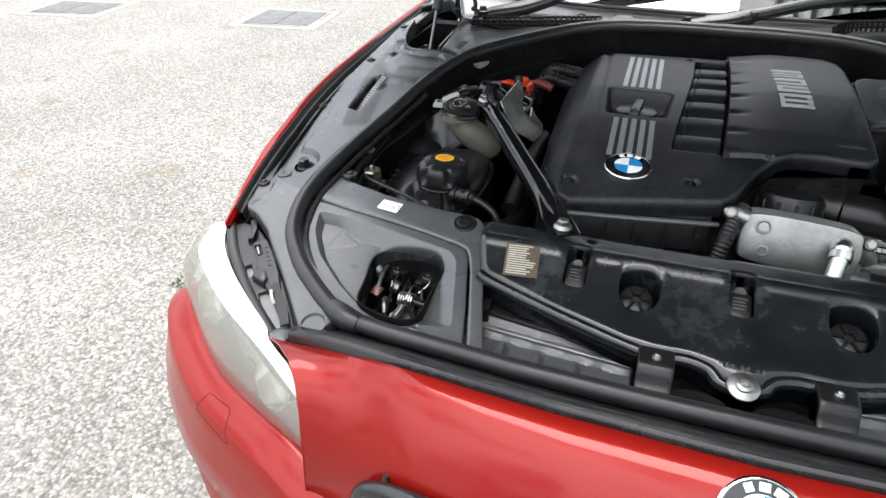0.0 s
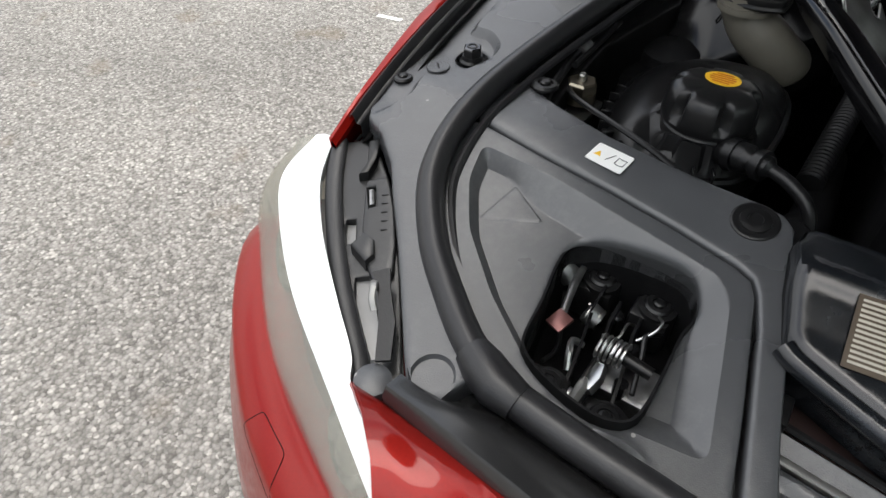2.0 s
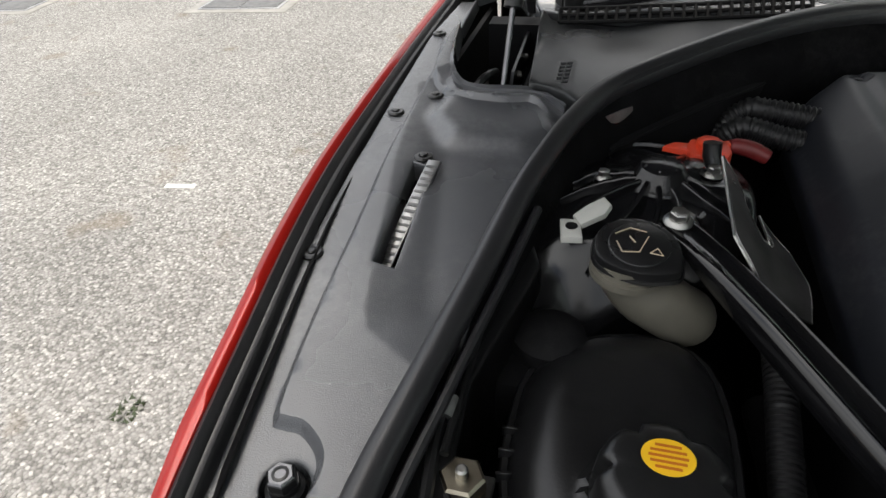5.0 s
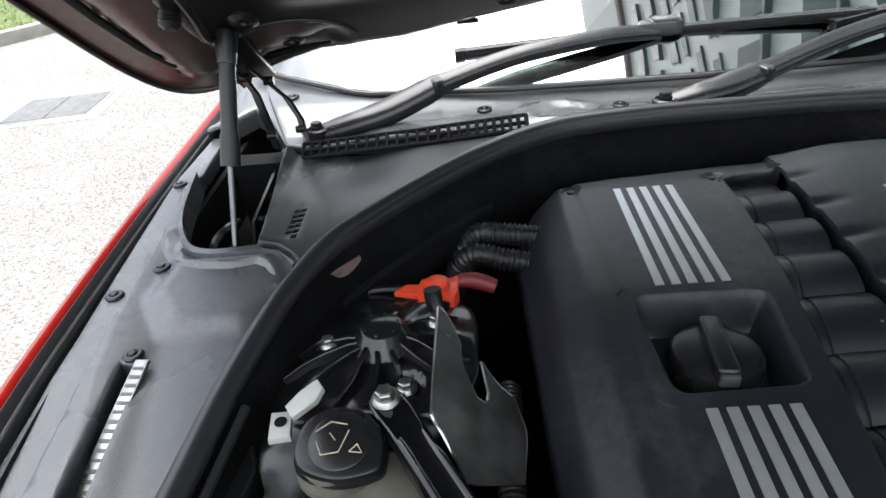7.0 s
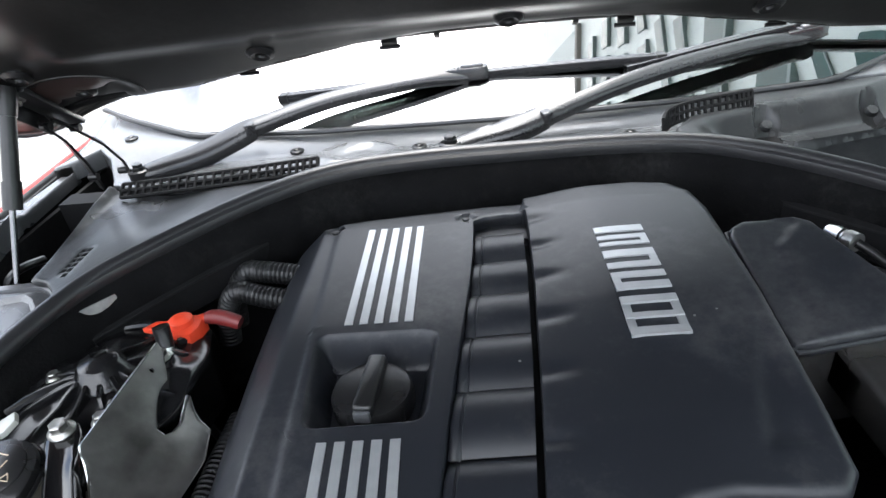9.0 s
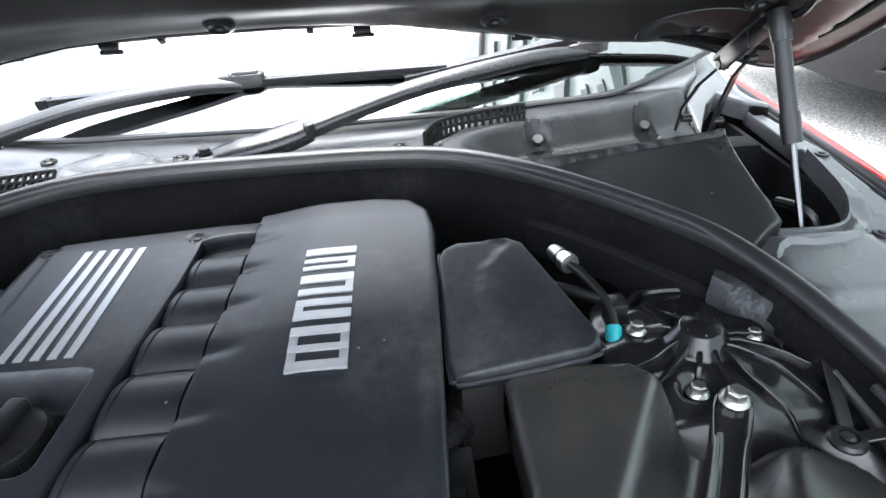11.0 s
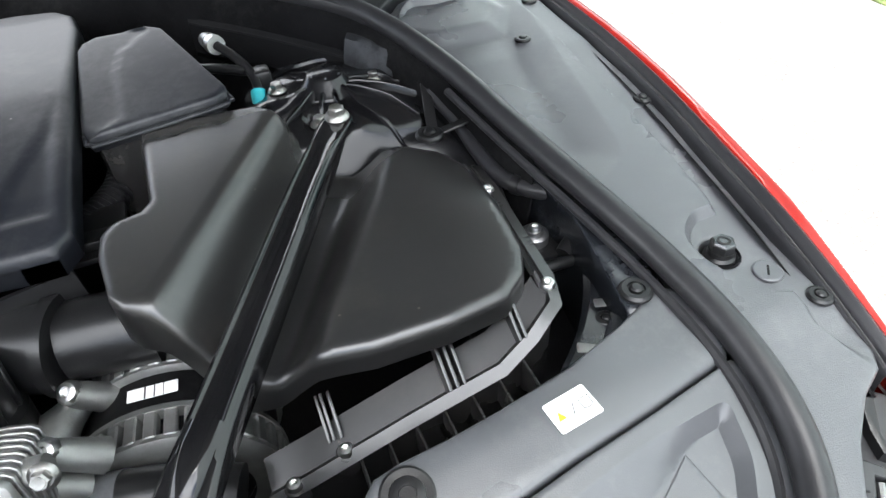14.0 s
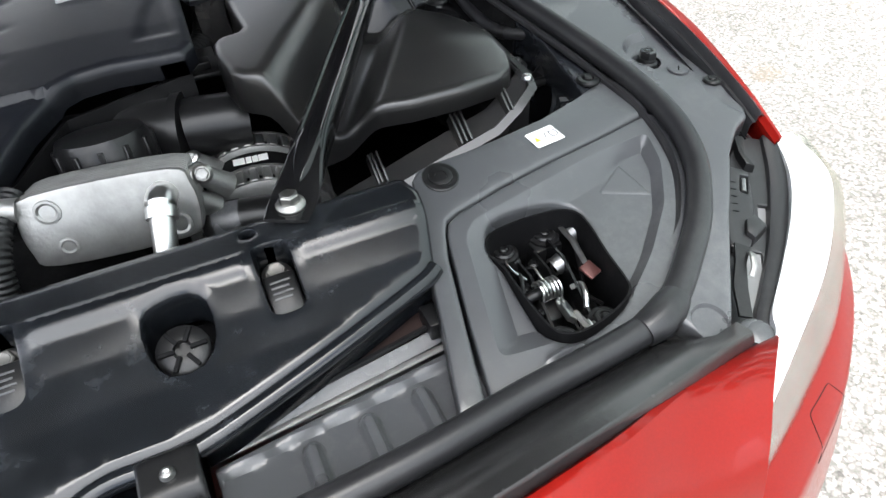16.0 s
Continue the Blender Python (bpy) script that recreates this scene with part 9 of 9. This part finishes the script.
# ---- van parked across ----
def van():
    th = thing("van", "white van with a grey plastic bumper parked beside the road", "van")
    th.matrix_basis = pose(0.27, 0.17, 0)
    plan = spline([(2.24, 4.05), (2.20, 3.6), (2.19, 3.2), (2.21, 2.85), (2.27, 2.62), (2.38, 2.46), (2.52, 2.395), (2.62, 2.365), (2.712, 2.352)], 6)
    n = len(plan)
    rings = []
    for i, (x, y) in enumerate(plan):
        a, b = np.array(plan[max(i - 1, 0)]), np.array(plan[min(i + 1, n - 1)])
        t = (b - a) / np.hypot(*(b - a))
        nn = np.array((-t[1], t[0]))
        if nn @ np.array((x - 3.2, y - 3.2)) < 0:
            nn = -nn
        rings.append([(x + nn[0] * o, y + nn[1] * o, z) for o, z in ((-0.10, 0.235), (-0.02, 0.245), (0.0, 0.27), (0.012, 0.34), (0.035, 0.40), (0.045, 0.46), (0.05, 0.56), (0.02, 0.60), (0.0, 0.70), (-0.02, 0.78))])
    bp = part("bumper", thicken(loft(rings), -0.004), VANGREY, th, "matt grey plastic bumper")
    body = [(2.22, 2.42), (2.45, 2.38), (2.9, 2.36), (6.2, 2.36), (6.2, 4.06), (2.3, 4.06), (2.22, 3.9)]
    part("body", merge(prism(body, 0.77, 1.05, 0.05, 3), prism([(3.0, 2.375), (6.2, 2.37), (6.2, 4.05), (3.0, 4.05)], 0.42, 1.95, 0.08, 3)), VANWHITE, th, "white painted body")
    part("door", prism([(2.716, 2.346), (2.93, 2.342), (2.93, 2.40), (2.72, 2.40)], 0.385, 1.0, 0.006, 2), VANWHITE, th)
    part("underbody", box(2.5, 6.1, 2.5, 3.95, 0.26, 0.5, 0.02), DEEP, th)
    for x in (3.19, 5.6):
        for y, sg in ((2.47, 1), (3.94, -1)):
            M = Matrix.Translation((x, y, 0.33)) @ Matrix.Rotation(radians(90 * sg), 4, "X")
            w = part("wheel", moved(revolve([(0.20, -0.10), (0.29, -0.105), (0.322, -0.085), (0.33, -0.05), (0.33, 0.05), (0.322, 0.085), (0.29, 0.105), (0.20, 0.10)], 48), M), TYRE, th, "black tyre")
            part("rim", moved(merge(revolve([(0, 0.02), (0.19, 0.05), (0.205, 0.10), (0.215, 0.10), (0.205, -0.08), (0, -0.08)], 40), *[moved(box(0.03, 0.20, -0.02, 0.02, 0.05, 0.085, 0.008), Matrix.Rotation(radians(45 * i), 4, "Z")) for i in range(8)]), M), SILVER, w, "silver spoked rim")
    arch = part("wheel_arch", moved(revolve([(0.37, -0.08), (0.40, -0.08), (0.40, 0.03), (0.37, 0.03)], 40), Matrix.Translation((3.19, 2.42, 0.36)) @ Matrix.Rotation(radians(90), 4, "X")), DEEP, th)
    for z in (0.50, 0.56, 0.445):
        part("grille_slot", moved(box(-0.02, 0.012, -0.24, 0.17, -0.017, 0.017, 0.006), Matrix.Translation((2.165, 2.98, z)) @ Matrix.Rotation(radians(8), 4, "Z")), DEEP, bp)
    fog = part("fog_lamp_recess", moved(prism([(-0.13, -0.05), (0.08, -0.06), (0.10, 0.07), (-0.04, 0.07)], -0.02, 0.012, 0.008), Matrix.Translation((2.335, 2.44, 0.43)) @ Matrix.Rotation(radians(-38), 4, "Z") @ Matrix.Rotation(radians(90), 4, "X")), DEEP, bp, "dark mesh fog lamp recess")
    part("fog_lip", moved(box(-0.15, 0.12, -0.02, 0.02, -0.014, 0.012, 0.008), Matrix.Translation((2.335, 2.435, 0.365)) @ Matrix.Rotation(radians(-38), 4, "Z")), VANGREY, bp)
    pl = part("number_plate", moved(box(-0.006, 0.006, -0.26, 0.26, -0.055, 0.055, 0.003), Matrix.Translation((2.132, 3.22, 0.40))), INK, th, "black plate with white bars")
    for i in range(5):
        for r in range(2):
            part("plate_bar", box(2.121, 2.125, 3.02 + i * 0.09, 3.085 + i * 0.09, 0.355 + r * 0.05, 0.395 + r * 0.05, 0.001, 1), PAPER, pl)


van()


# ---- building whose reflection lies in the windscreen ----
def building(x, y0, y1, h):
    th = thing("office_building", "tall pale green office building with rows of dark windows", "building")
    # The stretch below y = 1 is unseen, added to darken reflections in the nose.
    part("wall", box(x, x + 14, y0, y1, 0, h, 0), FACADE, th)
    part("wall", box(x, x + 14, y1, y1 + 14, 0, h * 1.4, 0), FACADE, th)
    part("roof", box(x - 0.3, x + 14.3, y0 - 0.3, y1 - 0.01, h, h + 0.8, 0.05), CONCRETE, th)
    win = mesh_from("window", box(-0.10, 0.02, -1.05, 1.05, -0.75, 0.75, 0.02, 1), BUILDGLASS)
    sill = mesh_from("sill", box(-0.22, 0.02, -1.2, 1.2, -0.08, 0.08, 0.02, 1), FIN)
    for f in range(int(h / 3.3)):
        for b in range(int((y1 - y0) / 3.0)):
            z, y = 1.9 + f * 3.3, y0 + 1.5 + b * 3.0 + (0.7 if f % 3 == 1 else 0.0)
            if y < 1.0:
                continue
            w = place("window", win, Matrix.Translation((x - 0.01, y, z)), th)
            place("sill", sill, Matrix.Translation((0, 0, -0.85)), w)


building(9.0, -13.5, 12.6, 41.5)
